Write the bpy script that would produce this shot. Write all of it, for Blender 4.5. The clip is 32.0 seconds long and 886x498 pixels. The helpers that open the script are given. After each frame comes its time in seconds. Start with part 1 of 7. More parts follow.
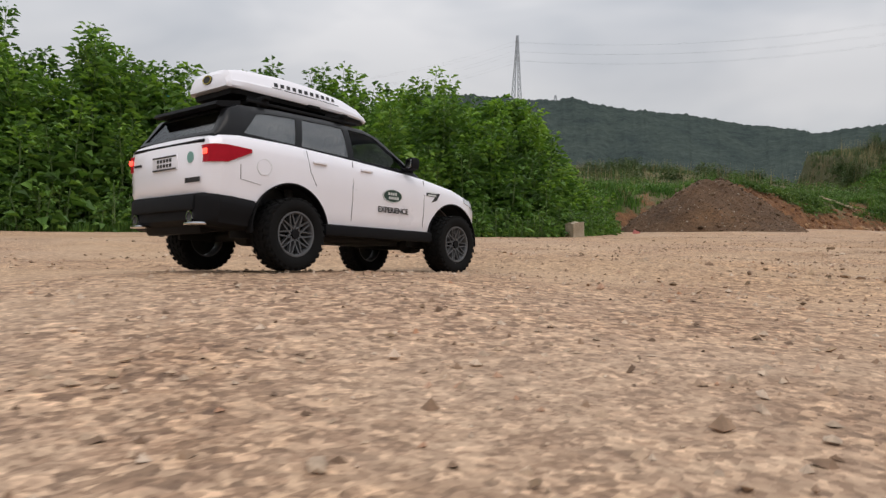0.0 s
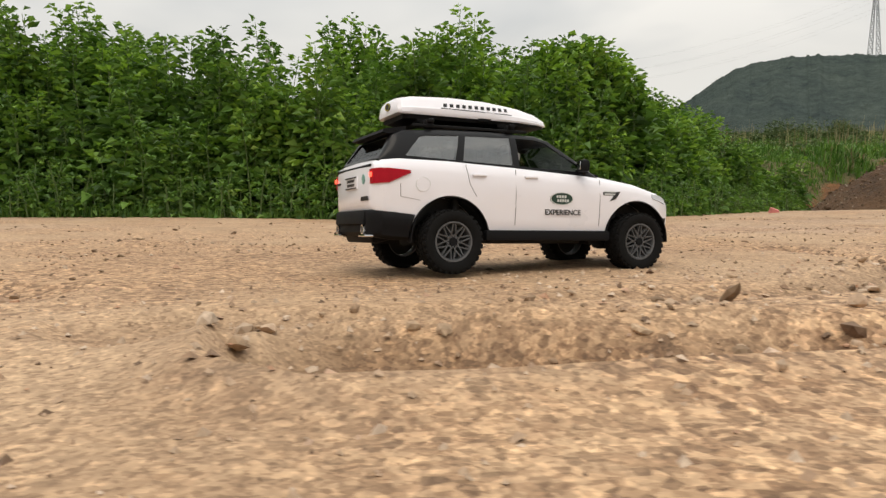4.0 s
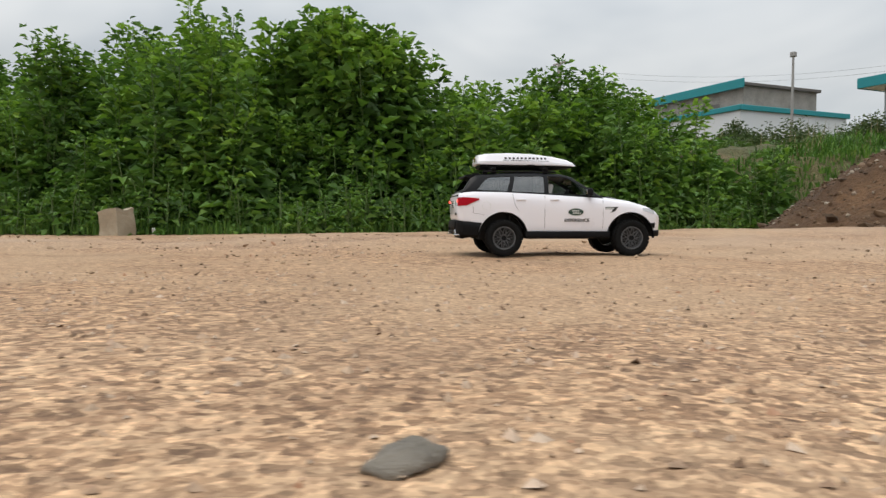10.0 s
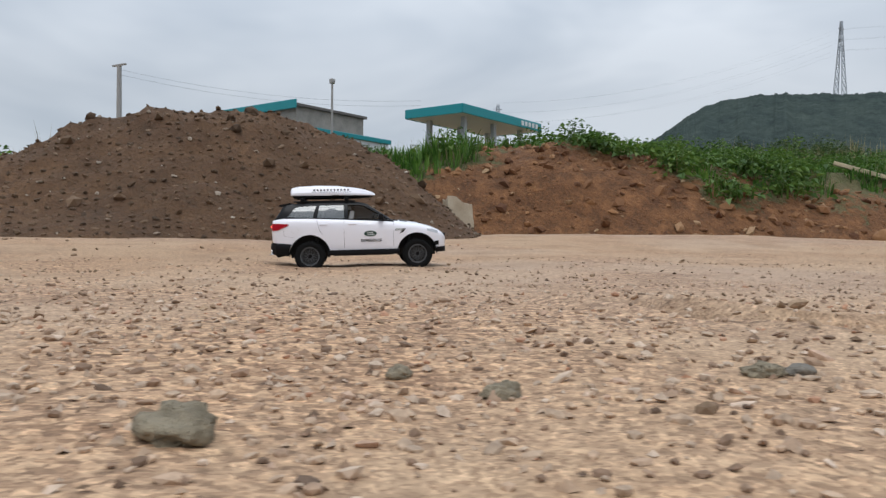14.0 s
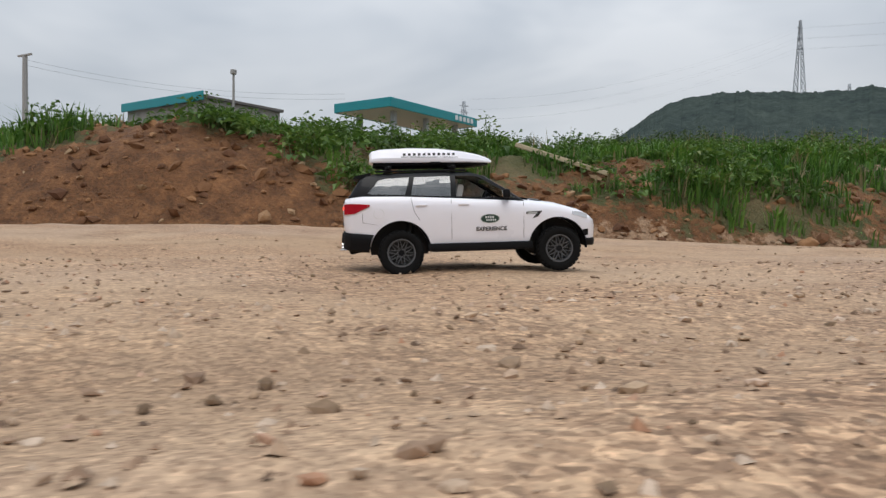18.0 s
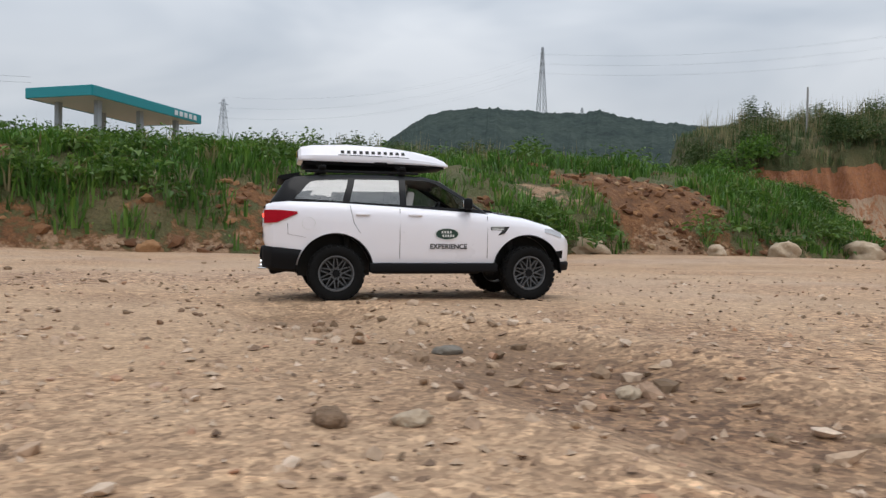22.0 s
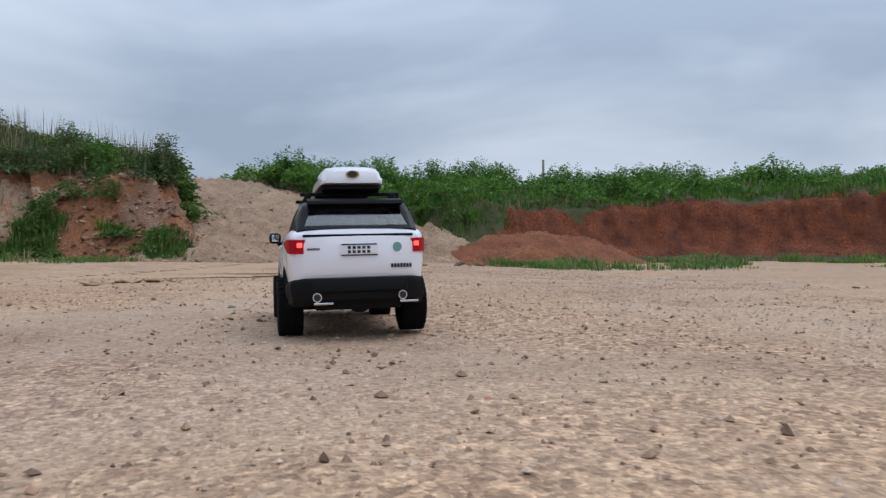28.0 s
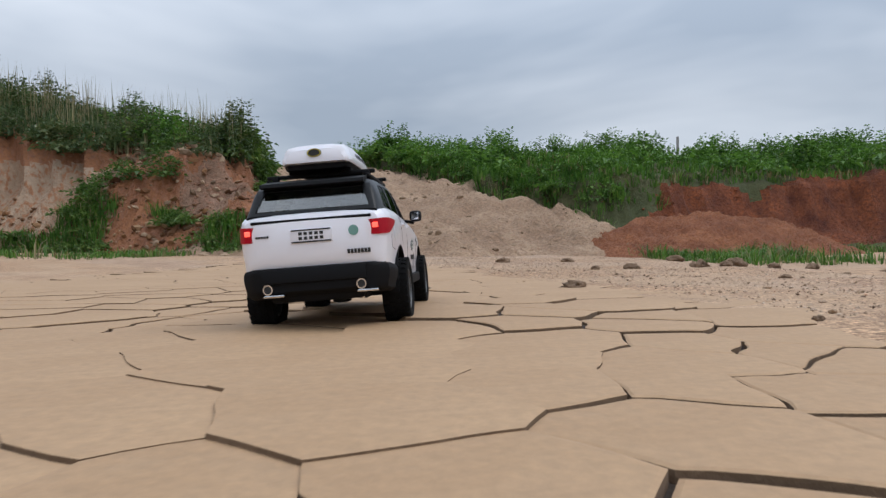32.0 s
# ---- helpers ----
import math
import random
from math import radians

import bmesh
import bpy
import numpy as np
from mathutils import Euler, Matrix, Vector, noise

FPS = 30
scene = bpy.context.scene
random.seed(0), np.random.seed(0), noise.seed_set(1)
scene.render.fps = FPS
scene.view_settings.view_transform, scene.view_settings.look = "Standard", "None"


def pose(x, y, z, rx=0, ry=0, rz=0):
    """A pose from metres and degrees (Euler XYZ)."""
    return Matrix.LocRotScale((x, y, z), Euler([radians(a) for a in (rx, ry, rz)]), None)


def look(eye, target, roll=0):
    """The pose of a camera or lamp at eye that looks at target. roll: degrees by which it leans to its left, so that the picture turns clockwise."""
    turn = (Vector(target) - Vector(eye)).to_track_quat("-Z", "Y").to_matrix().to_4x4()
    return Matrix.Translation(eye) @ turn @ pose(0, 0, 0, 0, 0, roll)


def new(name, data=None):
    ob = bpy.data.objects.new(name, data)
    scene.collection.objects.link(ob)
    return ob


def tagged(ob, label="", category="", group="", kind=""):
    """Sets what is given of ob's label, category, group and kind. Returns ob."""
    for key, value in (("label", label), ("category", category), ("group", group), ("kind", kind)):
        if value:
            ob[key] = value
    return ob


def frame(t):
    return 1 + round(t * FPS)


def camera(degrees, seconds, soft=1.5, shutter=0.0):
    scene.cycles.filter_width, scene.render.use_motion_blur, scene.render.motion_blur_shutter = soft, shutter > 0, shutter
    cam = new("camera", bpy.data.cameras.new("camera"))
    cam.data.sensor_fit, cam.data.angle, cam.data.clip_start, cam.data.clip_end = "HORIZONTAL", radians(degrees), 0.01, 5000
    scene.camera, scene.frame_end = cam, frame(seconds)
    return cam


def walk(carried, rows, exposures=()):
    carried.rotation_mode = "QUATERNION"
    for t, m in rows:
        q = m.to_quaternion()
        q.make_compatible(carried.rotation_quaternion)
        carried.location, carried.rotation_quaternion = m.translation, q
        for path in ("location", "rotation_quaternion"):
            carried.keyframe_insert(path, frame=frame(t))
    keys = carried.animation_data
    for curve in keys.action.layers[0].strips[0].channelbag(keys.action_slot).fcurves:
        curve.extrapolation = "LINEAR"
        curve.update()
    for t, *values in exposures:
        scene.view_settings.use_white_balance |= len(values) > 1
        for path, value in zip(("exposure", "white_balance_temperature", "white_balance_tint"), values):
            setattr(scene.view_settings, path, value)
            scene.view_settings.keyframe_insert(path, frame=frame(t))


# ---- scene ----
# The camera is carried low over the gravel beside the model car.
cam = camera(62.67, 32.0, soft=1.4, shutter=0.06)

def aim(x, y, z, yaw, pitch, roll):
    """A camera pose from a place, a heading left of +y, a pitch and a roll in degrees."""
    return pose(x, y, z, 90 + pitch, 0, yaw) @ pose(0, 0, 0, 0, 0, roll)


CAM_ROWS = [
    (0.0, aim(0.247, -0.967, 0.083, 5.55, -1.77, 0.74)),
    (0.5, aim(0.557, -0.449, 0.090, 5.72, -1.81, 0.83)),
    (1.0, aim(0.870, 0.054, 0.103, 6.82, -1.94, 0.86)),
    (1.5, aim(1.185, 0.557, 0.125, 9.06, -2.02, 0.95)),
    (2.0, aim(1.493, 1.049, 0.123, 12.46, -2.06, 0.78)),
    (2.5, aim(1.811, 1.539, 0.106, 16.53, -2.15, 0.65)),
    (4.5, aim(3.629, 2.353, 0.093, 35.92, -3.59, -0.36)),
    (5.0, aim(3.987, 2.867, 0.095, 41.38, -3.44, -0.63)),
    (5.5, aim(4.313, 3.346, 0.112, 46.24, -3.31, -0.79)),
    (6.0, aim(4.663, 3.875, 0.117, 51.04, -3.06, -0.77)),
    (6.5, aim(5.016, 4.379, 0.074, 55.00, -2.98, -0.78)),
    (7.0, aim(5.339, 4.982, 0.054, 59.12, -2.74, -0.82)),
    (7.5, aim(5.583, 5.529, 0.054, 62.35, -2.44, -0.45)),
    (8.0, aim(5.838, 5.926, 0.057, 64.22, -2.35, -0.53)),
    (8.5, aim(6.018, 6.336, 0.071, 65.60, -2.25, -0.34)),
    (9.0, aim(6.262, 6.742, 0.105, 65.48, -2.15, -0.12)),
    (9.5, aim(6.486, 7.236, 0.096, 64.39, -2.22, -0.09)),
    (10.0, aim(6.707, 7.719, 0.083, 58.90, -2.18, 0.30)),
    (10.5, aim(6.922, 8.208, 0.058, 48.98, -1.63, 0.16)),
    (11.0, aim(7.187, 8.613, 0.052, 40.14, -1.30, 0.17)),
    (11.5, aim(7.456, 8.940, 0.047, 34.78, -1.10, 0.14)),
    (12.0, aim(7.776, 9.330, 0.065, 31.79, -1.06, 0.32)),
    (12.5, aim(8.084, 9.701, 0.056, 30.22, -1.01, 0.53)),
    (13.0, aim(8.439, 10.012, 0.061, 29.48, -0.97, 0.56)),
    (13.5, aim(8.805, 10.254, 0.083, 29.23, -0.91, 0.61)),
    (14.0, aim(9.199, 10.467, 0.083, 29.35, -0.86, 0.59)),
    (14.5, aim(9.566, 10.751, 0.079, 29.64, -0.92, 0.55)),
    (16.5, aim(10.789, 12.135, 0.078, 30.37, -1.23, 0.51)),
    (17.0, aim(11.144, 12.487, 0.064, 29.95, -1.17, 0.39)),
    (17.5, aim(11.528, 12.862, 0.069, 28.87, -1.11, 0.42)),
    (18.0, aim(11.961, 13.294, 0.067, 27.13, -1.08, 0.40)),
    (18.5, aim(12.363, 13.734, 0.074, 24.87, -1.03, 0.42)),
    (19.0, aim(12.728, 14.081, 0.080, 22.50, -0.91, 0.64)),
    (19.5, aim(13.114, 14.299, 0.087, 20.33, -0.72, 0.67)),
    (20.0, aim(13.552, 14.500, 0.092, 18.44, -0.63, 0.62)),
    (20.5, aim(14.018, 14.729, 0.082, 16.87, -0.54, 0.68)),
    (21.0, aim(14.506, 14.989, 0.072, 15.26, -0.56, 0.61)),
    (21.5, aim(14.946, 15.231, 0.079, 12.90, -0.55, 0.80)),
    (22.0, aim(15.361, 15.433, 0.090, 9.08, -0.49, 0.97)),
    (22.5, aim(15.738, 15.601, 0.089, 3.43, -0.36, 1.18)),
    (23.0, aim(16.001, 15.736, 0.095, -3.72, -0.20, 1.36)),
    (23.5, aim(16.209, 15.909, 0.096, -12.14, -0.03, 1.59)),
    (24.0, aim(16.453, 16.144, 0.110, -21.36, 0.12, 1.60)),
    (24.5, aim(16.798, 16.453, 0.093, -31.31, 0.18, 1.27)),
    (25.0, aim(17.217, 16.762, 0.100, -41.74, 0.28, 1.18)),
    (25.5, aim(17.667, 17.079, 0.092, -51.29, 0.36, 1.07)),
    (26.0, aim(18.144, 17.414, 0.096, -59.36, 0.45, 0.99)),
    (26.5, aim(18.633, 17.790, 0.091, -65.50, 0.48, 0.97)),
    (28.5, aim(20.518, 19.013, 0.128, -72.54, 0.51, 0.11)),
    (29.0, aim(21.008, 19.372, 0.140, -71.63, 0.40, -0.04)),
    (29.5, aim(21.518, 19.691, 0.154, -70.49, 0.28, -0.08)),
    (30.0, aim(22.040, 19.957, 0.108, -69.31, 0.14, -0.21)),
    (30.5, aim(22.574, 20.165, 0.114, -68.28, 0.09, -0.20)),
    (31.0, aim(23.153, 20.332, 0.132, -67.18, -0.06, -0.19)),
    (31.5, aim(23.772, 20.493, 0.094, -65.71, -0.17, -0.26)),
    (32.0, aim(24.394, 20.633, 0.105, -63.43, -0.26, -0.30)),
]
EXPOSURES = [(0.0, -0.05, 6900, 14), (1.0, -0.03, 6650, 13), (2.0, 0.0, 6400, 12), (2.5, 0.05, 6500, 12), (4.5, 0.25, 7700, 11), (7.0, 0.28, 7600, 11), (9.0, 0.22, 7300, 10), (11.0, 0.08, 6500, 10), (13.0, 0.0, 6250, 10), (17.0, -0.03, 6550, 11), (19.0, -0.04, 6550, 11), (23.0, 0.0, 6400, 11), (26.0, -0.1, 5800, 11), (29.0, -0.08, 5900, 11), (32.0, -0.03, 6100, 11)]
walk(cam, CAM_ROWS, EXPOSURES)

CAR_ROWS = [
    (0.0, -0.001, 0.012, 0.019, -2.88, -2.52, -33.58),
    (0.5, 0.310, 0.537, 0.012, -7.11, -3.57, -33.73),
    (1.0, 0.633, 1.071, 0.003, -3.34, -1.89, -35.16),
    (1.5, 0.960, 1.599, -0.004, -3.42, -0.55, -35.77),
    (2.0, 1.273, 2.107, -0.006, -1.30, -1.56, -35.72),
    (2.5, 1.576, 2.586, -0.007, -3.14, -2.75, -35.96),
    (4.5, 3.090, 3.289, 0.001, -0.00, -1.36, -34.07),
    (5.0, 3.378, 3.767, -0.000, 1.86, -1.96, -29.97),
    (5.5, 3.643, 4.254, 0.008, 2.39, 4.34, -29.77),
    (6.0, 3.930, 4.761, 0.010, -0.05, 4.90, -28.26),
    (6.5, 4.186, 5.249, -0.002, -0.87, 4.53, -25.43),
    (7.0, 4.364, 5.811, -0.000, 0.81, -0.76, -17.67),
    (7.5, 4.464, 6.379, 0.003, 1.81, -0.27, -16.81),
    (8.0, 4.609, 6.832, 0.002, 0.35, -0.83, -16.73),
    (8.5, 4.719, 7.332, 0.001, 0.90, -0.73, -18.52),
    (9.0, 4.927, 7.815, -0.005, 0.54, -0.71, -19.15),
    (9.5, 5.138, 8.329, 0.003, 2.05, -1.00, -22.53),
    (10.0, 5.358, 8.851, 0.006, 0.27, 0.29, -25.24),
    (10.5, 5.577, 9.397, 0.003, 0.72, 0.50, -24.09),
    (11.0, 5.808, 9.920, 0.000, 0.50, 0.46, -26.47),
    (11.5, 6.054, 10.359, -0.000, 0.14, -0.05, -29.05),
    (12.0, 6.393, 10.825, -0.002, 0.93, 1.04, -38.79),
    (12.5, 6.752, 11.216, -0.002, 0.83, 0.31, -43.94),
    (13.0, 7.140, 11.568, -0.001, 1.99, 0.38, -47.41),
    (13.5, 7.552, 11.877, -0.003, 3.45, 0.74, -51.61),
    (14.0, 7.972, 12.186, -0.005, 2.10, 1.18, -53.74),
    (14.5, 8.364, 12.569, 0.007, 2.75, -0.17, -56.17),
    (16.5, 9.893, 13.588, -0.003, 0.55, 0.58, -53.36),
    (17.0, 10.363, 13.914, -0.001, 3.12, 0.20, -54.63),
    (17.5, 10.848, 14.256, 0.001, 1.46, 0.74, -55.32),
    (18.0, 11.358, 14.603, 0.001, 2.03, 1.75, -56.11),
    (18.5, 11.847, 14.934, 0.004, 3.21, 1.89, -57.41),
    (19.0, 12.335, 15.260, 0.003, -1.37, 1.38, -57.58),
    (19.5, 12.833, 15.531, 0.003, 0.15, -1.02, -59.98),
    (20.0, 13.287, 15.767, 0.006, 1.26, -1.18, -64.09),
    (20.5, 13.723, 15.975, 0.003, -1.85, -0.26, -65.40),
    (21.0, 14.189, 16.168, 0.002, 0.25, -0.46, -65.96),
    (21.5, 14.655, 16.387, 0.002, -1.97, 0.21, -67.23),
    (22.0, 15.142, 16.593, 0.003, 0.55, -0.02, -67.52),
    (22.5, 15.603, 16.783, 0.002, 0.29, -0.07, -67.51),
    (23.0, 16.056, 16.973, 0.001, 0.77, -0.11, -69.12),
    (23.5, 16.516, 17.145, 0.003, 1.64, -0.73, -70.34),
    (24.0, 17.013, 17.318, 0.004, 1.85, -1.44, -72.60),
    (24.5, 17.534, 17.489, 0.003, 0.85, -1.95, -71.75),
    (25.0, 18.085, 17.683, 0.002, 0.88, -1.84, -70.44),
    (25.5, 18.604, 17.891, 0.005, 2.45, -2.37, -68.80),
    (26.0, 19.130, 18.130, 0.003, -0.62, -4.00, -66.12),
    (26.5, 19.676, 18.455, 0.001, -0.56, -1.79, -59.30),
    (28.5, 21.601, 19.478, 0.002, -1.13, -1.47, -58.28),
    (29.0, 22.092, 19.788, 0.002, -0.92, -0.41, -60.36),
    (29.5, 22.613, 20.100, 0.002, -0.68, 1.25, -61.70),
    (30.0, 23.131, 20.377, 0.004, -0.19, -0.36, -62.57),
    (30.5, 23.656, 20.624, 0.003, -0.63, -1.93, -63.53),
    (31.0, 24.210, 20.837, 0.004, -0.57, 0.24, -66.16),
    (31.5, 24.773, 21.043, 0.006, -0.11, -1.30, -67.26),
    (32.0, 25.327, 21.252, -0.000, -0.18, -4.13, -66.02),
]
# ---- light: an overcast afternoon ----
SUN_EL, SUN_AZ = 58.0, 150.0
world = bpy.data.worlds.new("overcast_sky")
scene.world = world
world.use_nodes = True
wn, wl = world.node_tree.nodes, world.node_tree.links
wn.clear()


def wnode(kind, **vals):
    n = wn.new(kind)
    for k, v in vals.items():
        n.inputs[k].default_value = v
    return n


w_out, w_bg = wn.new("ShaderNodeOutputWorld"), wn.new("ShaderNodeBackground")
w_tc, w_map = wn.new("ShaderNodeTexCoord"), wn.new("ShaderNodeMapping")
w_map.inputs["Scale"].default_value = (1.0, 1.0, 3.2)
w_cloud = wnode("ShaderNodeTexNoise", Scale=1.7, Detail=4.0, Roughness=0.52, Distortion=0.35)
w_ramp = wn.new("ShaderNodeValToRGB")
w_ramp.color_ramp.elements[0].position, w_ramp.color_ramp.elements[0].color = 0.36, (0.44, 0.5, 0.57, 1)
w_ramp.color_ramp.elements[1].position, w_ramp.color_ramp.elements[1].color = 0.66, (0.76, 0.8, 0.84, 1)
w_sep = wn.new("ShaderNodeSeparateXYZ")
w_up = wn.new("ShaderNodeMapRange")
w_up.inputs["From Min"].default_value, w_up.inputs["From Max"].default_value = 0.18, 0.85
w_up.inputs["To Min"].default_value, w_up.inputs["To Max"].default_value = 1.0, 2.5
w_gain = wn.new("ShaderNodeVectorMath")
w_gain.operation = "SCALE"
w_sky = wn.new("ShaderNodeTexSky")
w_sky.sky_type, w_sky.sun_disc = "NISHITA", False
w_sky.sun_elevation, w_sky.sun_rotation = radians(SUN_EL), radians(SUN_AZ)
w_mix, w_dim = wn.new("ShaderNodeVectorMath"), wn.new("ShaderNodeVectorMath")
w_mix.operation, w_dim.operation = "ADD", "SCALE"
w_dim.inputs["Scale"].default_value = 0.012
wl.new(w_tc.outputs["Generated"], w_map.inputs["Vector"])
wl.new(w_map.outputs["Vector"], w_cloud.inputs["Vector"])
wl.new(w_cloud.outputs["Fac"], w_ramp.inputs["Fac"])
wl.new(w_tc.outputs["Generated"], w_sep.inputs["Vector"])
wl.new(w_sep.outputs["Z"], w_up.inputs["Value"])
wl.new(w_ramp.outputs["Color"], w_gain.inputs[0])
wl.new(w_up.outputs["Result"], w_gain.inputs["Scale"])
wl.new(w_sky.outputs["Color"], w_dim.inputs[0])
wl.new(w_gain.outputs["Vector"], w_mix.inputs[0])
wl.new(w_dim.outputs["Vector"], w_mix.inputs[1])
wl.new(w_mix.outputs["Vector"], w_bg.inputs["Color"])
w_bg.inputs["Strength"].default_value = 0.8
wl.new(w_bg.outputs["Background"], w_out.inputs["Surface"])

sun = new("sun", bpy.data.lights.new("sun", "SUN"))
sun.data.energy, sun.data.angle, sun.data.color = 0.9, radians(35), (1.0, 0.97, 0.93)
sun.matrix_basis = look((0, 0, 0), (-math.sin(radians(SUN_AZ)) * math.cos(radians(SUN_EL)), -math.cos(radians(SUN_AZ)) * math.cos(radians(SUN_EL)), -math.sin(radians(SUN_EL))))

# ---- materials ----


def shader(name, rough=0.8, metal=0.0):
    m = bpy.data.materials.new(name)
    m.use_nodes = True
    n, l = m.node_tree.nodes, m.node_tree.links
    b = n["Principled BSDF"]
    b.inputs["Roughness"].default_value, b.inputs["Metallic"].default_value = rough, metal
    return m, n, l, b


def ramp_node(n, stops):
    r = n.new("ShaderNodeValToRGB")
    e = r.color_ramp.elements
    while len(e) < len(stops):
        e.new(0.5)
    for k, (p, c) in enumerate(stops):
        e[k].position, e[k].color = p, (*c, 1)
    return r


def noise_node(n, l, coord, scale, detail=6.0, rough=0.6, stretch=None):
    t = n.new("ShaderNodeTexNoise")
    t.inputs["Scale"].default_value, t.inputs["Detail"].default_value, t.inputs["Roughness"].default_value = scale, detail, rough
    if stretch:
        mp = n.new("ShaderNodeMapping")
        mp.inputs["Scale"].default_value = stretch
        l.new(coord, mp.inputs["Vector"])
        coord = mp.outputs["Vector"]
    l.new(coord, t.inputs["Vector"])
    return t


def mix_node(n, l, fac, a, b, blend="MIX"):
    x = n.new("ShaderNodeMix")
    x.data_type, x.blend_type = "RGBA", blend
    for sock, v in ((x.inputs["Factor"], fac), (x.inputs["A"], a), (x.inputs["B"], b)):
        if hasattr(v, "links"):
            l.new(v, sock)
        elif isinstance(v, (int, float)):
            sock.default_value = v
        else:
            sock.default_value = (*v, 1)
    return x.outputs["Result"]


def bump_node(n, l, b, heights, strength=0.6, distance=0.01):
    last = None
    for h, s, d in heights:
        bp = n.new("ShaderNodeBump")
        bp.inputs["Strength"].default_value, bp.inputs["Distance"].default_value = s, d
        l.new(h, bp.inputs["Height"])
        if last:
            l.new(last, bp.inputs["Normal"])
        last = bp.outputs["Normal"]
    l.new(last, b.inputs["Normal"])


def earth(name, stops, scale=2.0, fine=60.0, rough=0.95, tint=None, speckle=0.35, relief=0.01, stretch=None):
    """Soil or stone: broad stains, grain and speckle, with a fine relief."""
    m, n, l, b = shader(name, rough)
    co = n.new("ShaderNodeTexCoord").outputs["Object"]
    big, mid, sm = noise_node(n, l, co, scale, 5, 0.6, stretch), noise_node(n, l, co, scale * 7, 5, 0.65, stretch), noise_node(n, l, co, fine, 4, 0.7)
    col = ramp_node(n, stops)
    l.new(big.outputs["Fac"], col.inputs["Fac"])
    out = col.outputs["Color"]
    if tint:
        tr = ramp_node(n, [(0.48, (0, 0, 0)), (0.62, (1, 1, 1))])
        l.new(mid.outputs["Fac"], tr.inputs["Fac"])
        out = mix_node(n, l, tr.outputs["Color"], out, tint)
    sp = ramp_node(n, [(0.3, (0.55, 0.55, 0.55)), (0.7, (1.35, 1.3, 1.25))])
    l.new(sm.outputs["Fac"], sp.inputs["Fac"])
    out = mix_node(n, l, speckle, out, mix_node(n, l, 1.0, out, sp.outputs["Color"], "MULTIPLY"))
    l.new(out, b.inputs["Base Color"])
    bump_node(n, l, b, [(mid.outputs["Fac"], 0.7, relief * 4), (sm.outputs["Fac"], 0.8, relief)])
    return m


def leafy(name, stops, rough=0.5, trans=0.25):
    """Foliage: each leaf has its own shade of green."""
    m, n, l, b = shader(name, rough)
    g = n.new("ShaderNodeNewGeometry")
    co = n.new("ShaderNodeTexCoord").outputs["Object"]
    big = noise_node(n, l, co, 0.9, 3, 0.5)
    ad = n.new("ShaderNodeMath")
    ad.operation = "MULTIPLY_ADD"
    l.new(g.outputs["Random Per Island"], ad.inputs[0])
    ad.inputs[1].default_value = 0.6
    sc = n.new("ShaderNodeMath")
    sc.operation = "MULTIPLY_ADD"
    l.new(big.outputs["Fac"], sc.inputs[0])
    sc.inputs[1].default_value, sc.inputs[2].default_value = 0.9, -0.25
    l.new(sc.outputs[0], ad.inputs[2])
    r = ramp_node(n, stops)
    l.new(ad.outputs[0], r.inputs["Fac"])
    l.new(r.outputs["Color"], b.inputs["Base Color"])
    b.inputs["Specular IOR Level"].default_value = 0.35
    tr = n.new("ShaderNodeBsdfTranslucent")
    br = mix_node(n, l, 1.0, r.outputs["Color"], (1.1, 1.25, 0.6), "MULTIPLY")
    l.new(br, tr.inputs["Color"])
    mx = n.new("ShaderNodeMixShader")
    mx.inputs[0].default_value = trans
    l.new(b.outputs[0], mx.inputs[1])
    l.new(tr.outputs[0], mx.inputs[2])
    l.new(mx.outputs[0], n["Material Output"].inputs["Surface"])
    return m


def plain(name, col, rough=0.5, metal=0.0, coat=0.0, grime=0.08, scale=40.0, emit=None):
    """A made surface: one colour with a little unevenness."""
    m, n, l, b = shader(name, rough, metal)
    co = n.new("ShaderNodeTexCoord").outputs["Object"]
    t = noise_node(n, l, co, scale, 4, 0.6)
    r = ramp_node(n, [(0.3, tuple(c * (1 - grime) for c in col)), (0.7, col)])
    l.new(t.outputs["Fac"], r.inputs["Fac"])
    l.new(r.outputs["Color"], b.inputs["Base Color"])
    rr = n.new("ShaderNodeMapRange")
    rr.inputs["To Min"].default_value, rr.inputs["To Max"].default_value = max(rough - 0.06, 0.02), min(rough + 0.1, 1)
    l.new(t.outputs["Fac"], rr.inputs["Value"])
    l.new(rr.outputs["Result"], b.inputs["Roughness"])
    b.inputs["Coat Weight"].default_value = coat
    if emit:
        b.inputs["Emission Color"].default_value, b.inputs["Emission Strength"].default_value = (*emit[0], 1), emit[1]
    return m


M_STONE = earth("grey_stone", [(0.3, (0.115, 0.1, 0.08)), (0.7, (0.22, 0.195, 0.16))], 6, 120, 0.9, relief=0.003)
M_HEAP = earth("dark_heap_soil", [(0.3, (0.05, 0.026, 0.012)), (0.7, (0.16, 0.086, 0.04))], 1.2, 40, tint=(0.1, 0.052, 0.025), speckle=0.6, relief=0.02)
M_REDSOIL = earth("red_clod_soil", [(0.3, (0.085, 0.04, 0.018)), (0.7, (0.27, 0.135, 0.062))], 2.2, 20, tint=(0.18, 0.088, 0.042), speckle=0.6, relief=0.02)
M_BANKSOIL = earth("mossy_bank_soil", [(0.3, (0.05, 0.062, 0.02)), (0.55, (0.08, 0.08, 0.03)), (0.78, (0.15, 0.115, 0.055))], 0.6, 20, speckle=0.7, relief=0.03)
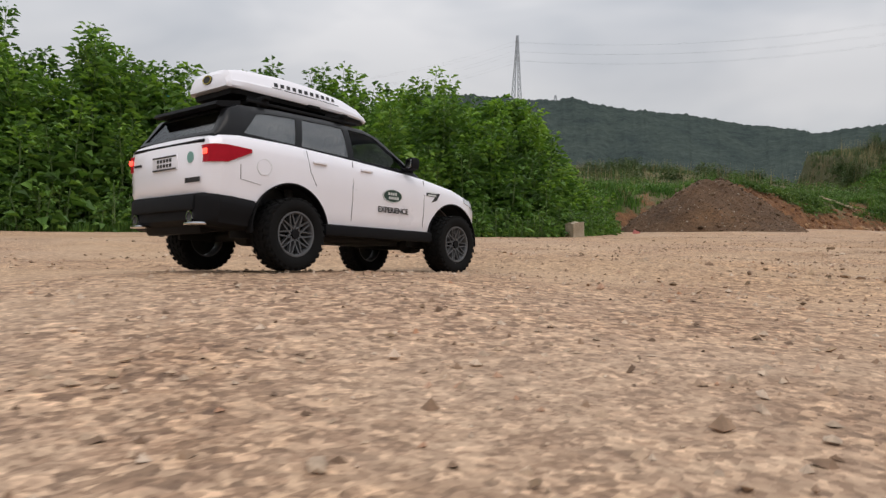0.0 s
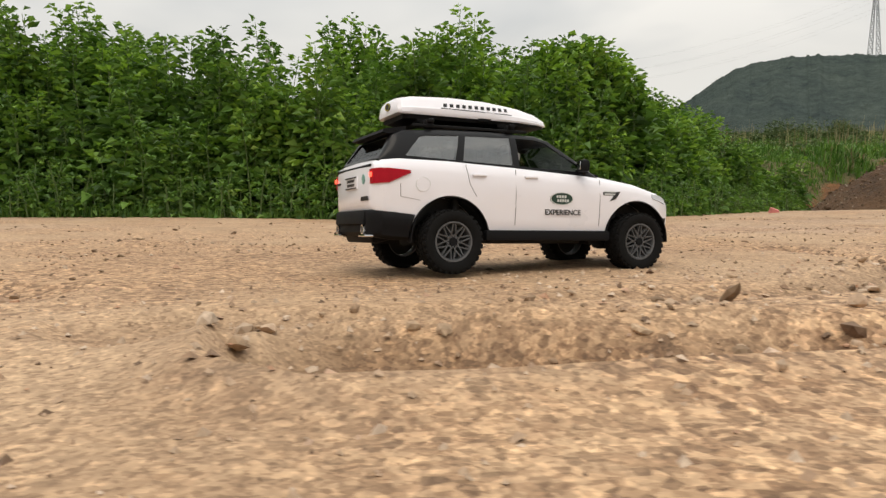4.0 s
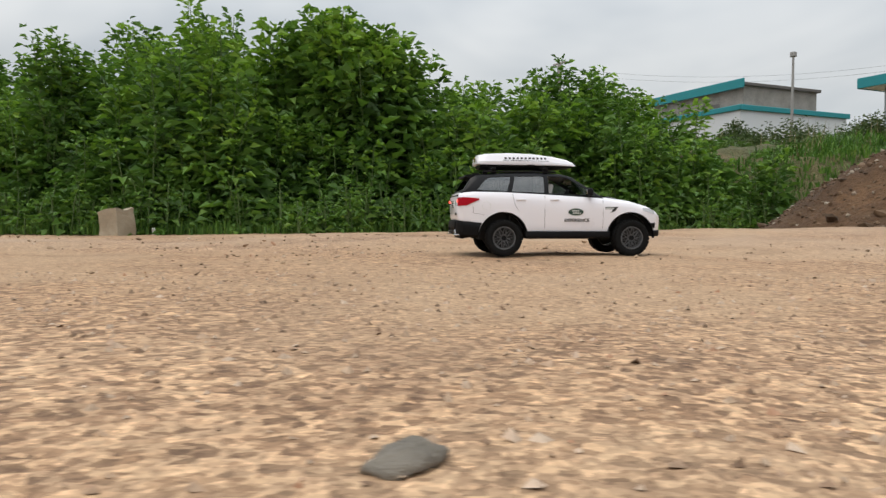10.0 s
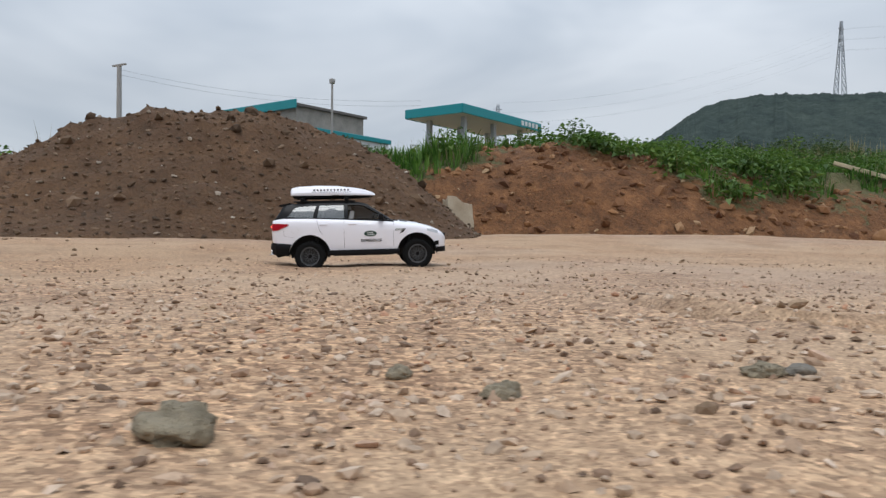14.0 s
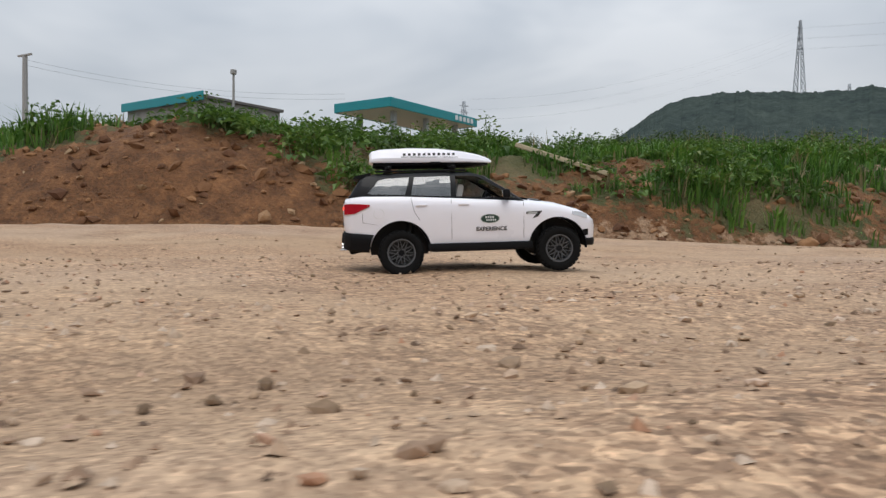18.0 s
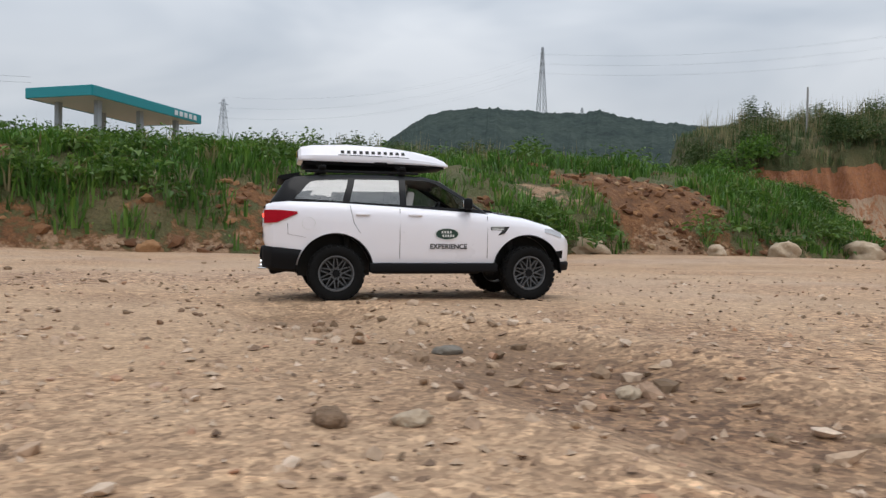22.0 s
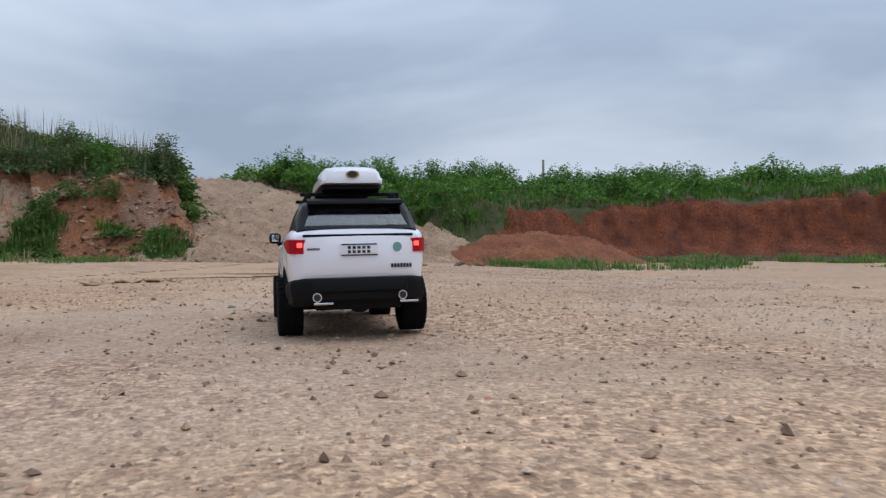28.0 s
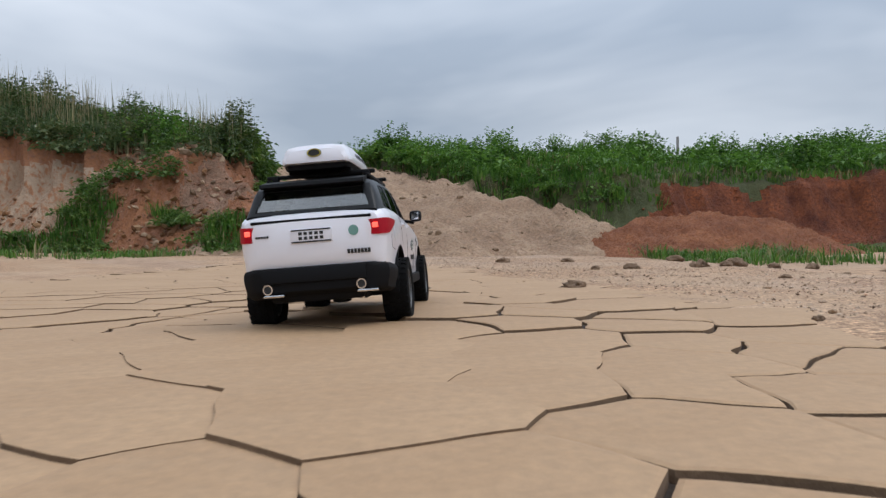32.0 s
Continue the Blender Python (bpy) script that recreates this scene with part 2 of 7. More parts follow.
M_SAND = earth("ramp_sand", [(0.3, (0.24, 0.148, 0.09)), (0.7, (0.47, 0.325, 0.21))], 1.1, 14, tint=(0.34, 0.215, 0.135), speckle=0.7, relief=0.05)
M_REDCUT = earth("red_cut_earth", [(0.32, (0.09, 0.02, 0.007)), (0.68, (0.31, 0.09, 0.028))], 1.6, 16, tint=(0.14, 0.036, 0.013), speckle=0.7, relief=0.06)
M_WEED = leafy("weed_leaves", [(0.15, (0.042, 0.09, 0.023)), (0.45, (0.09, 0.18, 0.04)), (0.75, (0.15, 0.27, 0.056)), (0.97, (0.27, 0.39, 0.085))], 0.5, 0.3)
M_BANKWEED = leafy("bank_weed_leaves", [(0.15, (0.045, 0.088, 0.024)), (0.5, (0.095, 0.17, 0.042)), (0.85, (0.16, 0.235, 0.065)), (1.0, (0.24, 0.24, 0.1))], 0.55, 0.25)
M_TIP = leafy("young_weed_leaves", [(0.15, (0.1, 0.19, 0.03)), (0.5, (0.18, 0.31, 0.05)), (0.95, (0.3, 0.44, 0.09))], 0.5, 0.35)
M_STEM = plain("weed_stem", (0.09, 0.14, 0.04), 0.7)
M_GRASS = leafy("grass_blades", [(0.15, (0.035, 0.085, 0.015)), (0.5, (0.075, 0.17, 0.03)), (0.85, (0.15, 0.26, 0.05)), (1.0, (0.3, 0.28, 0.12))], 0.55, 0.25)
M_DRY = leafy("dry_grass", [(0.1, (0.12, 0.1, 0.05)), (0.6, (0.26, 0.22, 0.12)), (0.95, (0.4, 0.34, 0.2))], 0.7, 0.2)
M_SCRUB = leafy("scrub_leaves", [(0.15, (0.04, 0.068, 0.024)), (0.55, (0.085, 0.13, 0.05)), (0.9, (0.17, 0.19, 0.085))], 0.6, 0.15)
M_WOOD = earth("dead_wood", [(0.3, (0.05, 0.03, 0.02)), (0.7, (0.13, 0.085, 0.055))], 9, 90, relief=0.004)
M_CONCRETE = earth("weathered_concrete", [(0.3, (0.28, 0.22, 0.15)), (0.7, (0.42, 0.36, 0.27))], 5, 140, relief=0.002)
M_TEAL = plain("teal_fascia", (0.0, 0.22, 0.25), 0.4)
M_OFFWHITE = plain("white_cladding", (0.62, 0.64, 0.66), 0.5)
M_ROOFGREY = plain("grey_roof", (0.12, 0.11, 0.105), 0.7)
M_BLOCK = earth("grey_blockwork", [(0.3, (0.2, 0.19, 0.175)), (0.7, (0.3, 0.285, 0.26))], 1.2, 9, relief=0.01)
M_STEEL = plain("galvanised_steel", (0.36, 0.39, 0.42), 0.6, 0.2)
M_POLE = plain("concrete_pole", (0.3, 0.29, 0.28), 0.8)
M_PLASTIC = plain("red_and_white_litter", (0.6, 0.2, 0.18), 0.5)
M_LITTER = plain("white_litter", (0.75, 0.74, 0.7), 0.6)


# ---- shared shape helpers ----
RNG = np.random.RandomState(7)
LATTICE = RNG.rand(64, 64)


def vnoise(x, y, scale):
    """Smooth value noise between -1 and 1."""
    x, y = np.asarray(x, float) * scale, np.asarray(y, float) * scale
    xi, yi = np.floor(x).astype(int), np.floor(y).astype(int)
    fx, fy = x - xi, y - yi
    fx, fy = fx * fx * (3 - 2 * fx), fy * fy * (3 - 2 * fy)
    a, b = LATTICE[xi % 64, yi % 64], LATTICE[(xi + 1) % 64, yi % 64]
    c, d = LATTICE[xi % 64, (yi + 1) % 64], LATTICE[(xi + 1) % 64, (yi + 1) % 64]
    return 2 * ((a * (1 - fx) + b * fx) * (1 - fy) + (c * (1 - fx) + d * fx) * fy) - 1


def fbm(x, y, scale, octaves=4, gain=0.5):
    out, amp = 0.0, 1.0
    for k in range(octaves):
        out = out + amp * vnoise(np.asarray(x) + 17.3 * k, np.asarray(y) - 9.1 * k, scale * 2.03**k)
        amp *= gain
    return out


def mesh_ob(name, verts, faces, mats, parent=None, smooth=False, face_mats=None):
    me = bpy.data.meshes.new(name)
    me.from_pydata([tuple(v) for v in verts] if not isinstance(verts, np.ndarray) else verts.tolist(), [], faces if isinstance(faces, list) else faces.tolist())
    for m in mats if isinstance(mats, (list, tuple)) else [mats]:
        me.materials.append(m)
    if smooth:
        me.polygons.foreach_set("use_smooth", np.ones(len(me.polygons), bool))
    if face_mats is not None:
        me.polygons.foreach_set("material_index", np.asarray(face_mats, np.int32))
    me.update()
    ob = new(name, me)
    ob.parent = parent
    return ob


def grid_faces(rows, cols):
    i = np.arange(rows - 1)[:, None] * cols + np.arange(cols - 1)[None]
    i = i.ravel()
    return np.stack([i, i + 1, i + cols + 1, i + cols], 1)


def along(line, step):
    """Points every step metres along a polyline, rounded at its corners, and their leftward normals."""
    p = np.array(line, float)
    for _ in range(2):
        q = np.repeat(p, 2, 0)[1:-1].reshape(-1, 2, 2)
        q = np.stack([q[:, 0] * 0.75 + q[:, 1] * 0.25, q[:, 0] * 0.25 + q[:, 1] * 0.75], 1).reshape(-1, 2)
        p = np.vstack([p[:1], q, p[-1:]])
    d = np.r_[0, np.cumsum(np.hypot(*np.diff(p, axis=0).T))]
    s = np.linspace(0, d[-1], max(3, int(d[-1] / step)))
    xy = np.stack([np.interp(s, d, p[:, 0]), np.interp(s, d, p[:, 1])], 1)
    tg = np.gradient(xy, axis=0)
    tg /= np.hypot(*tg.T)[:, None]
    k = np.ones(9) / 9
    nm = np.stack([-tg[:, 1], tg[:, 0]], 1)
    nm = np.stack([np.convolve(np.pad(nm[:, j], 4, mode="edge"), k, "valid") for j in (0, 1)], 1)
    return s / d[-1], xy, nm / np.hypot(*nm.T)[:, None]


# ---- the lot: one sheet to the horizon, finest along the track ----
# gentle swells of the lot: x, y, height, reach
SWELLS = [(27.5, 26.0, -0.16, 4.0), (34.0, 23.0, -0.16, 5.0), (38.0, 18.0, -0.13, 5.0), (22.7, 25.0, -0.12, 2.0), (8.4, 18.6, 0.13, 2.0), (6.1, 16.6, 0.08, 1.5),
          (13.6, 21.6, -0.05, 2.0), (10.0, 20.0, -0.03, 1.5), (5.2, 12.0, 0.08, 1.6), (0.0, 6.9, -0.02, 2.0), (1.1, 8.4, -0.02, 1.5)]
LINE = np.array([(-1.0, -2.0), (0.6, 0.6), (3.6, 3.3), (5.0, 6.2), (6.1, 8.6), (8.0, 11.0), (11.2, 13.4), (15.6, 16.3), (20.0, 18.7), (25.0, 20.9), (30.0, 23.2)])


def off_line(x, y):
    """How far a place lies from the line on which the car drives and the camera follows."""
    best = np.full(np.shape(x), 1e9)
    for a, b in zip(LINE[:-1], LINE[1:]):
        d = b - a
        t = np.clip(((x - a[0]) * d[0] + (y - a[1]) * d[1]) / (d @ d), 0, 1)
        best = np.minimum(best, np.hypot(x - a[0] - t * d[0], y - a[1] - t * d[1]))
    return best


# worn channels and ruts: polyline, half width, depth
RUTS = [([(2.9, 2.45), (3.3, 2.7), (3.45, 2.85), (3.55, 3.05), (3.66, 3.22), (3.8, 3.4), (3.95, 3.65), (4.15, 3.92), (4.22, 4.05), (4.26, 4.25), (4.31, 4.55), (4.4, 5.1), (4.62, 5.5)], 0.075, 0.043),
        ([(2.7, 2.4), (3.15, 2.95), (3.22, 3.1), (3.25, 3.3), (3.18, 3.47), (3.03, 3.74)], 0.05, 0.014), ([(2.0, 5.2), (3.6, 5.9), (4.3, 7.2), (4.0, 9.0)], 0.1, 0.012),
        ([(4.52, 5.07), (4.4, 5.3), (4.33, 5.55)], 0.05, 0.012), ([(4.88, 5.38), (4.93, 5.53), (4.9, 5.86), (5.02, 5.85), (4.9, 6.0), (4.78, 6.06), (4.77, 6.23), (4.72, 6.48), (4.65, 6.9), (4.5, 7.6)], 0.045, 0.014), ([(5.2, 6.24), (5.36, 6.36)], 0.03, 0.008),
        ([(8.95, 11.4), (9.1, 11.33), (9.21, 11.28), (9.32, 11.25), (9.42, 11.16), (9.5, 11.08), (9.62, 10.98), (9.85, 10.82), (10.3, 10.5)], 0.05, 0.034), ([(10.3, 12.6), (10.43, 12.94), (10.5, 13.06), (10.7, 13.1), (10.84, 13.22), (11.0, 13.46), (11.12, 13.83)], 0.05, 0.01),
        ([(10.98, 12.85), (11.1, 13.05)], 0.03, 0.008), ([(11.2, 12.9), (12.6, 14.8), (13.8, 15.2)], 0.12, 0.012), ([(12.4, 14.9), (12.68, 15.24), (12.54, 15.75), (12.71, 16.31)], 0.07, 0.01), ([(13.4, 16.3), (13.94, 16.54), (14.6, 16.8)], 0.05, 0.008),
        ([(15.05, 16.3), (15.2, 16.14), (15.33, 16.05), (15.46, 15.87), (15.7, 15.6)], 0.09, 0.014), ([(14.4, 15.8), (15.0, 15.4), (15.6, 14.6)], 0.1, 0.02), ([(0.5, 5.5), (2.5, 7.5), (3.5, 10.0)], 0.12, 0.012),
        ([(0.1, 1.2), (0.24, 0.63), (0.51, 0.21), (0.75, 0.07), (1.2, -0.1)], 0.06, 0.009), ([(1.3, 1.7), (1.49, 1.89), (1.63, 2.1), (1.86, 2.28), (2.4, 2.5)], 0.06, 0.01)]


def rut_depth(x, y):
    z = np.zeros(np.shape(x))
    wob = 0.03 * vnoise(x, y, 2.3) + 0.025 * vnoise(x, y, 9.0)
    for line, half, deep in RUTS:
        best = np.full(np.shape(x), 1e9)
        for a, b in zip(np.array(line)[:-1], np.array(line)[1:]):
            d = b - a
            t = np.clip(((x - a[0]) * d[0] + (y - a[1]) * d[1]) / (d @ d), 0, 1)
            best = np.minimum(best, np.hypot(x - a[0] - t * d[0], y - a[1] - t * d[1]))
        e = np.clip((best + wob) / half, 0, 3)
        z -= deep * np.exp(-e**4) - 0.3 * deep * np.exp(-((e - 1.4) ** 2) * 6)
    return z


MUD = np.array([(23.5, 20.75), (24.05, 20.5), (24.6, 20.35), (25.3, 20.5), (25.8, 20.95), (26.7, 21.7), (27.9, 22.6), (28.4, 24.2), (26.4, 24.7), (24.2, 23.8), (22.9, 21.4)])


def in_mud(x, y, grow=0.0):
    """Signed closeness to the dried mud flat: above 0 within it."""
    c = MUD.mean(0)
    ang = np.arctan2(MUD[:, 1] - c[1], MUD[:, 0] - c[0])
    rad = np.hypot(MUD[:, 0] - c[0], MUD[:, 1] - c[1])
    o = np.argsort(ang)
    a = np.arctan2(y - c[1], x - c[0])
    r = np.interp(a, np.r_[ang[o] - 2 * np.pi, ang[o], ang[o] + 2 * np.pi], np.tile(rad[o], 3))
    return r + grow + 0.12 * vnoise(x, y, 1.7) - np.hypot(x - c[0], y - c[1])


def follow(x, y):
    """The small rise and fall of the lot under the car's wheels."""
    z, weight, best = np.zeros(np.shape(x)), np.full(np.shape(x), 1e-9), np.full(np.shape(x), 1e9)
    for _, cx, cy, cz, tilt, lean, head in CAR_ROWS:
        dx, dy = x - cx, y - cy
        d = np.hypot(dx, dy)
        ahead = -math.sin(radians(head)) * dx + math.cos(radians(head)) * dy
        right = math.cos(radians(head)) * dx + math.sin(radians(head)) * dy
        w = np.exp(-((d / 0.2) ** 2))
        z = z + w * (cz + np.clip(ahead, -0.3, 0.3) * math.sin(radians(tilt)) - np.clip(right, -0.2, 0.2) * math.sin(radians(lean)))
        weight = weight + w
        best = np.minimum(best, d)
    return (z / weight + 0.0025) * np.exp(-((best / 0.55) ** 2))


def ground_z(x, y, fine=True):
    x, y = np.asarray(x, float), np.asarray(y, float)
    z = np.zeros(np.shape(x))
    for sx, sy, h, r in SWELLS:
        z = z + h * np.exp(-((x - sx) ** 2 + (y - sy) ** 2) / (2 * r * r))
    d = off_line(x, y)
    z = z * np.clip((d - 1.3) / 2.5, 0, 1) + follow(x, y)
    if not fine:
        return z
    calm = 0.12 + 0.88 * np.clip((d - 0.2) / 0.9, 0, 1)
    mud = np.clip(in_mud(x, y) * 6, 0, 1)
    far = np.clip(1 - (d - 4) / 8, 0, 1)
    rough = 0.010 * fbm(x, y, 1.1, 3) + 0.006 * fbm(x, y, 5.0, 3)
    return z + (rough * calm + rut_depth(x, y)) * far * (1 - mud) - 0.009 * mud


def spread(lo, hi, step, reach, grow=1.22):
    mid = np.arange(lo, hi + step / 2, step)
    out, s = [], step
    while not out or out[-1] < reach:
        s *= grow
        out.append((out[-1] if out else 0) + s)
    o = np.array(out)
    return np.r_[lo - o[::-1], mid, hi + o]


gs, gt = spread(-1.5, 36.5, 0.034, 4000), spread(-2.2, 3.0, 0.034, 4000)
AX, AY = np.array([0.745, 0.667]), np.array([-0.667, 0.745])
GS, GT = np.meshgrid(gs, gt, indexing="ij")
GX, GY = 0.0 + GS * AX[0] + GT * AY[0], -1.2 + GS * AX[1] + GT * AY[1]
GZ = ground_z(GX, GY)


def ground_material():
    m, n, l, b = shader("sandy_gravel_ground", 0.9)
    co = n.new("ShaderNodeTexCoord").outputs["Object"]
    big, mid, sm, peb = noise_node(n, l, co, 0.45, 4, 0.55), noise_node(n, l, co, 3.2, 5, 0.65), noise_node(n, l, co, 85, 4, 0.7), n.new("ShaderNodeTexVoronoi")
    peb.inputs["Scale"].default_value = 150
    grit = n.new("ShaderNodeTexVoronoi")
    grit.inputs["Scale"].default_value = 330
    l.new(co, peb.inputs["Vector"])
    l.new(co, grit.inputs["Vector"])
    base = ramp_node(n, [(0.36, (0.44, 0.297, 0.178)), (0.5, (0.49, 0.345, 0.22)), (0.62, (0.45, 0.325, 0.226))])
    l.new(big.outputs["Fac"], base.inputs["Fac"])
    # smooth sand in some patches, bare stony ground in others
    patch = noise_node(n, l, co, 1.5, 5, 0.6)
    stony = n.new("ShaderNodeMapRange")
    stony.inputs["From Min"].default_value, stony.inputs["From Max"].default_value, stony.inputs["To Min"].default_value, stony.inputs["To Max"].default_value = 0.42, 0.58, 0.2, 1.0
    l.new(patch.outputs["Fac"], stony.inputs["Value"])
    cobble = n.new("ShaderNodeTexVoronoi")
    cobble.inputs["Scale"].default_value = 62
    l.new(co, cobble.inputs["Vector"])
    damp = ramp_node(n, [(0.5, (0, 0, 0)), (0.68, (1, 1, 1))])
    l.new(mid.outputs["Fac"], damp.inputs["Fac"])
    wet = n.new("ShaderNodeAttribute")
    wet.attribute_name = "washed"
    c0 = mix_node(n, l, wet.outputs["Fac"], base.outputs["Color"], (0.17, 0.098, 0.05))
    c1 = mix_node(n, l, damp.outputs["Color"], c0, mix_node(n, l, 0.55, c0, (0.27, 0.17, 0.1)))
    grain = ramp_node(n, [(0.3, (0.65, 0.62, 0.6)), (0.68, (1.15, 1.15, 1.15))])
    l.new(sm.outputs["Fac"], grain.inputs["Fac"])
    c2 = mix_node(n, l, 0.75, c1, mix_node(n, l, 1.0, c1, grain.outputs["Color"], "MULTIPLY"))
    chip = ramp_node(n, [(0.0, (0.42, 0.36, 0.32)), (0.35, (0.75, 0.66, 0.6)), (0.6, (1.0, 0.97, 0.94)), (1.0, (1.4, 1.32, 1.25))])
    sepc = n.new("ShaderNodeSeparateColor")
    l.new(peb.outputs["Color"], sepc.inputs["Color"])
    l.new(sepc.outputs["Red"], chip.inputs["Fac"])
    c3 = mix_node(n, l, stony.outputs["Result"], c2, mix_node(n, l, 1.0, c2, chip.outputs["Color"], "MULTIPLY"))
    sepb, lump = n.new("ShaderNodeSeparateColor"), ramp_node(n, [(0.0, (0.5, 0.45, 0.42)), (0.12, (0.85, 0.8, 0.78)), (0.8, (1.05, 1.04, 1.02)), (1.0, (1.3, 1.27, 1.22))])
    l.new(cobble.outputs["Color"], sepb.inputs["Color"])
    l.new(sepb.outputs["Red"], lump.inputs["Fac"])
    half_stony = n.new("ShaderNodeMath")
    half_stony.operation = "MULTIPLY"
    l.new(stony.outputs["Result"], half_stony.inputs[0])
    half_stony.inputs[1].default_value = 0.6
    c3 = mix_node(n, l, half_stony.outputs[0], c3, mix_node(n, l, 1.0, c3, lump.outputs["Color"], "MULTIPLY"))
    seph, tone = n.new("ShaderNodeSeparateColor"), ramp_node(n, [(0.0, (0.6, 0.54, 0.5)), (0.5, (0.97, 0.95, 0.93)), (0.85, (1.1, 1.08, 1.06)), (1.0, (1.35, 1.32, 1.3))])
    l.new(grit.outputs["Color"], seph.inputs["Color"])
    l.new(seph.outputs["Green"], tone.inputs["Fac"])
    c4 = mix_node(n, l, 0.9, c3, mix_node(n, l, 1.0, c3, tone.outputs["Color"], "MULTIPLY"))
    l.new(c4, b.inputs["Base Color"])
    bump_node(n, l, b, [(sepb.outputs["Green"], 0.35, 0.004), (sm.outputs["Fac"], 0.4, 0.002), (sepc.outputs["Green"], 0.3, 0.002), (seph.outputs["Red"], 0.5, 0.0014)])
    return m


M_GROUND = ground_material()
ground = tagged(mesh_ob("ground", np.stack([GX, GY, GZ], -1).reshape(-1, 3), grid_faces(len(gs), len(gt))[:, ::-1], M_GROUND, smooth=True),
                "pale sandy gravel lot with worn wheel ruts", "ground", kind="structure")
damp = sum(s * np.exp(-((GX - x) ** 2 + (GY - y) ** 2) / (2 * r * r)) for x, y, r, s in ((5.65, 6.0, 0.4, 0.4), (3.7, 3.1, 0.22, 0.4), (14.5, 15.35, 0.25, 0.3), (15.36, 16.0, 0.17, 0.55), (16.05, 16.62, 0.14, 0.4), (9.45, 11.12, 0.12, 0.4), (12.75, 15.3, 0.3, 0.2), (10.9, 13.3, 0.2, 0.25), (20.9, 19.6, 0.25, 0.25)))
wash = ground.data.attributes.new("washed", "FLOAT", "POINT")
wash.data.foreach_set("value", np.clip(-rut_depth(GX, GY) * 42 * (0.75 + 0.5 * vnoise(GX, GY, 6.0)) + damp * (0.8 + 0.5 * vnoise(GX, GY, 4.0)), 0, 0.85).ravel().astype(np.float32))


# ---- banks and heaps round the lot ----
def bank(name, line, widths, heights, mats, label, category, step=0.14, lumps=0.06, lump_scale=1.6, ridge=0.0, pick=None, skip=0.0, taper=(2.0, 0.3), masks=None, fan=None, grooves=0.0, mounds=(), slumped=None):
    """A bank that rises to the left of its foot line: heights at the given widths back from it, with clods and gullies."""
    u, xy, nm = along(line, step)
    wmax = widths[-1]
    w = [0.0]
    while w[-1] < wmax:
        w.append(w[-1] + max(step, 0.055 * w[-1]))
    w = np.array(w)
    near, beyond = w, w * 0
    nf = nm
    if fan:
        turn = np.radians(np.interp(u, [0, 1], fan))
        nf = np.stack([np.cos(turn), np.sin(turn)], 1)
        near, beyond = np.minimum(w, 1.0), np.maximum(w - 1.0, 0)
    X, Y = [xy[:, None, k] + nm[:, None, k] * near + nf[:, None, k] * beyond for k in (0, 1)]
    U = np.repeat(u[:, None], len(w), 1)
    length = len(u) * step
    us = np.clip((u * length - skip) / (length - skip), 0, 1)
    hs = np.array([np.interp(us, np.linspace(0, 1, len(h)), h) for h in heights]).T
    Z = np.stack([np.interp(w, widths, hs[i]) for i in range(len(u))])
    foot = np.clip(w / 0.5, 0, 1)
    Z = Z + foot * (lumps * fbm(X, Y, lump_scale, 4, 0.6) + lumps * 0.6 * np.abs(fbm(X, Y, lump_scale * 4, 3)))
    for mx, my, mh, mr in mounds:
        Z = Z + foot * mh * np.exp(-((X - mx) ** 2 + (Y - my) ** 2) / (2 * mr * mr))
    loose = np.zeros(X.shape) if slumped is None else np.clip((slumped - Y) / 1.2, 0, 1)
    Z = Z + loose * foot * np.clip(Z, 0, 1.2) * (0.3 * fbm(X, Y, 0.9, 4, 0.6) + 0.1 * np.abs(fbm(X, Y, 4.0, 2)))
    if grooves:
        S = U * length + 0.5 * vnoise(w[None] * 0.5 + 0 * U, U * 4, 1.0)
        Z = Z + foot * grooves * (np.abs(vnoise(S, w[None] * 0.12 + 0 * U, 0.9)) + 0.6 * np.abs(vnoise(S + 30, w[None] * 0.3 + 0 * U, 2.2)) - 0.6)
    if ridge:
        g = np.abs(vnoise(U * len(u) * step, Y * 0 + 3, 2.0)) + 0.5 * np.abs(vnoise(U * len(u) * step, Y * 0 + 9, 4.1))
        push = ridge * g * np.clip(Z / 1.5, 0, 1) * np.clip((3.2 - w) / 2.0, 0, 1) * (1 - loose)
        X, Y = X + nm[:, None, 0] * push, Y + nm[:, None, 1] * push
    end = np.minimum(1, np.minimum(U, 1 - U) * length / (taper[0] + taper[1] * w))
    Z = Z * end + ground_z(X, Y, False) * np.clip(1 - w / 6, 0, 1) - 0.05 * (1 - foot) - 0.04 * (1 - end)
    faces = grid_faces(len(u), len(w))
    fm = None
    if pick is not None:
        cx, cz = [(a[:-1, :-1] + a[1:, 1:]) / 2 for a in (X, Z)]
        cy, cu = [(a[:-1, :-1] + a[1:, 1:]) / 2 for a in (Y, U)]
        cw = np.repeat(((w[:-1] + w[1:]) / 2)[None], len(u) - 1, 0)
        fm = pick(cx, cy, cz, cw, cu).astype(int).ravel()
    ob = mesh_ob(name, np.stack([X, Y, Z], -1).reshape(-1, 3), faces, mats, smooth=True, face_mats=fm)
    if masks is not None:
        for key, field in zip(("red", "sand"), masks(X, Y, np.repeat(w[None], len(u), 0))):
            ob.data.attributes.new(key, "FLOAT", "POINT").data.foreach_set("value", field.ravel().astype(np.float32))
    return tagged(ob, label, category, kind="structure"), (X, Y, Z)


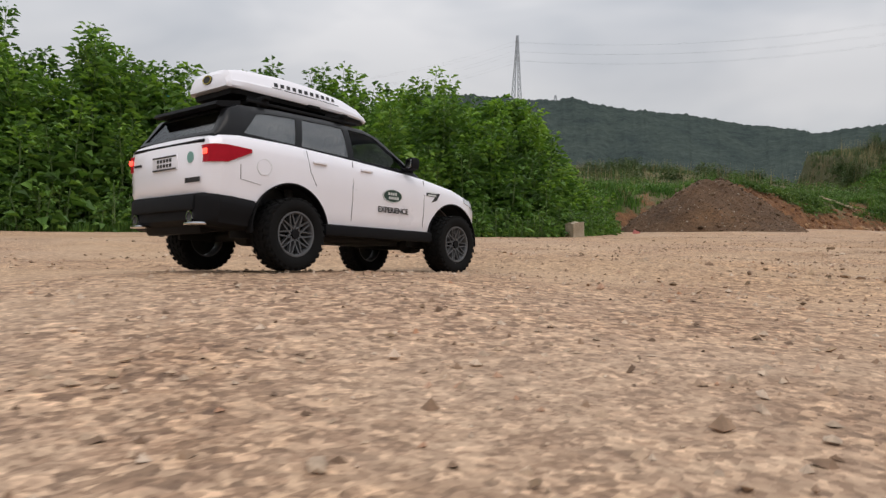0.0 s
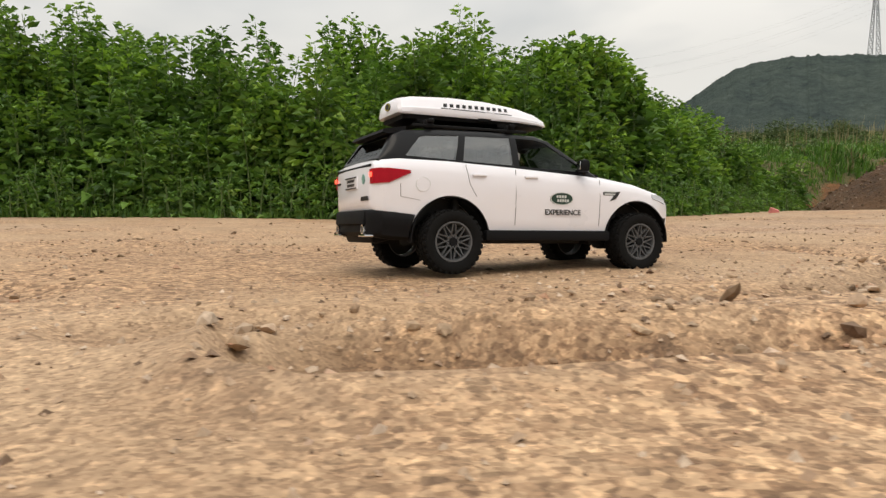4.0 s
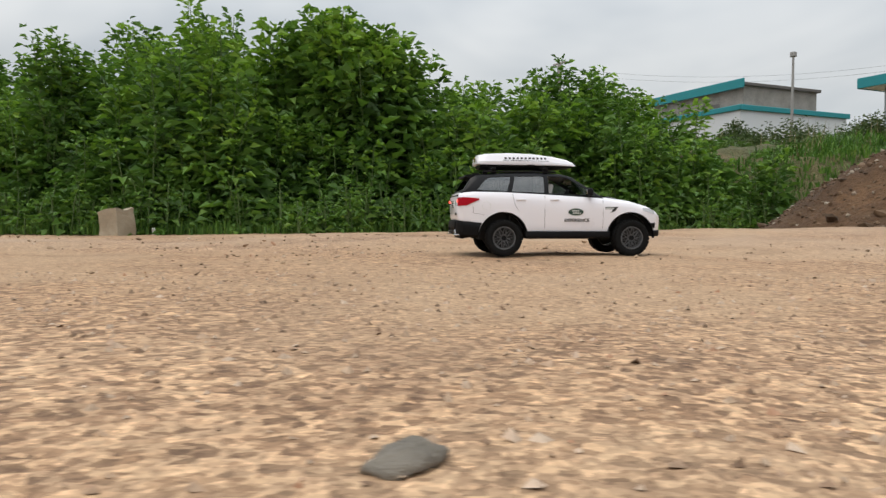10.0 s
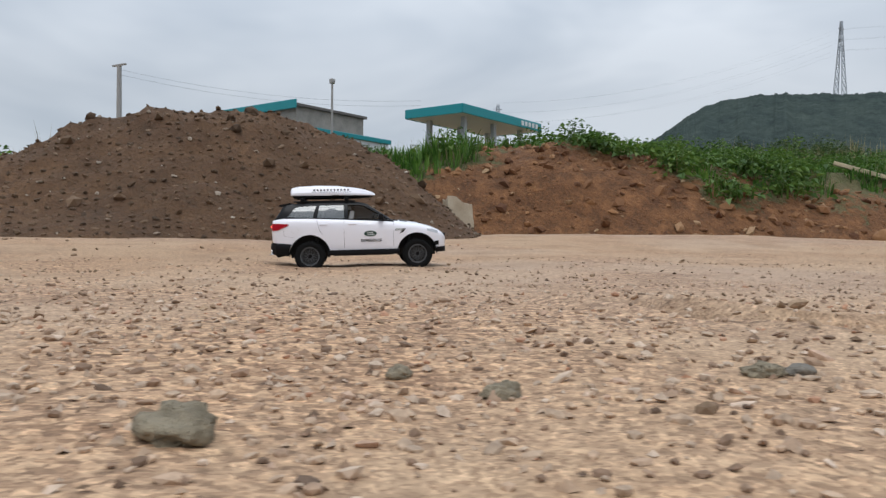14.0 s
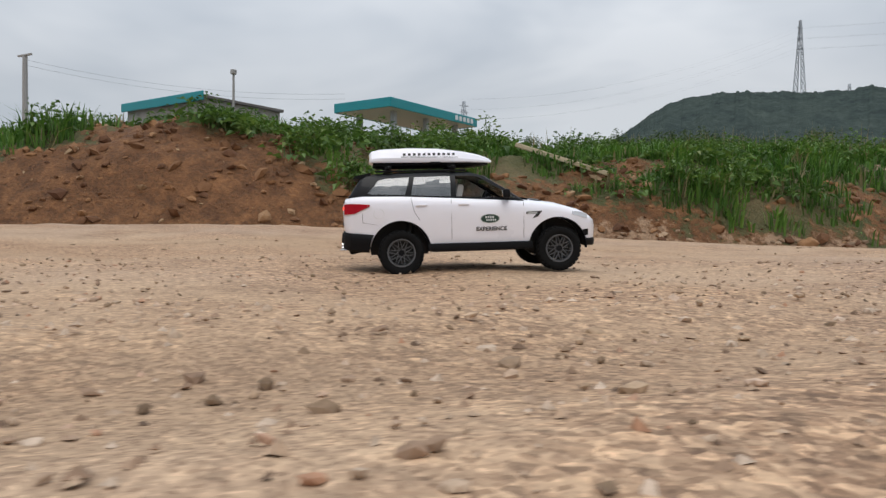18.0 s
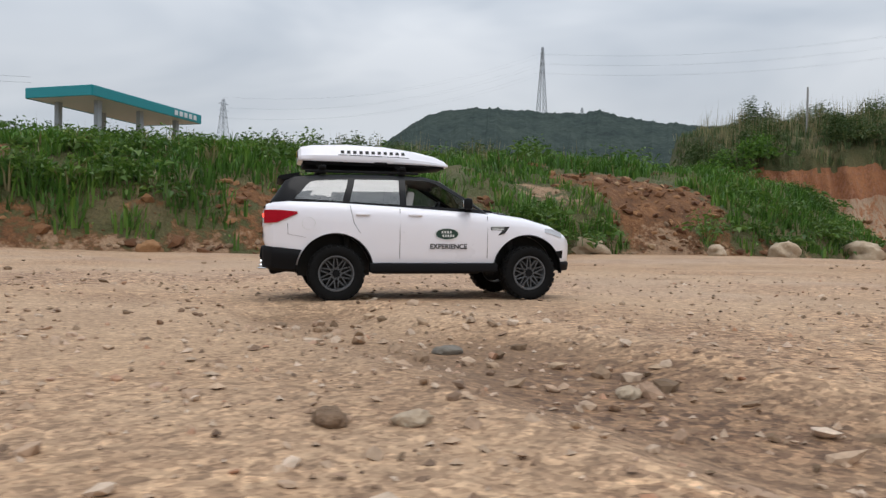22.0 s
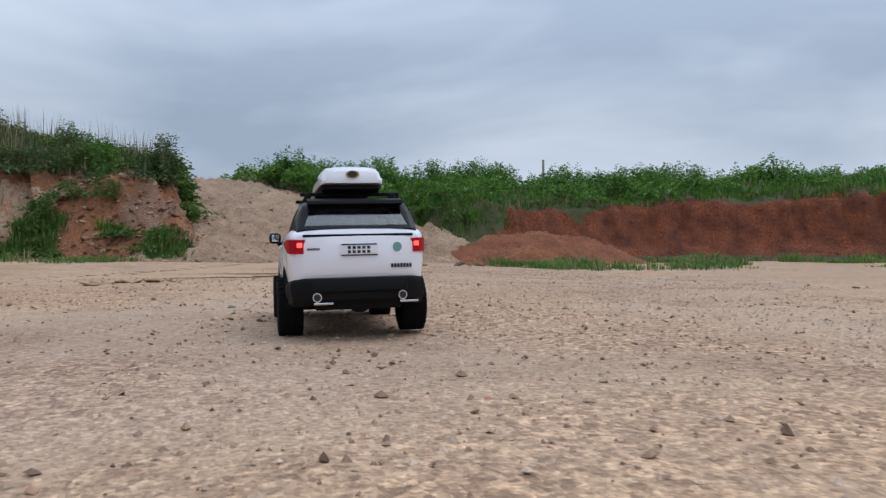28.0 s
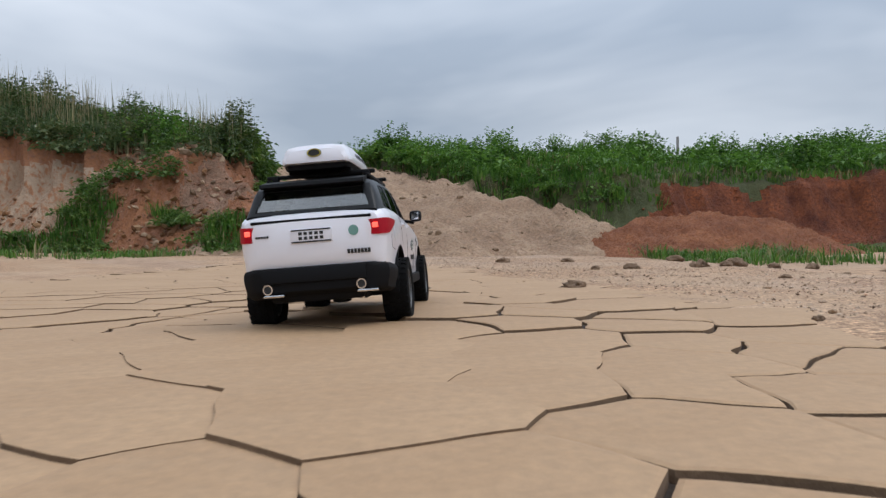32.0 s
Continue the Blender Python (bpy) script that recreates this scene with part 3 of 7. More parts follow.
def heap(name, a, b, half, height, mat, label, step=0.07, lumps=0.09):
    """A tipped soil heap with its crest along the line a to b."""
    a, b = np.array(a), np.array(b)
    d = (b - a) / np.linalg.norm(b - a)
    nrm = np.array([-d[1], d[0]])
    L = np.linalg.norm(b - a)
    S, W = np.meshgrid(np.arange(-1.2 * half, L + 1.2 * half, step), np.arange(-1.2 * half, 1.2 * half + step, step), indexing="ij")
    X, Y = a[0] + d[0] * S + nrm[0] * W, a[1] + d[1] * S + nrm[1] * W
    over = np.maximum(np.maximum(-S, S - L), 0)
    e = np.sqrt(over**2 + W**2) / half + 0.07 * vnoise(X, Y, 0.9)
    crest = height * (0.8 + 0.2 * np.sin(np.pi * np.clip(S / L, 0, 1)) ** 1.2)
    Z = crest * np.maximum(1 - e, -0.2)
    top = np.clip(Z / height, 0, 1)
    Z = Z - 0.25 * height * np.maximum(top - 0.75, 0) ** 1.0 * 2
    Z = Z + np.clip(top * 5, 0, 1) * lumps * (0.6 * fbm(X, Y, 1.5, 3) + 0.8 * np.abs(fbm(X, Y, 6.5, 3))) + ground_z(X, Y, False)
    return tagged(mesh_ob(name, np.stack([X, Y, Z], -1).reshape(-1, 3), grid_faces(*S.shape), mat, smooth=True), label, "soil heap"), (X, Y, Z)


_, HEAP = heap("earth_mound", (3.95, 14.2), (4.98, 15.6), 1.52, 1.27, M_HEAP, "tall heap of dark brown tipped soil and rubble")


def bank_pick(x, y, w):
    """Above 0 where the foot of the bank is bare red soil, and where it is bare sand."""
    n1 = fbm(x, y, 0.9, 3)
    reach = np.interp(x, [4.6, 5.4, 7.2, 7.9, 9.4, 10.2, 11.5, 14.0, 16.5], [0.6, 1.35, 1.2, 0.85, 0.55, 0.22, 0.1, 0.15, 0.15])
    red = reach + 0.4 * n1 + 0.25 * vnoise(x, y, 3.1) - w
    red = np.maximum(red, 0.6 * (n1 - 0.62 + 0.38 * np.clip((x - 11.5) / 2.5, 0, 1) + 0.25 * vnoise(x, y, 2.6)) - np.clip(w - 2.6, 0, 9) - np.clip(x - 18.5, 0, 9))
    sand = np.maximum(np.where(x > 9.6, 0.02 + 0.25 * n1 - w, -1), np.maximum(0.25 - 0.4 * ((x - 12.5) ** 2 / 0.5 + (y - 23.3) ** 2 / 0.2) + 0.3 * n1, 0.2 - 0.4 * ((x - 15.2) ** 2 / 0.4 + (y - 24.7) ** 2 / 0.2) + 0.3 * n1))
    return np.clip(red, -1, 1), np.clip(sand, -1, 1)


def bare(x, y, w):
    return np.maximum(*bank_pick(x, y, w))


def layered_bank():
    """Mossy soil that breaks off raggedly into red clods and sand."""
    m, n, l, b = shader("mossy_red_and_sandy_bank", 0.95)
    co = n.new("ShaderNodeTexCoord").outputs["Object"]
    big, mid, sm = noise_node(n, l, co, 0.8, 5, 0.6), noise_node(n, l, co, 5, 6, 0.7), noise_node(n, l, co, 28, 4, 0.7)
    out = None
    for key, stops in (("", [(0.3, (0.06, 0.075, 0.022)), (0.5, (0.1, 0.095, 0.036)), (0.7, (0.18, 0.13, 0.065))]),
                       ("red", [(0.3, (0.08, 0.034, 0.014)), (0.5, (0.165, 0.074, 0.028)), (0.7, (0.28, 0.13, 0.052))]),
                       ("sand", [(0.3, (0.2, 0.12, 0.07)), (0.5, (0.3, 0.19, 0.115)), (0.7, (0.38, 0.25, 0.155))])):
        r = ramp_node(n, stops)
        l.new((mid if key else big).outputs["Fac"], r.inputs["Fac"])
        if not key:
            out = r.outputs["Color"]
            continue
        at = n.new("ShaderNodeAttribute")
        at.attribute_name = key
        a = n.new("ShaderNodeMath")
        a.operation = "MULTIPLY_ADD"
        l.new(mid.outputs["Fac"], a.inputs[0])
        a.inputs[1].default_value = 1.6
        l.new(at.outputs["Fac"], a.inputs[2])
        f = n.new("ShaderNodeMapRange")
        f.inputs["From Min"].default_value, f.inputs["From Max"].default_value = 0.76, 0.9
        l.new(a.outputs[0], f.inputs["Value"])
        out = mix_node(n, l, f.outputs["Result"], out, r.outputs["Color"])
    sp = ramp_node(n, [(0.3, (0.5, 0.5, 0.5)), (0.7, (1.35, 1.3, 1.25))])
    l.new(sm.outputs["Fac"], sp.inputs["Fac"])
    l.new(mix_node(n, l, 0.65, out, mix_node(n, l, 1.0, out, sp.outputs["Color"], "MULTIPLY")), b.inputs["Base Color"])
    bump_node(n, l, b, [(mid.outputs["Fac"], 0.8, 0.09), (sm.outputs["Fac"], 0.9, 0.025)])
    return m


M_BANK = layered_bank()


BANK_LINE = [(-6.0, 6.8), (-2.4, 9.8), (0.4, 13.0), (2.6, 15.4), (5.0, 16.7), (7.6, 18.1), (9.4, 19.6), (11.8, 21.1), (13.6, 22.4), (15.8, 24.1), (17.9, 25.0), (19.4, 26.2), (20.8, 28.2), (21.8, 31.0), (22.5, 36.0), (23.0, 42.0)]
grass_bank, BANK = bank("grassy_bank", BANK_LINE, [0, 0.5, 1.2, 2.2, 5.0, 12.0, 22.0, 34.0, 70.0],
                        [[0] * 6, [0.36, 0.5, 0.45, 0.38, 0.3, 0.3], [0.85, 0.9, 0.88, 0.75, 0.5, 0.6], [1.05, 1.05, 1.2, 1.15, 0.7, 1.0], [1.18, 1.2, 1.5, 1.5, 1.2, 1.5],
                         [1.8, 1.8, 2.0, 2.4, 2.4, 2.8], [2.9, 3.0, 3.4, 3.8, 3.5, 3.5], [4.1, 4.1, 4.4, 4.7, 4.4, 4.3], [7.2, 7.2, 7.0, 6.6, 6.2, 6.0]],
                        [M_BANK], "grassy earth bank with a crumbled red soil foot", "earth bank", lumps=0.07, masks=bank_pick, skip=16.0, fan=(136, 112), mounds=((5.5, 18.5, 0.2, 0.9), (6.6, 19.0, 0.14, 0.8)))


def cut_pick(x, y, z, w, u):
    n1 = fbm(x, y, 0.5, 3)
    n2 = fbm(x + 40, y, 0.8, 3)
    slump = y < 35.2 + 0.4 * n1
    fluted = np.where((z > 3.2 + 0.3 * n1) | (w > 3.4 + 0.5 * n1), 2, np.where(z < 2.1 + 0.35 * n1, 0, 1))
    return np.where(slump, np.where((z > 2.3 + 0.4 * n1) | (n2 > 0.6), 2, np.where(n2 < -0.1, 1, 3)), fluted)


M_CUT = earth("grooved_clay_cut", [(0.3, (0.3, 0.185, 0.11)), (0.7, (0.5, 0.37, 0.26))], 0.6, 9, tint=(0.36, 0.16, 0.075), speckle=0.35, relief=0.05, stretch=(2.2, 2.2, 0.25))
M_SPILL = earth("spilled_pinkish_soil", [(0.3, (0.2, 0.115, 0.07)), (0.7, (0.36, 0.22, 0.15))], 1.4, 14, tint=(0.3, 0.15, 0.09), speckle=0.55, relief=0.05)
M_CUTTOP = earth("red_clay_cut", [(0.3, (0.2, 0.075, 0.032)), (0.7, (0.38, 0.165, 0.072))], 0.9, 12, tint=(0.3, 0.14, 0.08), speckle=0.45, relief=0.04, stretch=(1.6, 1.6, 0.5))
CUT_LINE = [(20.5, 42.5), (26.0, 41.8), (30.5, 40.6), (33.6, 39.0), (34.3, 36.6), (34.8, 34.2), (35.2, 31.8), (35.5, 30.2)]
clay_cut, CUT = bank("clay_cut", CUT_LINE, [0, 0.7, 1.3, 1.9, 3.0, 6.0, 9.0, 11.0],
                     [[0] * 5, [1.0, 1.2, 1.3, 1.0, 0.9], [2.4, 2.7, 2.8, 1.8, 1.45], [3.3, 3.7, 3.8, 2.4, 1.8], [3.9, 4.4, 4.6, 3.1, 2.0], [4.8, 5.3, 5.5, 4.0, 2.5], [5.2, 5.7, 5.8, 4.5, 3.1], [5.3, 5.8, 5.9, 4.7, 3.4]],
                     [M_CUT, M_CUTTOP, M_BANKSOIL, M_SPILL], "vertical clay cut with rain grooves under a scrub-covered top", "earth cutting", step=0.11, lumps=0.09, ridge=0.6, pick=cut_pick, fan=(97, 37), taper=(1.0, 0.02), slumped=35.6)
ramp, RAMP = bank("dirt_ramp", [(34.2, 31.6), (40.2, 22.9)], [0, 1.5, 4.0, 8.0, 14.0, 22.0, 40.0],
                  [[0.02] * 4, [0.3, 0.35, 0.38, 0.25], [1.0, 1.1, 1.15, 0.8], [1.9, 2.1, 2.0, 1.6], [3.0, 3.2, 3.0, 2.8], [3.9, 4.0, 3.9, 3.8], [5.5, 5.6, 5.6, 5.4]], [M_SAND], "sandy dirt ramp up the slope", "ramp", step=0.11, lumps=0.15, lump_scale=0.8, taper=(0.7, 0.03), grooves=0.26)


def red_pick(x, y, z, w, u):
    n1 = fbm(x, y, 0.5, 3)
    return np.where((w < 1.9 + 0.5 * n1) & (z > 0.12) & (y < 23.9 + 0.5 * n1), 0, 1)


RED_LINE = [(46.5, 35.0), (43.6, 31.0), (42.0, 27.2), (41.4, 25.2), (42.2, 23.6), (44.2, 21.7), (45.6, 19.0), (46.4, 15.0), (46.0, 8.0), (42.0, -4.0)]
red_bank, RED = bank("red_earth_bank", RED_LINE, [0, 0.8, 1.5, 2.4, 5.0, 9.0, 16.0, 36.0],
                     [[0] * 6, [2.4, 0.8, 0.5, 0.55, 0.6, 0.6], [3.2, 1.7, 1.7, 2.1, 2.2, 2.2], [3.6, 2.1, 2.1, 2.5, 2.6, 2.6], [4.0, 2.7, 2.6, 3.0, 3.1, 3.1], [4.3, 3.2, 3.1, 3.4, 3.5, 3.5], [4.8, 4.0, 3.8, 3.9, 4.0, 4.0], [6.0, 5.7, 5.5, 5.2, 5.2, 5.2]],
                     [M_REDCUT, M_BANKSOIL], "low bank of freshly cut dark red earth", "earth bank", lumps=0.12, ridge=0.35, fan=(45, -15), taper=(1.0, 0.05), pick=red_pick)
M_REDLIGHT = earth("light_red_spill", [(0.3, (0.17, 0.055, 0.022)), (0.7, (0.36, 0.14, 0.06))], 1.6, 18, tint=(0.26, 0.09, 0.036), speckle=0.6, relief=0.05)
heap("earth_mound", (41.3, 24.1), (43.0, 21.4), 2.0, 0.95, M_REDLIGHT, "slumped mound of light red earth before the cut bank", lumps=0.12)
weed_bank, WEEDB = bank("weed_bank", [(-26.0, -12.0), (-14.0, -4.0), (-7.5, 2.2), (-4.6, 5.0), (-2.2, 6.55), (-0.3, 7.35), (1.0, 8.75), (1.6, 10.4), (1.6, 12.6), (2.4, 14.6), (3.4, 17.0)], [0, 0.6, 1.4, 3.0, 8.0, 30.0],
                        [[0] * 3, [0.1, 0.1, 0.1], [0.3, 0.35, 0.3], [0.6, 0.8, 0.7], [1.0, 1.0, 1.0], [1.5, 2.0, 2.5]], [M_BANKSOIL], "low earth bank under tall green weeds", "earth bank", lumps=0.06, fan=(128, 128))
behind_bank, _ = bank("rear_bank", [(40.0, -6.0), (24.0, -16.0), (6.0, -18.0), (-10.0, -20.0), (-26.0, -12.0)][::1], [0, 1.0, 3.0, 12.0], [[0] * 2, [0.6, 0.6], [1.2, 1.2], [2.0, 2.0]],
                      [M_BANKSOIL], "grassy earth bank closing the lot", "earth bank", step=0.5)

# ---- the hill and the far country ----
HILL = [(-60, 0.05), (-44, 0.075), (-32, 0.11), (-25.6, 0.128), (-20.8, 0.122), (-16, 0.137), (-12.5, 0.15), (-8, 0.16), (-4.2, 0.172), (-3.4, 0.178), (-2.2, 0.174), (1.0, 0.177), (4.5, 0.182), (6.5, 0.183), (8.6, 0.178), (10.0, 0.17), (11.5, 0.153), (13.0, 0.135), (16, 0.11), (24, 0.09), (45, 0.06), (70, 0.03)]
ha = np.linspace(-60, 70, 1300)
hh = np.interp(ha, *zip(*HILL)) + 0.0009 * fbm(ha, ha * 0, 0.9, 3) + 0.0022 * np.abs(fbm(ha, ha * 0 + 5, 3.0, 3))
hd = np.array([330, 400, 470, 530, 560, 600, 700])
hf = np.array([0.0, 0.35, 0.68, 0.93, 1.0, 0.98, 0.5])
A, D = np.meshgrid(np.radians(ha), hd, indexing="ij")
HX, HY = 10 - np.sin(A) * D, 8 + np.cos(A) * D
HZ = hh[:, None] * 560 * hf + 5 * fbm(HX, HY, 0.035, 4) * (hf > 0) * (hf < 0.9)
# the bluish grey of distance haze is mixed into the woods' base colour
M_HAZYHILL = earth("wooded_hill", [(0.3, (0.05, 0.068, 0.066)), (0.7, (0.075, 0.097, 0.086))], 0.05, 0.2, 1.0, speckle=0.55, relief=1.2)
M_HAZYHILL.node_tree.nodes["Principled BSDF"].inputs["Specular IOR Level"].default_value = 0.0
tagged(mesh_ob("wooded_hill", np.stack([HX, HY, HZ], -1).reshape(-1, 3), grid_faces(*A.shape), M_HAZYHILL, smooth=True), "long dark wooded hill on the skyline", "hill", kind="structure")


# ---- foliage made of single leaves ----
def leaves(P, Dv, L, W, rng, fold=0.35):
    """Vertices and faces of folded leaves that start at P and point along Dv."""
    n = len(P)
    up = np.tile([0.0, 0.0, 1.0], (n, 1)) + rng.normal(0, 0.35, (n, 3))
    side = np.cross(Dv, up)
    side /= np.linalg.norm(side, axis=1)[:, None] + 1e-9
    nor = np.cross(side, Dv)
    L, W = L[:, None], W[:, None]
    v = np.stack([P, P + Dv * L * 0.45 + side * W * 0.5 + nor * W * fold, P + Dv * L - nor * L * 0.18, P + Dv * L * 0.45 - side * W * 0.5 + nor * W * fold], 1).reshape(-1, 3)
    i = np.arange(n)[:, None] * 4
    f = np.concatenate([i + [0, 1, 2], i + [0, 2, 3]], 0)
    return v, f


def unit(v):
    return v / (np.linalg.norm(v, axis=-1, keepdims=True) + 1e-9)


def weeds(name, XY, base_z, H, mats, label, rng, node=0.075, per=5, leaf=0.12, lean=0.12, spread_r=0.16, category="weeds", bare=0.12, tilts=None, tips=0.0):
    """Tall leafy weeds: a stem each, whorls of leaves that shorten towards the tip."""
    PV, PF, SV, SF, n0, s0 = [], [], [], [], 0, 0
    young = []
    for k0, ((x, y), z0, h) in enumerate(zip(XY, base_z, H)):
        tilt = rng.normal(0, lean, 2) + (0 if tilts is None else tilts[k0])
        k = max(4, int(h / node))
        t = np.linspace(bare, 1.0, k)
        cx = np.stack([x + tilt[0] * h * t**1.5, y + tilt[1] * h * t**1.5, z0 + h * t], 1)
        cnt = per
        c = np.repeat(cx, cnt, 0)
        tt = np.repeat(t, cnt)
        az = rng.uniform(0, 2 * np.pi, len(c))
        r = spread_r * (1.15 - 0.85 * tt) * rng.uniform(0.1, 1.0, len(c))
        el = rng.uniform(-0.55, 0.4, len(c)) + 0.35 * tt
        d = unit(np.stack([np.cos(az) * np.cos(el), np.sin(az) * np.cos(el), np.sin(el)], 1))
        P = c + np.stack([np.cos(az) * r, np.sin(az) * r, rng.normal(0, node * 0.4, len(c))], 1)
        L = leaf * (1.1 - 0.6 * tt) * rng.uniform(0.6, 1.3, len(c))
        v, f = leaves(P, d, L, L * rng.uniform(0.42, 0.72, len(c)), rng)
        fresh = (tt > 0.72) & (rng.rand(len(tt)) < 0.75) if tips and rng.rand() < tips else np.zeros(len(tt), bool)
        young.append(np.r_[fresh, fresh])
        PV.append(v)
        PF.append(f + n0)
        n0 += len(v)
        st = np.array([[x, y, z0 - 0.05], [*(cx[k // 2])], [*cx[-1]]])
        for a, b, w in ((st[0], st[1], 0.008), (st[1], st[2], 0.005)):
            q = np.array([a + [w, 0, 0], a + [-w / 2, w, 0], a + [-w / 2, -w, 0], b + [w * 0.6, 0, 0], b + [-w * 0.3, w * 0.6, 0], b + [-w * 0.3, -w * 0.6, 0]])
            SV.append(q)
            SF.append(np.array([[0, 1, 4, 3], [1, 2, 5, 4], [2, 0, 3, 5]]) + s0)
            s0 += 6
    nl = n0
    V = np.concatenate(PV + SV)
    F = np.concatenate(PF).tolist() + (np.concatenate(SF) + nl).tolist()
    fm = np.r_[2 * np.concatenate(young).astype(int), np.ones(sum(len(f) for f in SF))]
    return tagged(mesh_ob(name, V, F, mats, face_mats=fm), label, category, kind="stuff")


def blades(name, P, H, mats, label, rng, per=9, width=0.008, spread_r=0.07, category="grass", share=None, bend=0.35):
    """Grass tufts of thin bent blades."""
    n = len(P)
    c = np.repeat(P, per, 0)
    h = np.repeat(H, per) * rng.uniform(0.5, 1.15, n * per)
    az = rng.uniform(0, 2 * np.pi, n * per)
    c = c + np.stack([np.cos(az), np.sin(az), 0 * az], 1) * (spread_r * rng.uniform(0, 1, n * per))[:, None]
    out = np.stack([np.cos(az), np.sin(az), 0 * az], 1)
    sd = np.stack([-np.sin(az), np.cos(az), 0 * az], 1)
    b = (bend * rng.uniform(0.2, 1.3, n * per))[:, None]
    w = (width * rng.uniform(0.6, 1.4, n * per))[:, None]
    z = np.array([0, 0, 1.0])
    m = c + out * b * h[:, None] * 0.35 + z * h[:, None] * 0.6
    t = c + out * b * h[:, None] + z * h[:, None] * (1 - 0.25 * b)
    V = np.stack([c - sd * w - z * 0.03, c + sd * w - z * 0.03, m + sd * w * 0.7, m - sd * w * 0.7, t], 1).reshape(-1, 3)
    i = np.arange(n * per)[:, None] * 5
    F = (i + [0, 1, 2, 3]).tolist() + (i + [3, 2, 4]).tolist()
    fm = None
    if share is not None:
        pick = np.repeat(rng.rand(n) < share, per)
        fm = np.r_[pick, pick]
    return tagged(mesh_ob(name, V, F, mats, face_mats=fm), label, category, kind="stuff")


def on_bank(grid, count, rng, keep):
    """Random places on a bank's surface that satisfy keep(x, y, z, w)."""
    X, Y, Z = grid
    a, b = X.shape
    i, j = rng.randint(0, a - 1, count), rng.randint(0, b - 1, count)
    fx, fy = rng.rand(count), rng.rand(count)
    def at(M):
        return M[i, j] * (1 - fx) * (1 - fy) + M[i + 1, j] * fx * (1 - fy) + M[i, j + 1] * (1 - fx) * fy + M[i + 1, j + 1] * fx * fy
    p = np.stack([at(X), at(Y), at(Z)], 1)
    area = np.hypot(X[i + 1, j] - X[i, j], Y[i + 1, j] - Y[i, j]) * np.hypot(X[i, j + 1] - X[i, j], Y[i, j + 1] - Y[i, j])
    w = np.hypot(p[:, 0] - X[i, 0], p[:, 1] - Y[i, 0])
    ok = keep(p[:, 0], p[:, 1], p[:, 2], w)
    return p[ok][rng.rand(ok.sum()) < area[ok] / np.percentile(area[ok], 80)]


# the thicket of tall weeds along the lot
rng = np.random.RandomState(11)
HEDGE_LINE = [(-11.0, -0.6), (-7.2, 2.4), (-4.5, 5.15), (-2.2, 6.75), (-0.35, 7.6), (0.85, 8.95), (1.35, 10.6), (1.4, 12.6), (2.0, 14.4)]
hu, hxy, hnm = along(HEDGE_LINE, 0.02)
HEDGE_TOP = [(0.0, 2.1), (0.3, 2.1), (0.42, 2.15), (0.5, 1.95), (0.58, 1.85), (0.66, 1.75), (0.71, 1.75), (0.75, 1.75), (0.79, 1.65), (0.85, 1.4), (0.93, 1.7), (1.0, 1.5)]


def hedge_rows(count, lo, hi, scale, rng):
    i = rng.randint(0, len(hu), count)
    w = rng.uniform(lo, hi, count)
    xy = hxy[i] + hnm[i] * w[:, None]
    h = np.interp(hu[i], *zip(*HEDGE_TOP)) * scale * (0.75 + 0.16 * np.clip(w, 0, 1.6)) * rng.uniform(0.72, 1.1, count)
    return xy, 0.08 + 0.2 * np.clip(w, 0, 3), h


def hedge_clumps(count, stems, lo, hi, scale, rng, size=(0.2, 0.42)):
    """Domed clumps of stems along the thicket: places, base heights, heights and outward leans."""
    i = rng.randint(0, len(hu), count)
    w = rng.uniform(lo, hi, count)
    c = hxy[i] + hnm[i] * w[:, None]
    top = np.interp(hu[i], *zip(*HEDGE_TOP)) * scale * (0.75 + 0.16 * np.clip(w, 0, 1.6)) * rng.uniform(0.7, 1.14, count)
    r = rng.uniform(*size, count)
    k = rng.normal(0, 0.5, (count, stems, 2))
    d = np.hypot(k[..., 0], k[..., 1])
    xy = (c[:, None] + k * r[:, None, None]).reshape(-1, 2)
    h = (top[:, None] * np.clip(1.04 - 0.34 * d**2, 0.4, 1.04) * rng.uniform(0.84, 1.06, (count, stems))).ravel()
    z = np.repeat(0.08 + 0.2 * np.clip(w, 0, 3), stems)
    return xy, z, h, (k * 0.13).reshape(-1, 2)


xy, z0, h, lean = hedge_clumps(215, 6, 0.15, 2.6, 0.88, rng)
weeds("weed_thicket", xy, z0, h, [M_WEED, M_STEM, M_TIP], "dense thicket of tall dark green weeds", rng, per=8, leaf=0.17, spread_r=0.26, lean=0.05, tilts=lean, tips=0.45)
# a taller stand of shrubs at the back of the thicket
k = rng.normal(0, 0.5, (95, 2)) * (0.95, 0.7)
xy = np.array([0.0, 10.65]) + np.stack([k[:, 0] * 0.75 - k[:, 1] * 0.6, k[:, 0] * 0.65 + k[:, 1] * 0.75], 1)
weeds("tall_shrubs", xy, np.full(95, 0.3), 1.62 * np.clip(1.05 - 0.3 * (k[:, 0] / 0.8) ** 2, 0.55, 1.05) * rng.uniform(0.82, 1.04, 95), [M_WEED, M_STEM, M_TIP], "taller leafy shrubs behind the weeds", rng, per=9, leaf=0.2, spread_r=0.34, lean=0.06, tips=0.5, category="shrubs")
xy, z0, h, lean = hedge_clumps(110, 5, -0.1, 0.75, 0.6, rng, (0.16, 0.34))
weeds("front_weeds", xy, z0, h, [M_WEED, M_STEM, M_TIP], "leafy green weeds at the front of the thicket", rng, per=8, leaf=0.135, spread_r=0.22, lean=0.06, tilts=lean, tips=0.5)
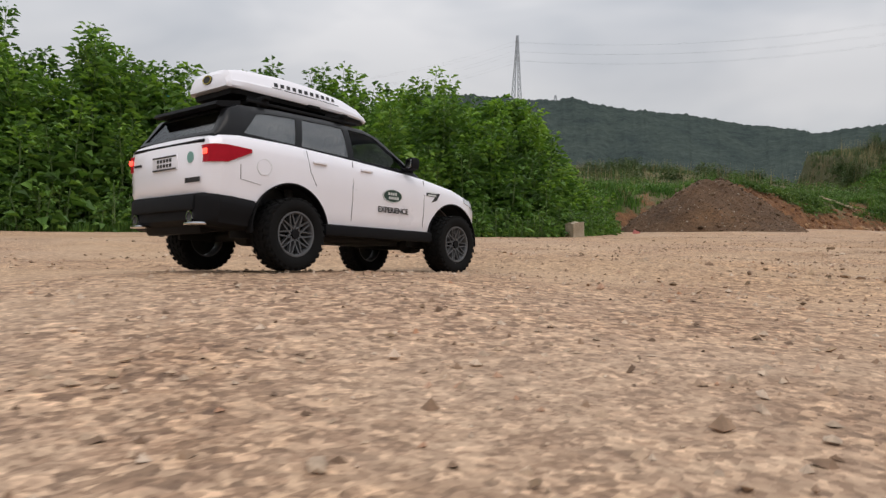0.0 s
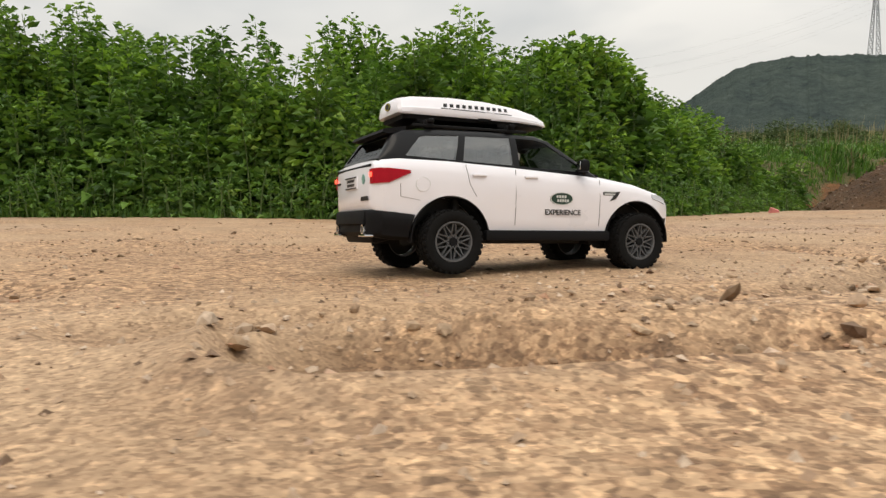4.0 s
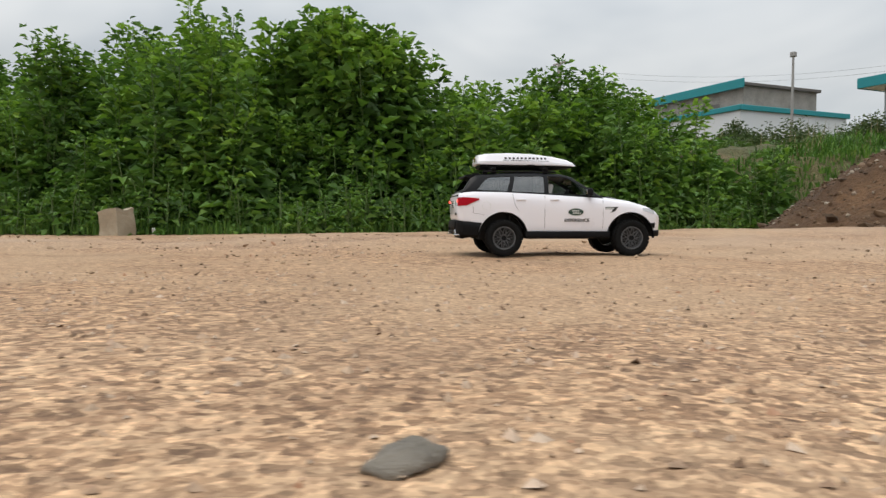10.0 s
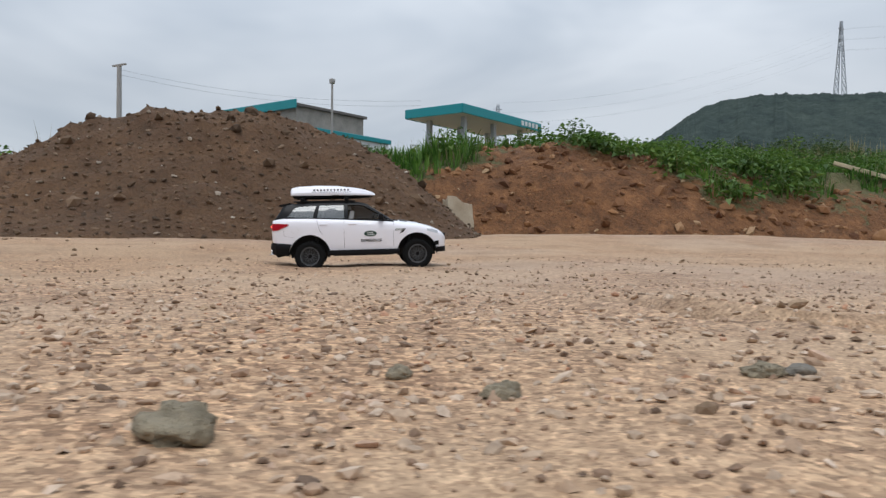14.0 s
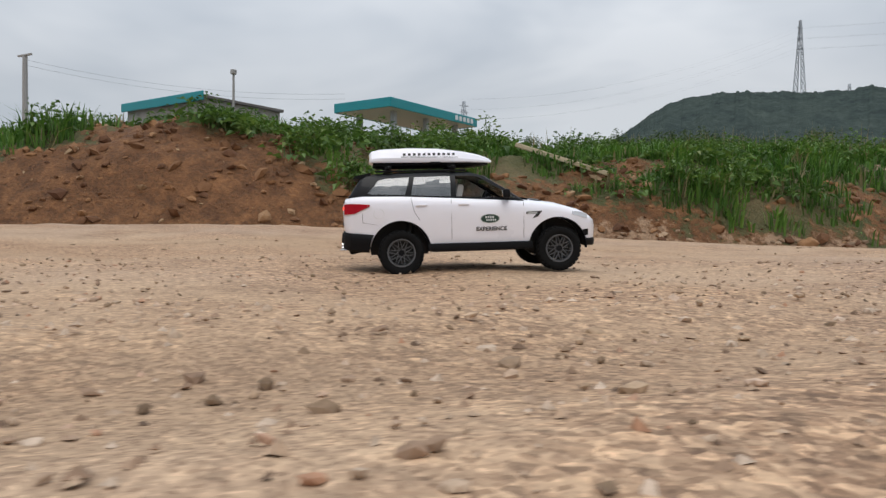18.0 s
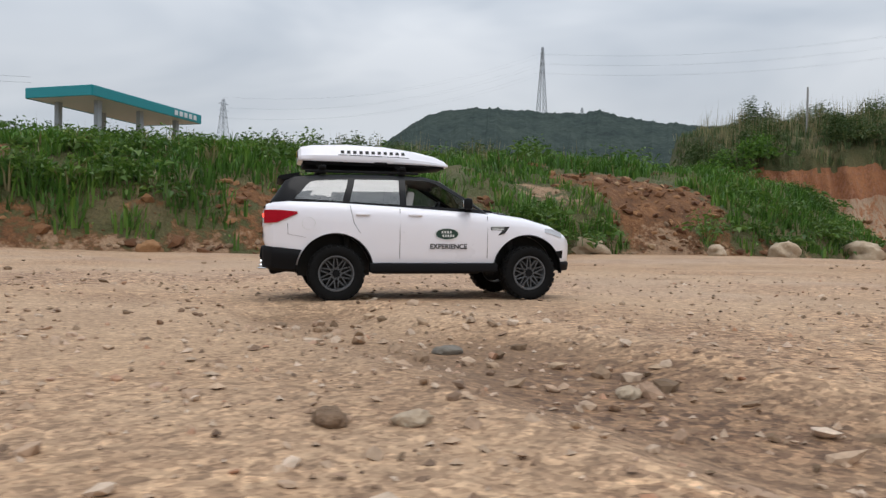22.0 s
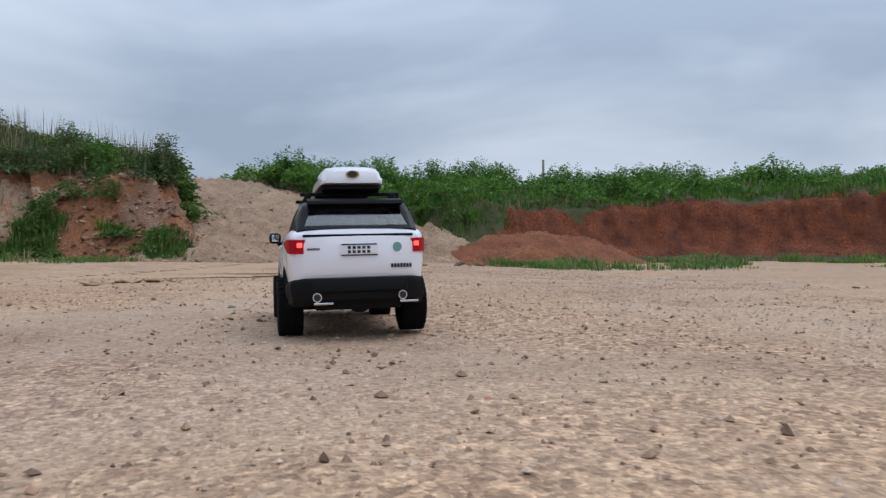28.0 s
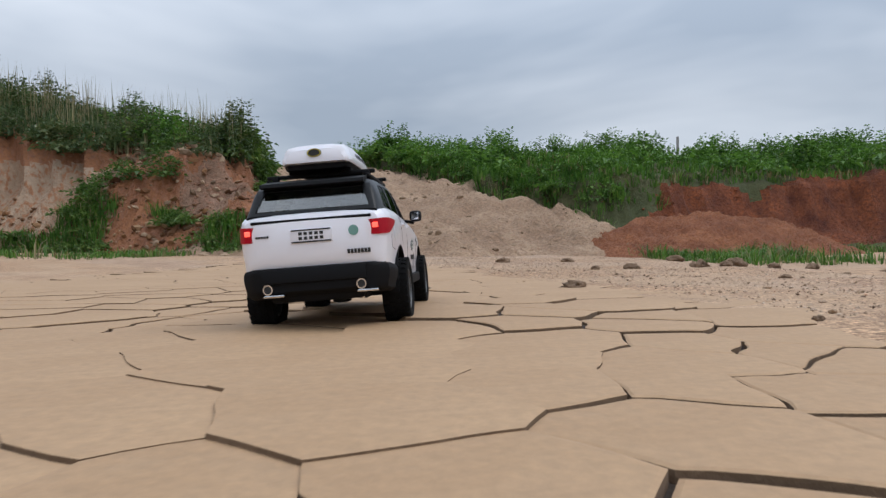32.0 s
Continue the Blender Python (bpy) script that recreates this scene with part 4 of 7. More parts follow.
xy, z0, h = hedge_rows(1000, -0.45, 0.3, 0.27, rng)
weeds("low_weeds", xy, z0 - 0.08, h * rng.uniform(0.5, 1.2, len(h)), [M_WEED, M_STEM], "short fresh green weeds at the edge of the gravel", rng, node=0.045, per=5, leaf=0.085, spread_r=0.15, bare=0.02)
xy, z0, h = hedge_rows(3200, -0.45, 0.3, 0.12, rng)
blades("hedge_grass", np.c_[xy, z0 * 0], h * rng.uniform(0.3, 0.8, len(h)), [M_GRASS], "fresh green grass at the foot of the weeds", rng, per=8, width=0.005)

# grass and scrub on the banks
p = on_bank(BANK, 140000, rng, lambda x, y, z, w: (w > 0.1) & (w < 4.6) & (y < 31) & (x > 1) & (bare(x, y, w) < 0.03 - 0.2 * rng.rand(len(x))) & (fbm(x + 7, y, 0.8, 2) > -0.9 + 0.7 * (x > 12) * rng.rand(len(x))))
blades("bank_grass", p[:19000], (0.07 + 0.15 * rng.rand(len(p[:19000]))) * (1 + 0.6 * fbm(p[:19000, 0], p[:19000, 1], 1.1, 2)), [M_GRASS, M_DRY], "lush green grass on the earth bank", rng, per=6, width=0.01, spread_r=0.1, share=0.08, bend=0.7)
p = on_bank(BANK, 60000, rng, lambda x, y, z, w: (w > 5) & (w < 40) & (x > -14))
blades("hillside_grass", p[:5000], 0.12 + 0.2 * rng.rand(len(p[:5000])), [M_SCRUB, M_DRY], "tall dull green grass on the slope behind the bank", rng, per=5, width=0.025, spread_r=0.3, share=0.12, bend=0.7)


def bushes(name, C, R, H, mats, label, rng, stems=16, leaf=0.2, node=0.12):
    """Rounded bushes: stems crowd round each centre and are tallest in its middle."""
    xy, z, h = [], [], []
    for c, r, hh in zip(C, R, H):
        k = rng.normal(0, 0.42, (stems, 2)) * r
        xy.append(c[:2] + k)
        z.append(np.full(stems, c[2]))
        h.append(hh * np.clip(1.05 - (np.hypot(*k.T) / (r * 1.25)) ** 2, 0.25, 1.1) * rng.uniform(0.75, 1.1, stems))
    return weeds(name, np.concatenate(xy), np.concatenate(z), np.concatenate(h), mats, label, rng, node=node, per=6, leaf=leaf, spread_r=0.3, category="bushes", bare=0.05)


p = on_bank(BANK, 60000, rng, lambda x, y, z, w: (w > 14) & (w < 36) & (x > -12) & (x < 20) & (vnoise(x, y, 0.25) > 0))[:90]
bushes("hillside_bushes", p, 0.4 + 0.8 * rng.rand(len(p)), 0.4 + 0.6 * rng.rand(len(p)), [M_SCRUB, M_STEM], "dull green bushes on the grassy slope", rng, stems=12)
p = on_bank(BANK, 90000, rng, lambda x, y, z, w: (w > 0.15) & (w < 4.0) & (x < 22) & (x > 4.8) & (bare(x, y, w) < -0.05 + 0.2 * (rng.rand(len(x)) < 0.2)) & (fbm(x + 7, y, 0.8, 2) > -0.35 + 0.45 * (x > 11)))[:430]
bushes("bank_weeds", p, 0.16 + 0.3 * rng.rand(len(p)), (0.12 + 0.22 * rng.rand(len(p)) + 0.18 * (rng.rand(len(p)) < 0.12)) * (0.78 - 0.2 * (p[:, 0] > 12.5)), [M_BANKWEED, M_STEM], "low leafy green weeds covering the bank", rng, stems=6, leaf=0.1, node=0.06)
p = on_bank(BANK, 90000, rng, lambda x, y, z, w: (w > 4) & (w < 24) & (x < 19.6) & (x > -6))[:105]
bushes("slope_weeds", p, 0.5 + 0.7 * rng.rand(len(p)), 0.18 + 0.22 * rng.rand(len(p)) + 0.15 * (p[:, 0] > 9), [M_BANKWEED, M_STEM], "leafy green weeds farther up the slope", rng, stems=11, leaf=0.16, node=0.1)
p = on_bank(BANK, 90000, rng, lambda x, y, z, w: (w > 12) & (w < 40) & (x < 2))[:110]
bushes("far_bushes", p, 1.0 + 1.6 * rng.rand(len(p)), 0.15 + 0.3 * rng.rand(len(p)), [M_SCRUB, M_STEM], "distant bushes on the rise", rng, stems=10, leaf=0.3, node=0.12)
p = on_bank(BANK, 60000, rng, lambda x, y, z, w: (w > 10) & (w < 34) & (x > -12))[:700]
blades("dry_stalks", p, 0.5 + 0.6 * rng.rand(len(p)), [M_DRY], "thin dry grass stalks above the green", rng, per=4, width=0.01, spread_r=0.3, bend=0.15)
p = on_bank(CUT, 60000, rng, lambda x, y, z, w: ((w > 2.2) | (z > 3.1)) & (w < 12) & ((y > 35.4) | (z > 2.1)))
blades("cut_top_grass", p[:6500], 0.2 + 0.25 * rng.rand(len(p[:6500])), [M_SCRUB, M_DRY], "scrubby grass above the clay cut", rng, per=8, width=0.016, spread_r=0.22, share=0.16)
p = on_bank(CUT, 60000, rng, lambda x, y, z, w: (w > 2.0) & (w < 7) & ((y > 35.4) | (z > 2.2)))[:80]
bushes("cut_top_bushes", p, 0.5 + 0.7 * rng.rand(len(p)), 0.3 + 0.45 * rng.rand(len(p)) + 0.45 * (rng.rand(len(p)) < 0.2) + 0.2 * (p[:, 0] < 32) - 0.18 * (p[:, 0] > 34.5), [M_SCRUB, M_STEM], "dark bushes above the clay cut", rng, stems=18, leaf=0.15, node=0.1)
p = on_bank(CUT, 60000, rng, lambda x, y, z, w: (w > 2.6) & (w < 8) & ((y > 35.4) | (z > 2.2)))[:900]
blades("cut_top_stalks", p, 0.6 + 0.8 * rng.rand(len(p)), [M_DRY], "tall dry stalks on top of the cut", rng, per=4, width=0.008, spread_r=0.3, bend=0.15)
p = on_bank(RED, 120000, rng, lambda x, y, z, w: (w > 0.2 + 1.9 * (y < 25)) & (w < 26) & (y > 4))
blades("red_bank_grass", p[:7000], 0.1 + 0.2 * rng.rand(len(p[:7000])), [M_GRASS, M_DRY], "green grass above the red earth", rng, per=7, width=0.022, spread_r=0.3, share=0.08, bend=0.7)
p = on_bank(RED, 200000, rng, lambda x, y, z, w: (w > 1.2 + 0.7 * (y < 24)) & (w < 6) & (y > 8))[:3600]
blades("red_bank_edge_grass", p, 0.1 + 0.22 * rng.rand(len(p)), [M_GRASS, M_DRY], "thick green grass along the top of the red earth", rng, per=8, width=0.018, spread_r=0.25, share=0.1, bend=0.8)
p = on_bank(RED, 120000, rng, lambda x, y, z, w: (w > 2.2 + 1.6 * (y > 23.5)) & (w < 18) & (y > 6) & (vnoise(x, y, 0.2) > -0.2))[:135]
bushes("red_bank_bushes", p, 0.8 + 1.1 * rng.rand(len(p)), 0.28 + 0.45 * rng.rand(len(p)) + 0.45 * (rng.rand(len(p)) < 0.15), [M_WEED, M_STEM], "green bushes above the red earth", rng, stems=13, leaf=0.22)
SKYLINE = np.array([(54.6, 27.9, 3.4), (55.6, 27.2, 3.4), (48.9, 25.6, 2.6), (58.0, 31.6, 4.2), (59.0, 30.6, 4.2), (57.0, 24.0, 3.6), (52.0, 22.0, 3.0), (56.0, 20.0, 3.3), (50.0, 18.0, 2.8), (39.3, 36.4, 3.0), (38.6, 37.0, 3.2), (37.6, 35.4, 2.8), (55.0, 33.3, 6.0), (20.5, 43.6, 3.2), (21.6, 44.2, 3.4), (22.8, 44.6, 3.6)])
for s in SKYLINE:
    near = [(np.min((g[0] - s[0]) ** 2 + (g[1] - s[1]) ** 2), g[2].ravel()[np.argmin((g[0] - s[0]) ** 2 + (g[1] - s[1]) ** 2)]) for g in (CUT, RED, RAMP)]
    s[2] = max(z for d, z in near if d < 1.0) if min(near)[0] < 1.0 else min(near)[1]
bushes("skyline_bushes", SKYLINE, np.array([1.6, 1.4, 1.4, 1.8, 1.6, 1.6, 1.3, 1.6, 1.4, 1.2, 1.3, 1.1, 1.8, 1.0, 1.1, 1.0]), np.array([1.3, 1.1, 0.8, 1.2, 1.1, 1.0, 0.8, 1.0, 0.9, 0.6, 0.9, 0.7, 1.2, 0.8, 0.9, 0.8]), [M_WEED, M_STEM], "taller leafy bushes on the skyline", rng, stems=34, leaf=0.2)
p = on_bank(RED, 200000, rng, lambda x, y, z, w: (w > 0.15) & (w < 6) & (y > 25.0))[:2200]
blades("ramp_side_grass", p, 0.1 + 0.25 * rng.rand(len(p)), [M_GRASS, M_DRY], "rank green grass beside the dirt ramp", rng, per=7, width=0.016, spread_r=0.2, share=0.1, bend=0.6)
bushes("ramp_side_weeds", p[:70], 0.3 + 0.4 * rng.rand(70), 0.15 + 0.25 * rng.rand(70), [M_WEED, M_STEM], "leafy green weeds beside the dirt ramp", rng, stems=9, leaf=0.14, node=0.08)
p = on_bank(CUT, 120000, rng, lambda x, y, z, w: (w < 0.75) & (x > 30) & ((y < 35.5) | (w < 0.3)) & (fbm(x, y, 0.6, 2) > -0.1))[:900]
blades("cut_foot_grass", p, 0.12 + 0.25 * rng.rand(len(p)), [M_GRASS, M_DRY], "rank grass at the foot of the slumped cut", rng, per=7, width=0.014, spread_r=0.2, share=0.15, bend=0.6)
bushes("cut_foot_weeds", p[:40], 0.2 + 0.3 * rng.rand(len(p[:40])), 0.1 + 0.25 * rng.rand(len(p[:40])), [M_BANKWEED, M_STEM], "low leafy weeds at the foot of the slumped cut", rng, stems=8, leaf=0.12, node=0.07)
p = on_bank(CUT, 200000, rng, lambda x, y, z, w: (np.abs((x - 35.5) * 0.6 - (y - 30.2) * 0.8) < 1.5) & (w > 2.6) & (w < 11))[:130]
bushes("ramp_edge_weeds", p, 0.3 + 0.4 * rng.rand(len(p)), 0.15 + 0.28 * rng.rand(len(p)), [M_BANKWEED, M_STEM], "bright leafy weeds along the edge of the ramp", rng, stems=10, leaf=0.15, node=0.08)
p = on_bank(CUT, 120000, rng, lambda x, y, z, w: (y < 35.4) & (w > 1.0) & (w < 4) & (fbm(x, y, 0.7, 2) > 0.1))[:16]
bushes("slump_weeds", p, 0.25 + 0.3 * rng.rand(len(p)), 0.15 + 0.25 * rng.rand(len(p)), [M_BANKWEED, M_STEM], "scattered weeds on the slumped earth", rng, stems=8, leaf=0.12, node=0.07)
# grass along the far edge of the lot
q = []
for line, n in (([(24.0, 36.0), (30.0, 37.0), (33.4, 35.0), (34.0, 31.0)], 2200), ([(38.6, 25.0), (41.0, 23.0), (43.4, 20.6), (44.8, 16.0), (45.0, 10.0)], 2800), ([(20.5, 28.0), (24.0, 33.0), (28.0, 37.0)], 1500), ([(37.5, 24.3), (39.0, 21.8), (40.6, 18.5), (41.4, 14.0), (41.5, 8.0)], 3600)):
    _, xy, nm = along(line, 0.02)
    i = rng.randint(0, len(xy), n)
    w = rng.normal(0.4, 1.3, n)
    g = xy[i] + nm[i] * w[:, None]
    q.append(g[fbm(g[:, 0], g[:, 1], 0.5, 3) > 0.02])
q = np.concatenate(q)
blades("lot_edge_grass", np.c_[q, ground_z(q[:, 0], q[:, 1], False)], (0.05 + 0.22 * rng.rand(len(q)) ** 1.4) * (1 + 0.6 * fbm(q[:, 0], q[:, 1], 0.8, 2)), [M_GRASS, M_DRY], "patchy green grass along the far edge of the lot", rng, per=9, width=0.011, spread_r=0.24, share=0.16, bend=0.8)


# ---- stones, clods and rubble ----
def ball(sub):
    bm = bmesh.new()
    bmesh.ops.create_icosphere(bm, subdivisions=sub, radius=1.0)
    v = np.array([x.co[:] for x in bm.verts])
    f = np.array([[x.index for x in fc.verts] for fc in bm.faces])
    bm.free()
    return v, f


BALL1, BALL2, BALL3 = ball(1), ball(2), ball(3)
CUBE8 = (np.array([(x, y, z) for x in (-0.6, 0.6) for y in (-0.6, 0.6) for z in (-0.5, 0.6)]), np.array([(0, 1, 3), (0, 3, 2), (4, 6, 7), (4, 7, 5), (0, 4, 5), (0, 5, 1), (2, 3, 7), (2, 7, 6), (1, 5, 7), (1, 7, 3), (0, 2, 6), (0, 6, 4)]))
OCTA = (np.array([(1, 0, 0), (0, 1, 0), (-1, 0, 0), (0, -1, 0), (0, 0, 1), (0, 0, -0.6)], float), np.array([(0, 1, 4), (1, 2, 4), (2, 3, 4), (3, 0, 4), (1, 0, 5), (2, 1, 5), (3, 2, 5), (0, 3, 5)]))


CHIP = (np.array([(1, 0.1, -0.3), (0.1, 1, -0.3), (-1, 0, -0.3), (0, -1, -0.3), (0.25, 0.2, 0.8)], float), np.array([(0, 1, 4), (1, 2, 4), (2, 3, 4), (3, 0, 4)]))


def scatter(name, P, R, shape, mats, label, category, rng, flat=(0.4, 0.8), jag=0.22, share=None, smooth=False):
    """Many small stones or clods as one mesh, each of its own shape and turn."""
    v0, f0 = shape
    n, k = len(P), len(v0)
    a = rng.uniform(0, 2 * np.pi, n)
    s = np.stack([R * rng.uniform(0.75, 1.35, n), R * rng.uniform(0.6, 1.0, n), R * rng.uniform(*flat, n)], 1)
    v = v0[None] * (1 + rng.uniform(-jag, jag, (n, k, 1))) * s[:, None]
    c, sn = np.cos(a)[:, None], np.sin(a)[:, None]
    tl = rng.normal(0, 0.25, (n, 1))
    x, y, z = v[..., 0], v[..., 1], v[..., 2] + tl * v[..., 0]
    v = np.stack([x * c - y * sn, x * sn + y * c, z], -1) + P[:, None]
    f = (f0[None] + (np.arange(n) * k)[:, None, None]).reshape(-1, 3)
    fm = np.repeat(rng.choice(len(mats), n, p=share), len(f0)) if len(mats) > 1 else None
    return tagged(mesh_ob(name, v.reshape(-1, 3), f, mats, face_mats=fm, smooth=smooth), label, category, kind="stuff")


def island_stone(name, stops, rough=0.85):
    m, n, l, b = shader(name, rough)
    g = n.new("ShaderNodeNewGeometry")
    co = n.new("ShaderNodeTexCoord").outputs["Object"]
    t = noise_node(n, l, co, 160, 3, 0.6)
    r = ramp_node(n, stops)
    l.new(g.outputs["Random Per Island"], r.inputs["Fac"])
    gr = ramp_node(n, [(0.3, (0.7, 0.7, 0.7)), (0.7, (1.15, 1.15, 1.15))])
    l.new(t.outputs["Fac"], gr.inputs["Fac"])
    l.new(mix_node(n, l, 1.0, r.outputs["Color"], gr.outputs["Color"], "MULTIPLY"), b.inputs["Base Color"])
    return m


M_PEBBLE = island_stone("mixed_pebbles", [(0.0, (0.13, 0.08, 0.05)), (0.15, (0.28, 0.175, 0.11)), (0.45, (0.5, 0.35, 0.235)), (0.65, (0.4, 0.29, 0.2)), (0.88, (0.6, 0.46, 0.345)), (1.0, (0.4, 0.2, 0.11))])
M_CLOD = island_stone("soil_clods", [(0.0, (0.09, 0.036, 0.015)), (0.5, (0.18, 0.082, 0.034)), (0.85, (0.29, 0.145, 0.062)), (1.0, (0.38, 0.26, 0.15))], 0.95)
M_DARKCLOD = island_stone("dark_clods", [(0.0, (0.055, 0.033, 0.018)), (0.5, (0.12, 0.073, 0.04)), (0.9, (0.19, 0.12, 0.072)), (1.0, (0.42, 0.37, 0.3))], 0.95)
M_BROWNCLOD = island_stone("brown_clods", [(0.0, (0.15, 0.095, 0.055)), (0.5, (0.3, 0.2, 0.125)), (1.0, (0.44, 0.31, 0.2))], 0.95)

lu, lxy, lnm = along(LINE, 0.01)


def lot_places(count, lo, hi, rng, patchy=0.0, scale=0.8):
    i = rng.randint(0, len(lu), count)
    w = rng.uniform(lo, hi, count)
    p = lxy[i] + lnm[i] * w[:, None]
    ok = in_mud(p[:, 0], p[:, 1]) < -0.05
    if patchy:
        sandy = np.exp(-((p[:, 1] - 5.6) / 2.6) ** 2)
        ok &= fbm(p[:, 0], p[:, 1], scale, 2) > patchy + 0.55 * sandy - 0.9 * rng.rand(count)
    return p[ok]


rng = np.random.RandomState(23)
p = lot_places(125000, -1.45, 0.25, rng, 0.0)
scatter("fine_gravel", np.c_[p, ground_z(p[:, 0], p[:, 1]) + 0.0008], 0.0013 + 0.0034 * rng.rand(len(p)) ** 2.2, CHIP, [M_PEBBLE], "fine pinkish tan gravel strewn over the lot", "gravel", rng, flat=(0.5, 0.95), jag=0.35)
p = lot_places(42000, -1.9, 1.5, rng, 0.1)
scatter("gravel", np.c_[p, ground_z(p[:, 0], p[:, 1]) + 0.0015], 0.0024 + 0.0045 * rng.rand(len(p)) ** 2.4, OCTA, [M_PEBBLE, M_BROWNCLOD], "mixed gravel stones on the lot", "gravel", rng, share=[0.7, 0.3])
p = lot_places(4200, -2.4, 3.5, rng, 0.15)
scatter("scattered_clods", np.c_[p, ground_z(p[:, 0], p[:, 1]) + 0.002], 0.003 + 0.008 * rng.rand(len(p)) ** 2.6 * (0.8 + 0.6 * (off_line(p[:, 0], p[:, 1]) > 1.5)), BALL1, [M_BROWNCLOD, M_PEBBLE], "brown clods and stones scattered on the lot", "clods", rng, share=[0.75, 0.25], flat=(0.35, 0.65))
# coarse pebbles crowd together in patches
p = np.concatenate([rng.normal(0, 0.5, (n, 2)) * (1.0, 0.8) + c for n, c in ((3600, (8.3, 10.4)), (2600, (9.1, 11.0)), (3600, (11.0, 12.95)), (1800, (14.4, 15.7)), (1500, (12.7, 14.5)))])
p = p[off_line(p[:, 0], p[:, 1]) > 0.05]
scatter("coarse_gravel", np.c_[p, ground_z(p[:, 0], p[:, 1]) + 0.001], 0.0023 + 0.0046 * rng.rand(len(p)) ** 2.4, BALL1, [M_PEBBLE], "coarse mixed pebbles crowded on the lot", "gravel", rng, flat=(0.35, 0.7), jag=0.32)
# crumbs along the worn channels
q = []
for line, half, deep in RUTS:
    _, xy, nm = along(line, 0.01)
    k = int(120 + 3600 * deep * len(xy) * 0.01)
    i = rng.randint(0, len(xy), k)
    q.append(xy[i] + nm[i] * rng.normal(0, half * 0.8, k)[:, None])
q = np.concatenate(q)
scatter("rut_rubble", np.c_[q, ground_z(q[:, 0], q[:, 1]) + 0.002], 0.002 + 0.008 * rng.rand(len(q)) ** 2.6, BALL1, [M_BROWNCLOD, M_PEBBLE], "stones and crumbs washed into the ruts", "rubble", rng, share=[0.5, 0.5], jag=0.4)
# rubble on the heap and at the foot of the banks
hx, hy, hz = [a.ravel() for a in HEAP]
i = rng.randint(0, len(hx), 15000)
i = i[hz[i] > 0.02]
scatter("heap_rubble", np.c_[hx[i], hy[i], hz[i]], 0.005 + 0.022 * rng.rand(len(i)) ** 2.6 + 0.045 * (rng.rand(len(i)) < 0.006), BALL1, [M_DARKCLOD], "dark clods and broken stones on the heap", "rubble", rng, jag=0.3)
p = on_bank(BANK, 60000, rng, lambda x, y, z, w: ((bank_pick(x, y, w)[0] > -0.12) & (x > 5)))[:9000]
scatter("bank_clods", p, 0.008 + 0.07 * rng.rand(len(p)) ** 3.2, BALL1, [M_CLOD], "crumbling red-brown soil clods at the foot of the bank", "clods", rng, flat=(0.4, 0.8), jag=0.42)
p = on_bank(BANK, 40000, rng, lambda x, y, z, w: (bank_pick(x, y, w)[1] > -0.1) & (x >= 9.5) & (x < 19.5))[:1000]
scatter("sandy_clods", p, 0.01 + 0.05 * rng.rand(len(p)) ** 2, BALL1, [M_BROWNCLOD], "sandy clods at the foot of the bank", "clods", rng, jag=0.25)
p = on_bank(RAMP, 90000, rng, lambda x, y, z, w: w < 11)[:700]
scatter("ramp_clods", p, 0.015 + 0.1 * rng.rand(len(p)) ** 3.5, BALL1, [M_BROWNCLOD], "clods and ridges on the dirt ramp", "clods", rng, jag=0.3)
p = on_bank(RED, 60000, rng, lambda x, y, z, w: (w < 1.6))[:420]
scatter("red_clods", p, 0.015 + 0.05 * rng.rand(len(p)) ** 2, BALL1, [M_REDCUT], "lumps of dark red earth", "clods", rng, jag=0.3)
p = on_bank(CUT, 60000, rng, lambda x, y, z, w: (w < 0.9))[:900]
q = on_bank(CUT, 120000, rng, lambda x, y, z, w: (y < 35.6) & (w < 4.5))[:1100]
scatter("slump_clods", q, 0.02 + 0.1 * rng.rand(len(q)) ** 3, BALL1, [M_BROWNCLOD, M_CLOD], "pinkish clods tumbled down the slumped cut", "clods", rng, jag=0.4, share=[0.5, 0.5])
scatter("cut_clods", p, 0.03 + 0.1 * rng.rand(len(p)) ** 2, BALL1, [M_CLOD], "fallen clods under the clay cut", "clods", rng, jag=0.3)
p = on_bank(WEEDB, 60000, rng, lambda x, y, z, w: (w < 0.35) & (x > -6))[:900]
scatter("hedge_clods", p, rng.uniform(0.015, 0.05, len(p)), BALL1, [M_DARKCLOD], "dark soil crumbs at the edge of the weeds", "clods", rng, jag=0.3)


def stone(x, y, r, mat, label, category="stone", flat=0.5, name="stone", seed=0, sink=0.25, stretch=1.2, crumbly=0.0):
    """One rounded, faceted stone half sunk in the ground."""
    rs = np.random.RandomState(seed)
    v, f = BALL3
    off = rs.uniform(0, 50, 2)
    d = 1 + 0.3 * fbm(v[:, 0] + off[0] + v[:, 2], v[:, 1] + off[1] - v[:, 2], 1.2, 3)
    d = d + crumbly * fbm(v[:, 0] * 1.7 + off[1] - v[:, 2], v[:, 1] * 1.7 + v[:, 2] * 1.3 + off[0], 2.6, 3)
    d = np.minimum(d, 1.05 + 0.25 * np.abs(v @ rs.normal(0, 0.6, 3)))
    w = v * d[:, None] * np.array([r * stretch, r * 0.85, r * flat])
    a = rs.uniform(0, 6.28)
    w = np.stack([w[:, 0] * np.cos(a) - w[:, 1] * np.sin(a), w[:, 0] * np.sin(a) + w[:, 1] * np.cos(a), w[:, 2]], 1)
    ob = mesh_ob(name, w, f, mat, smooth=True)
    ob.matrix_basis = pose(x, y, float(ground_z(x, y)) + r * flat * (1 - 2 * sink) * 0.7)
    return tagged(ob, label, category, "stones on the lot" if category == "stone" else "clods on the lot")


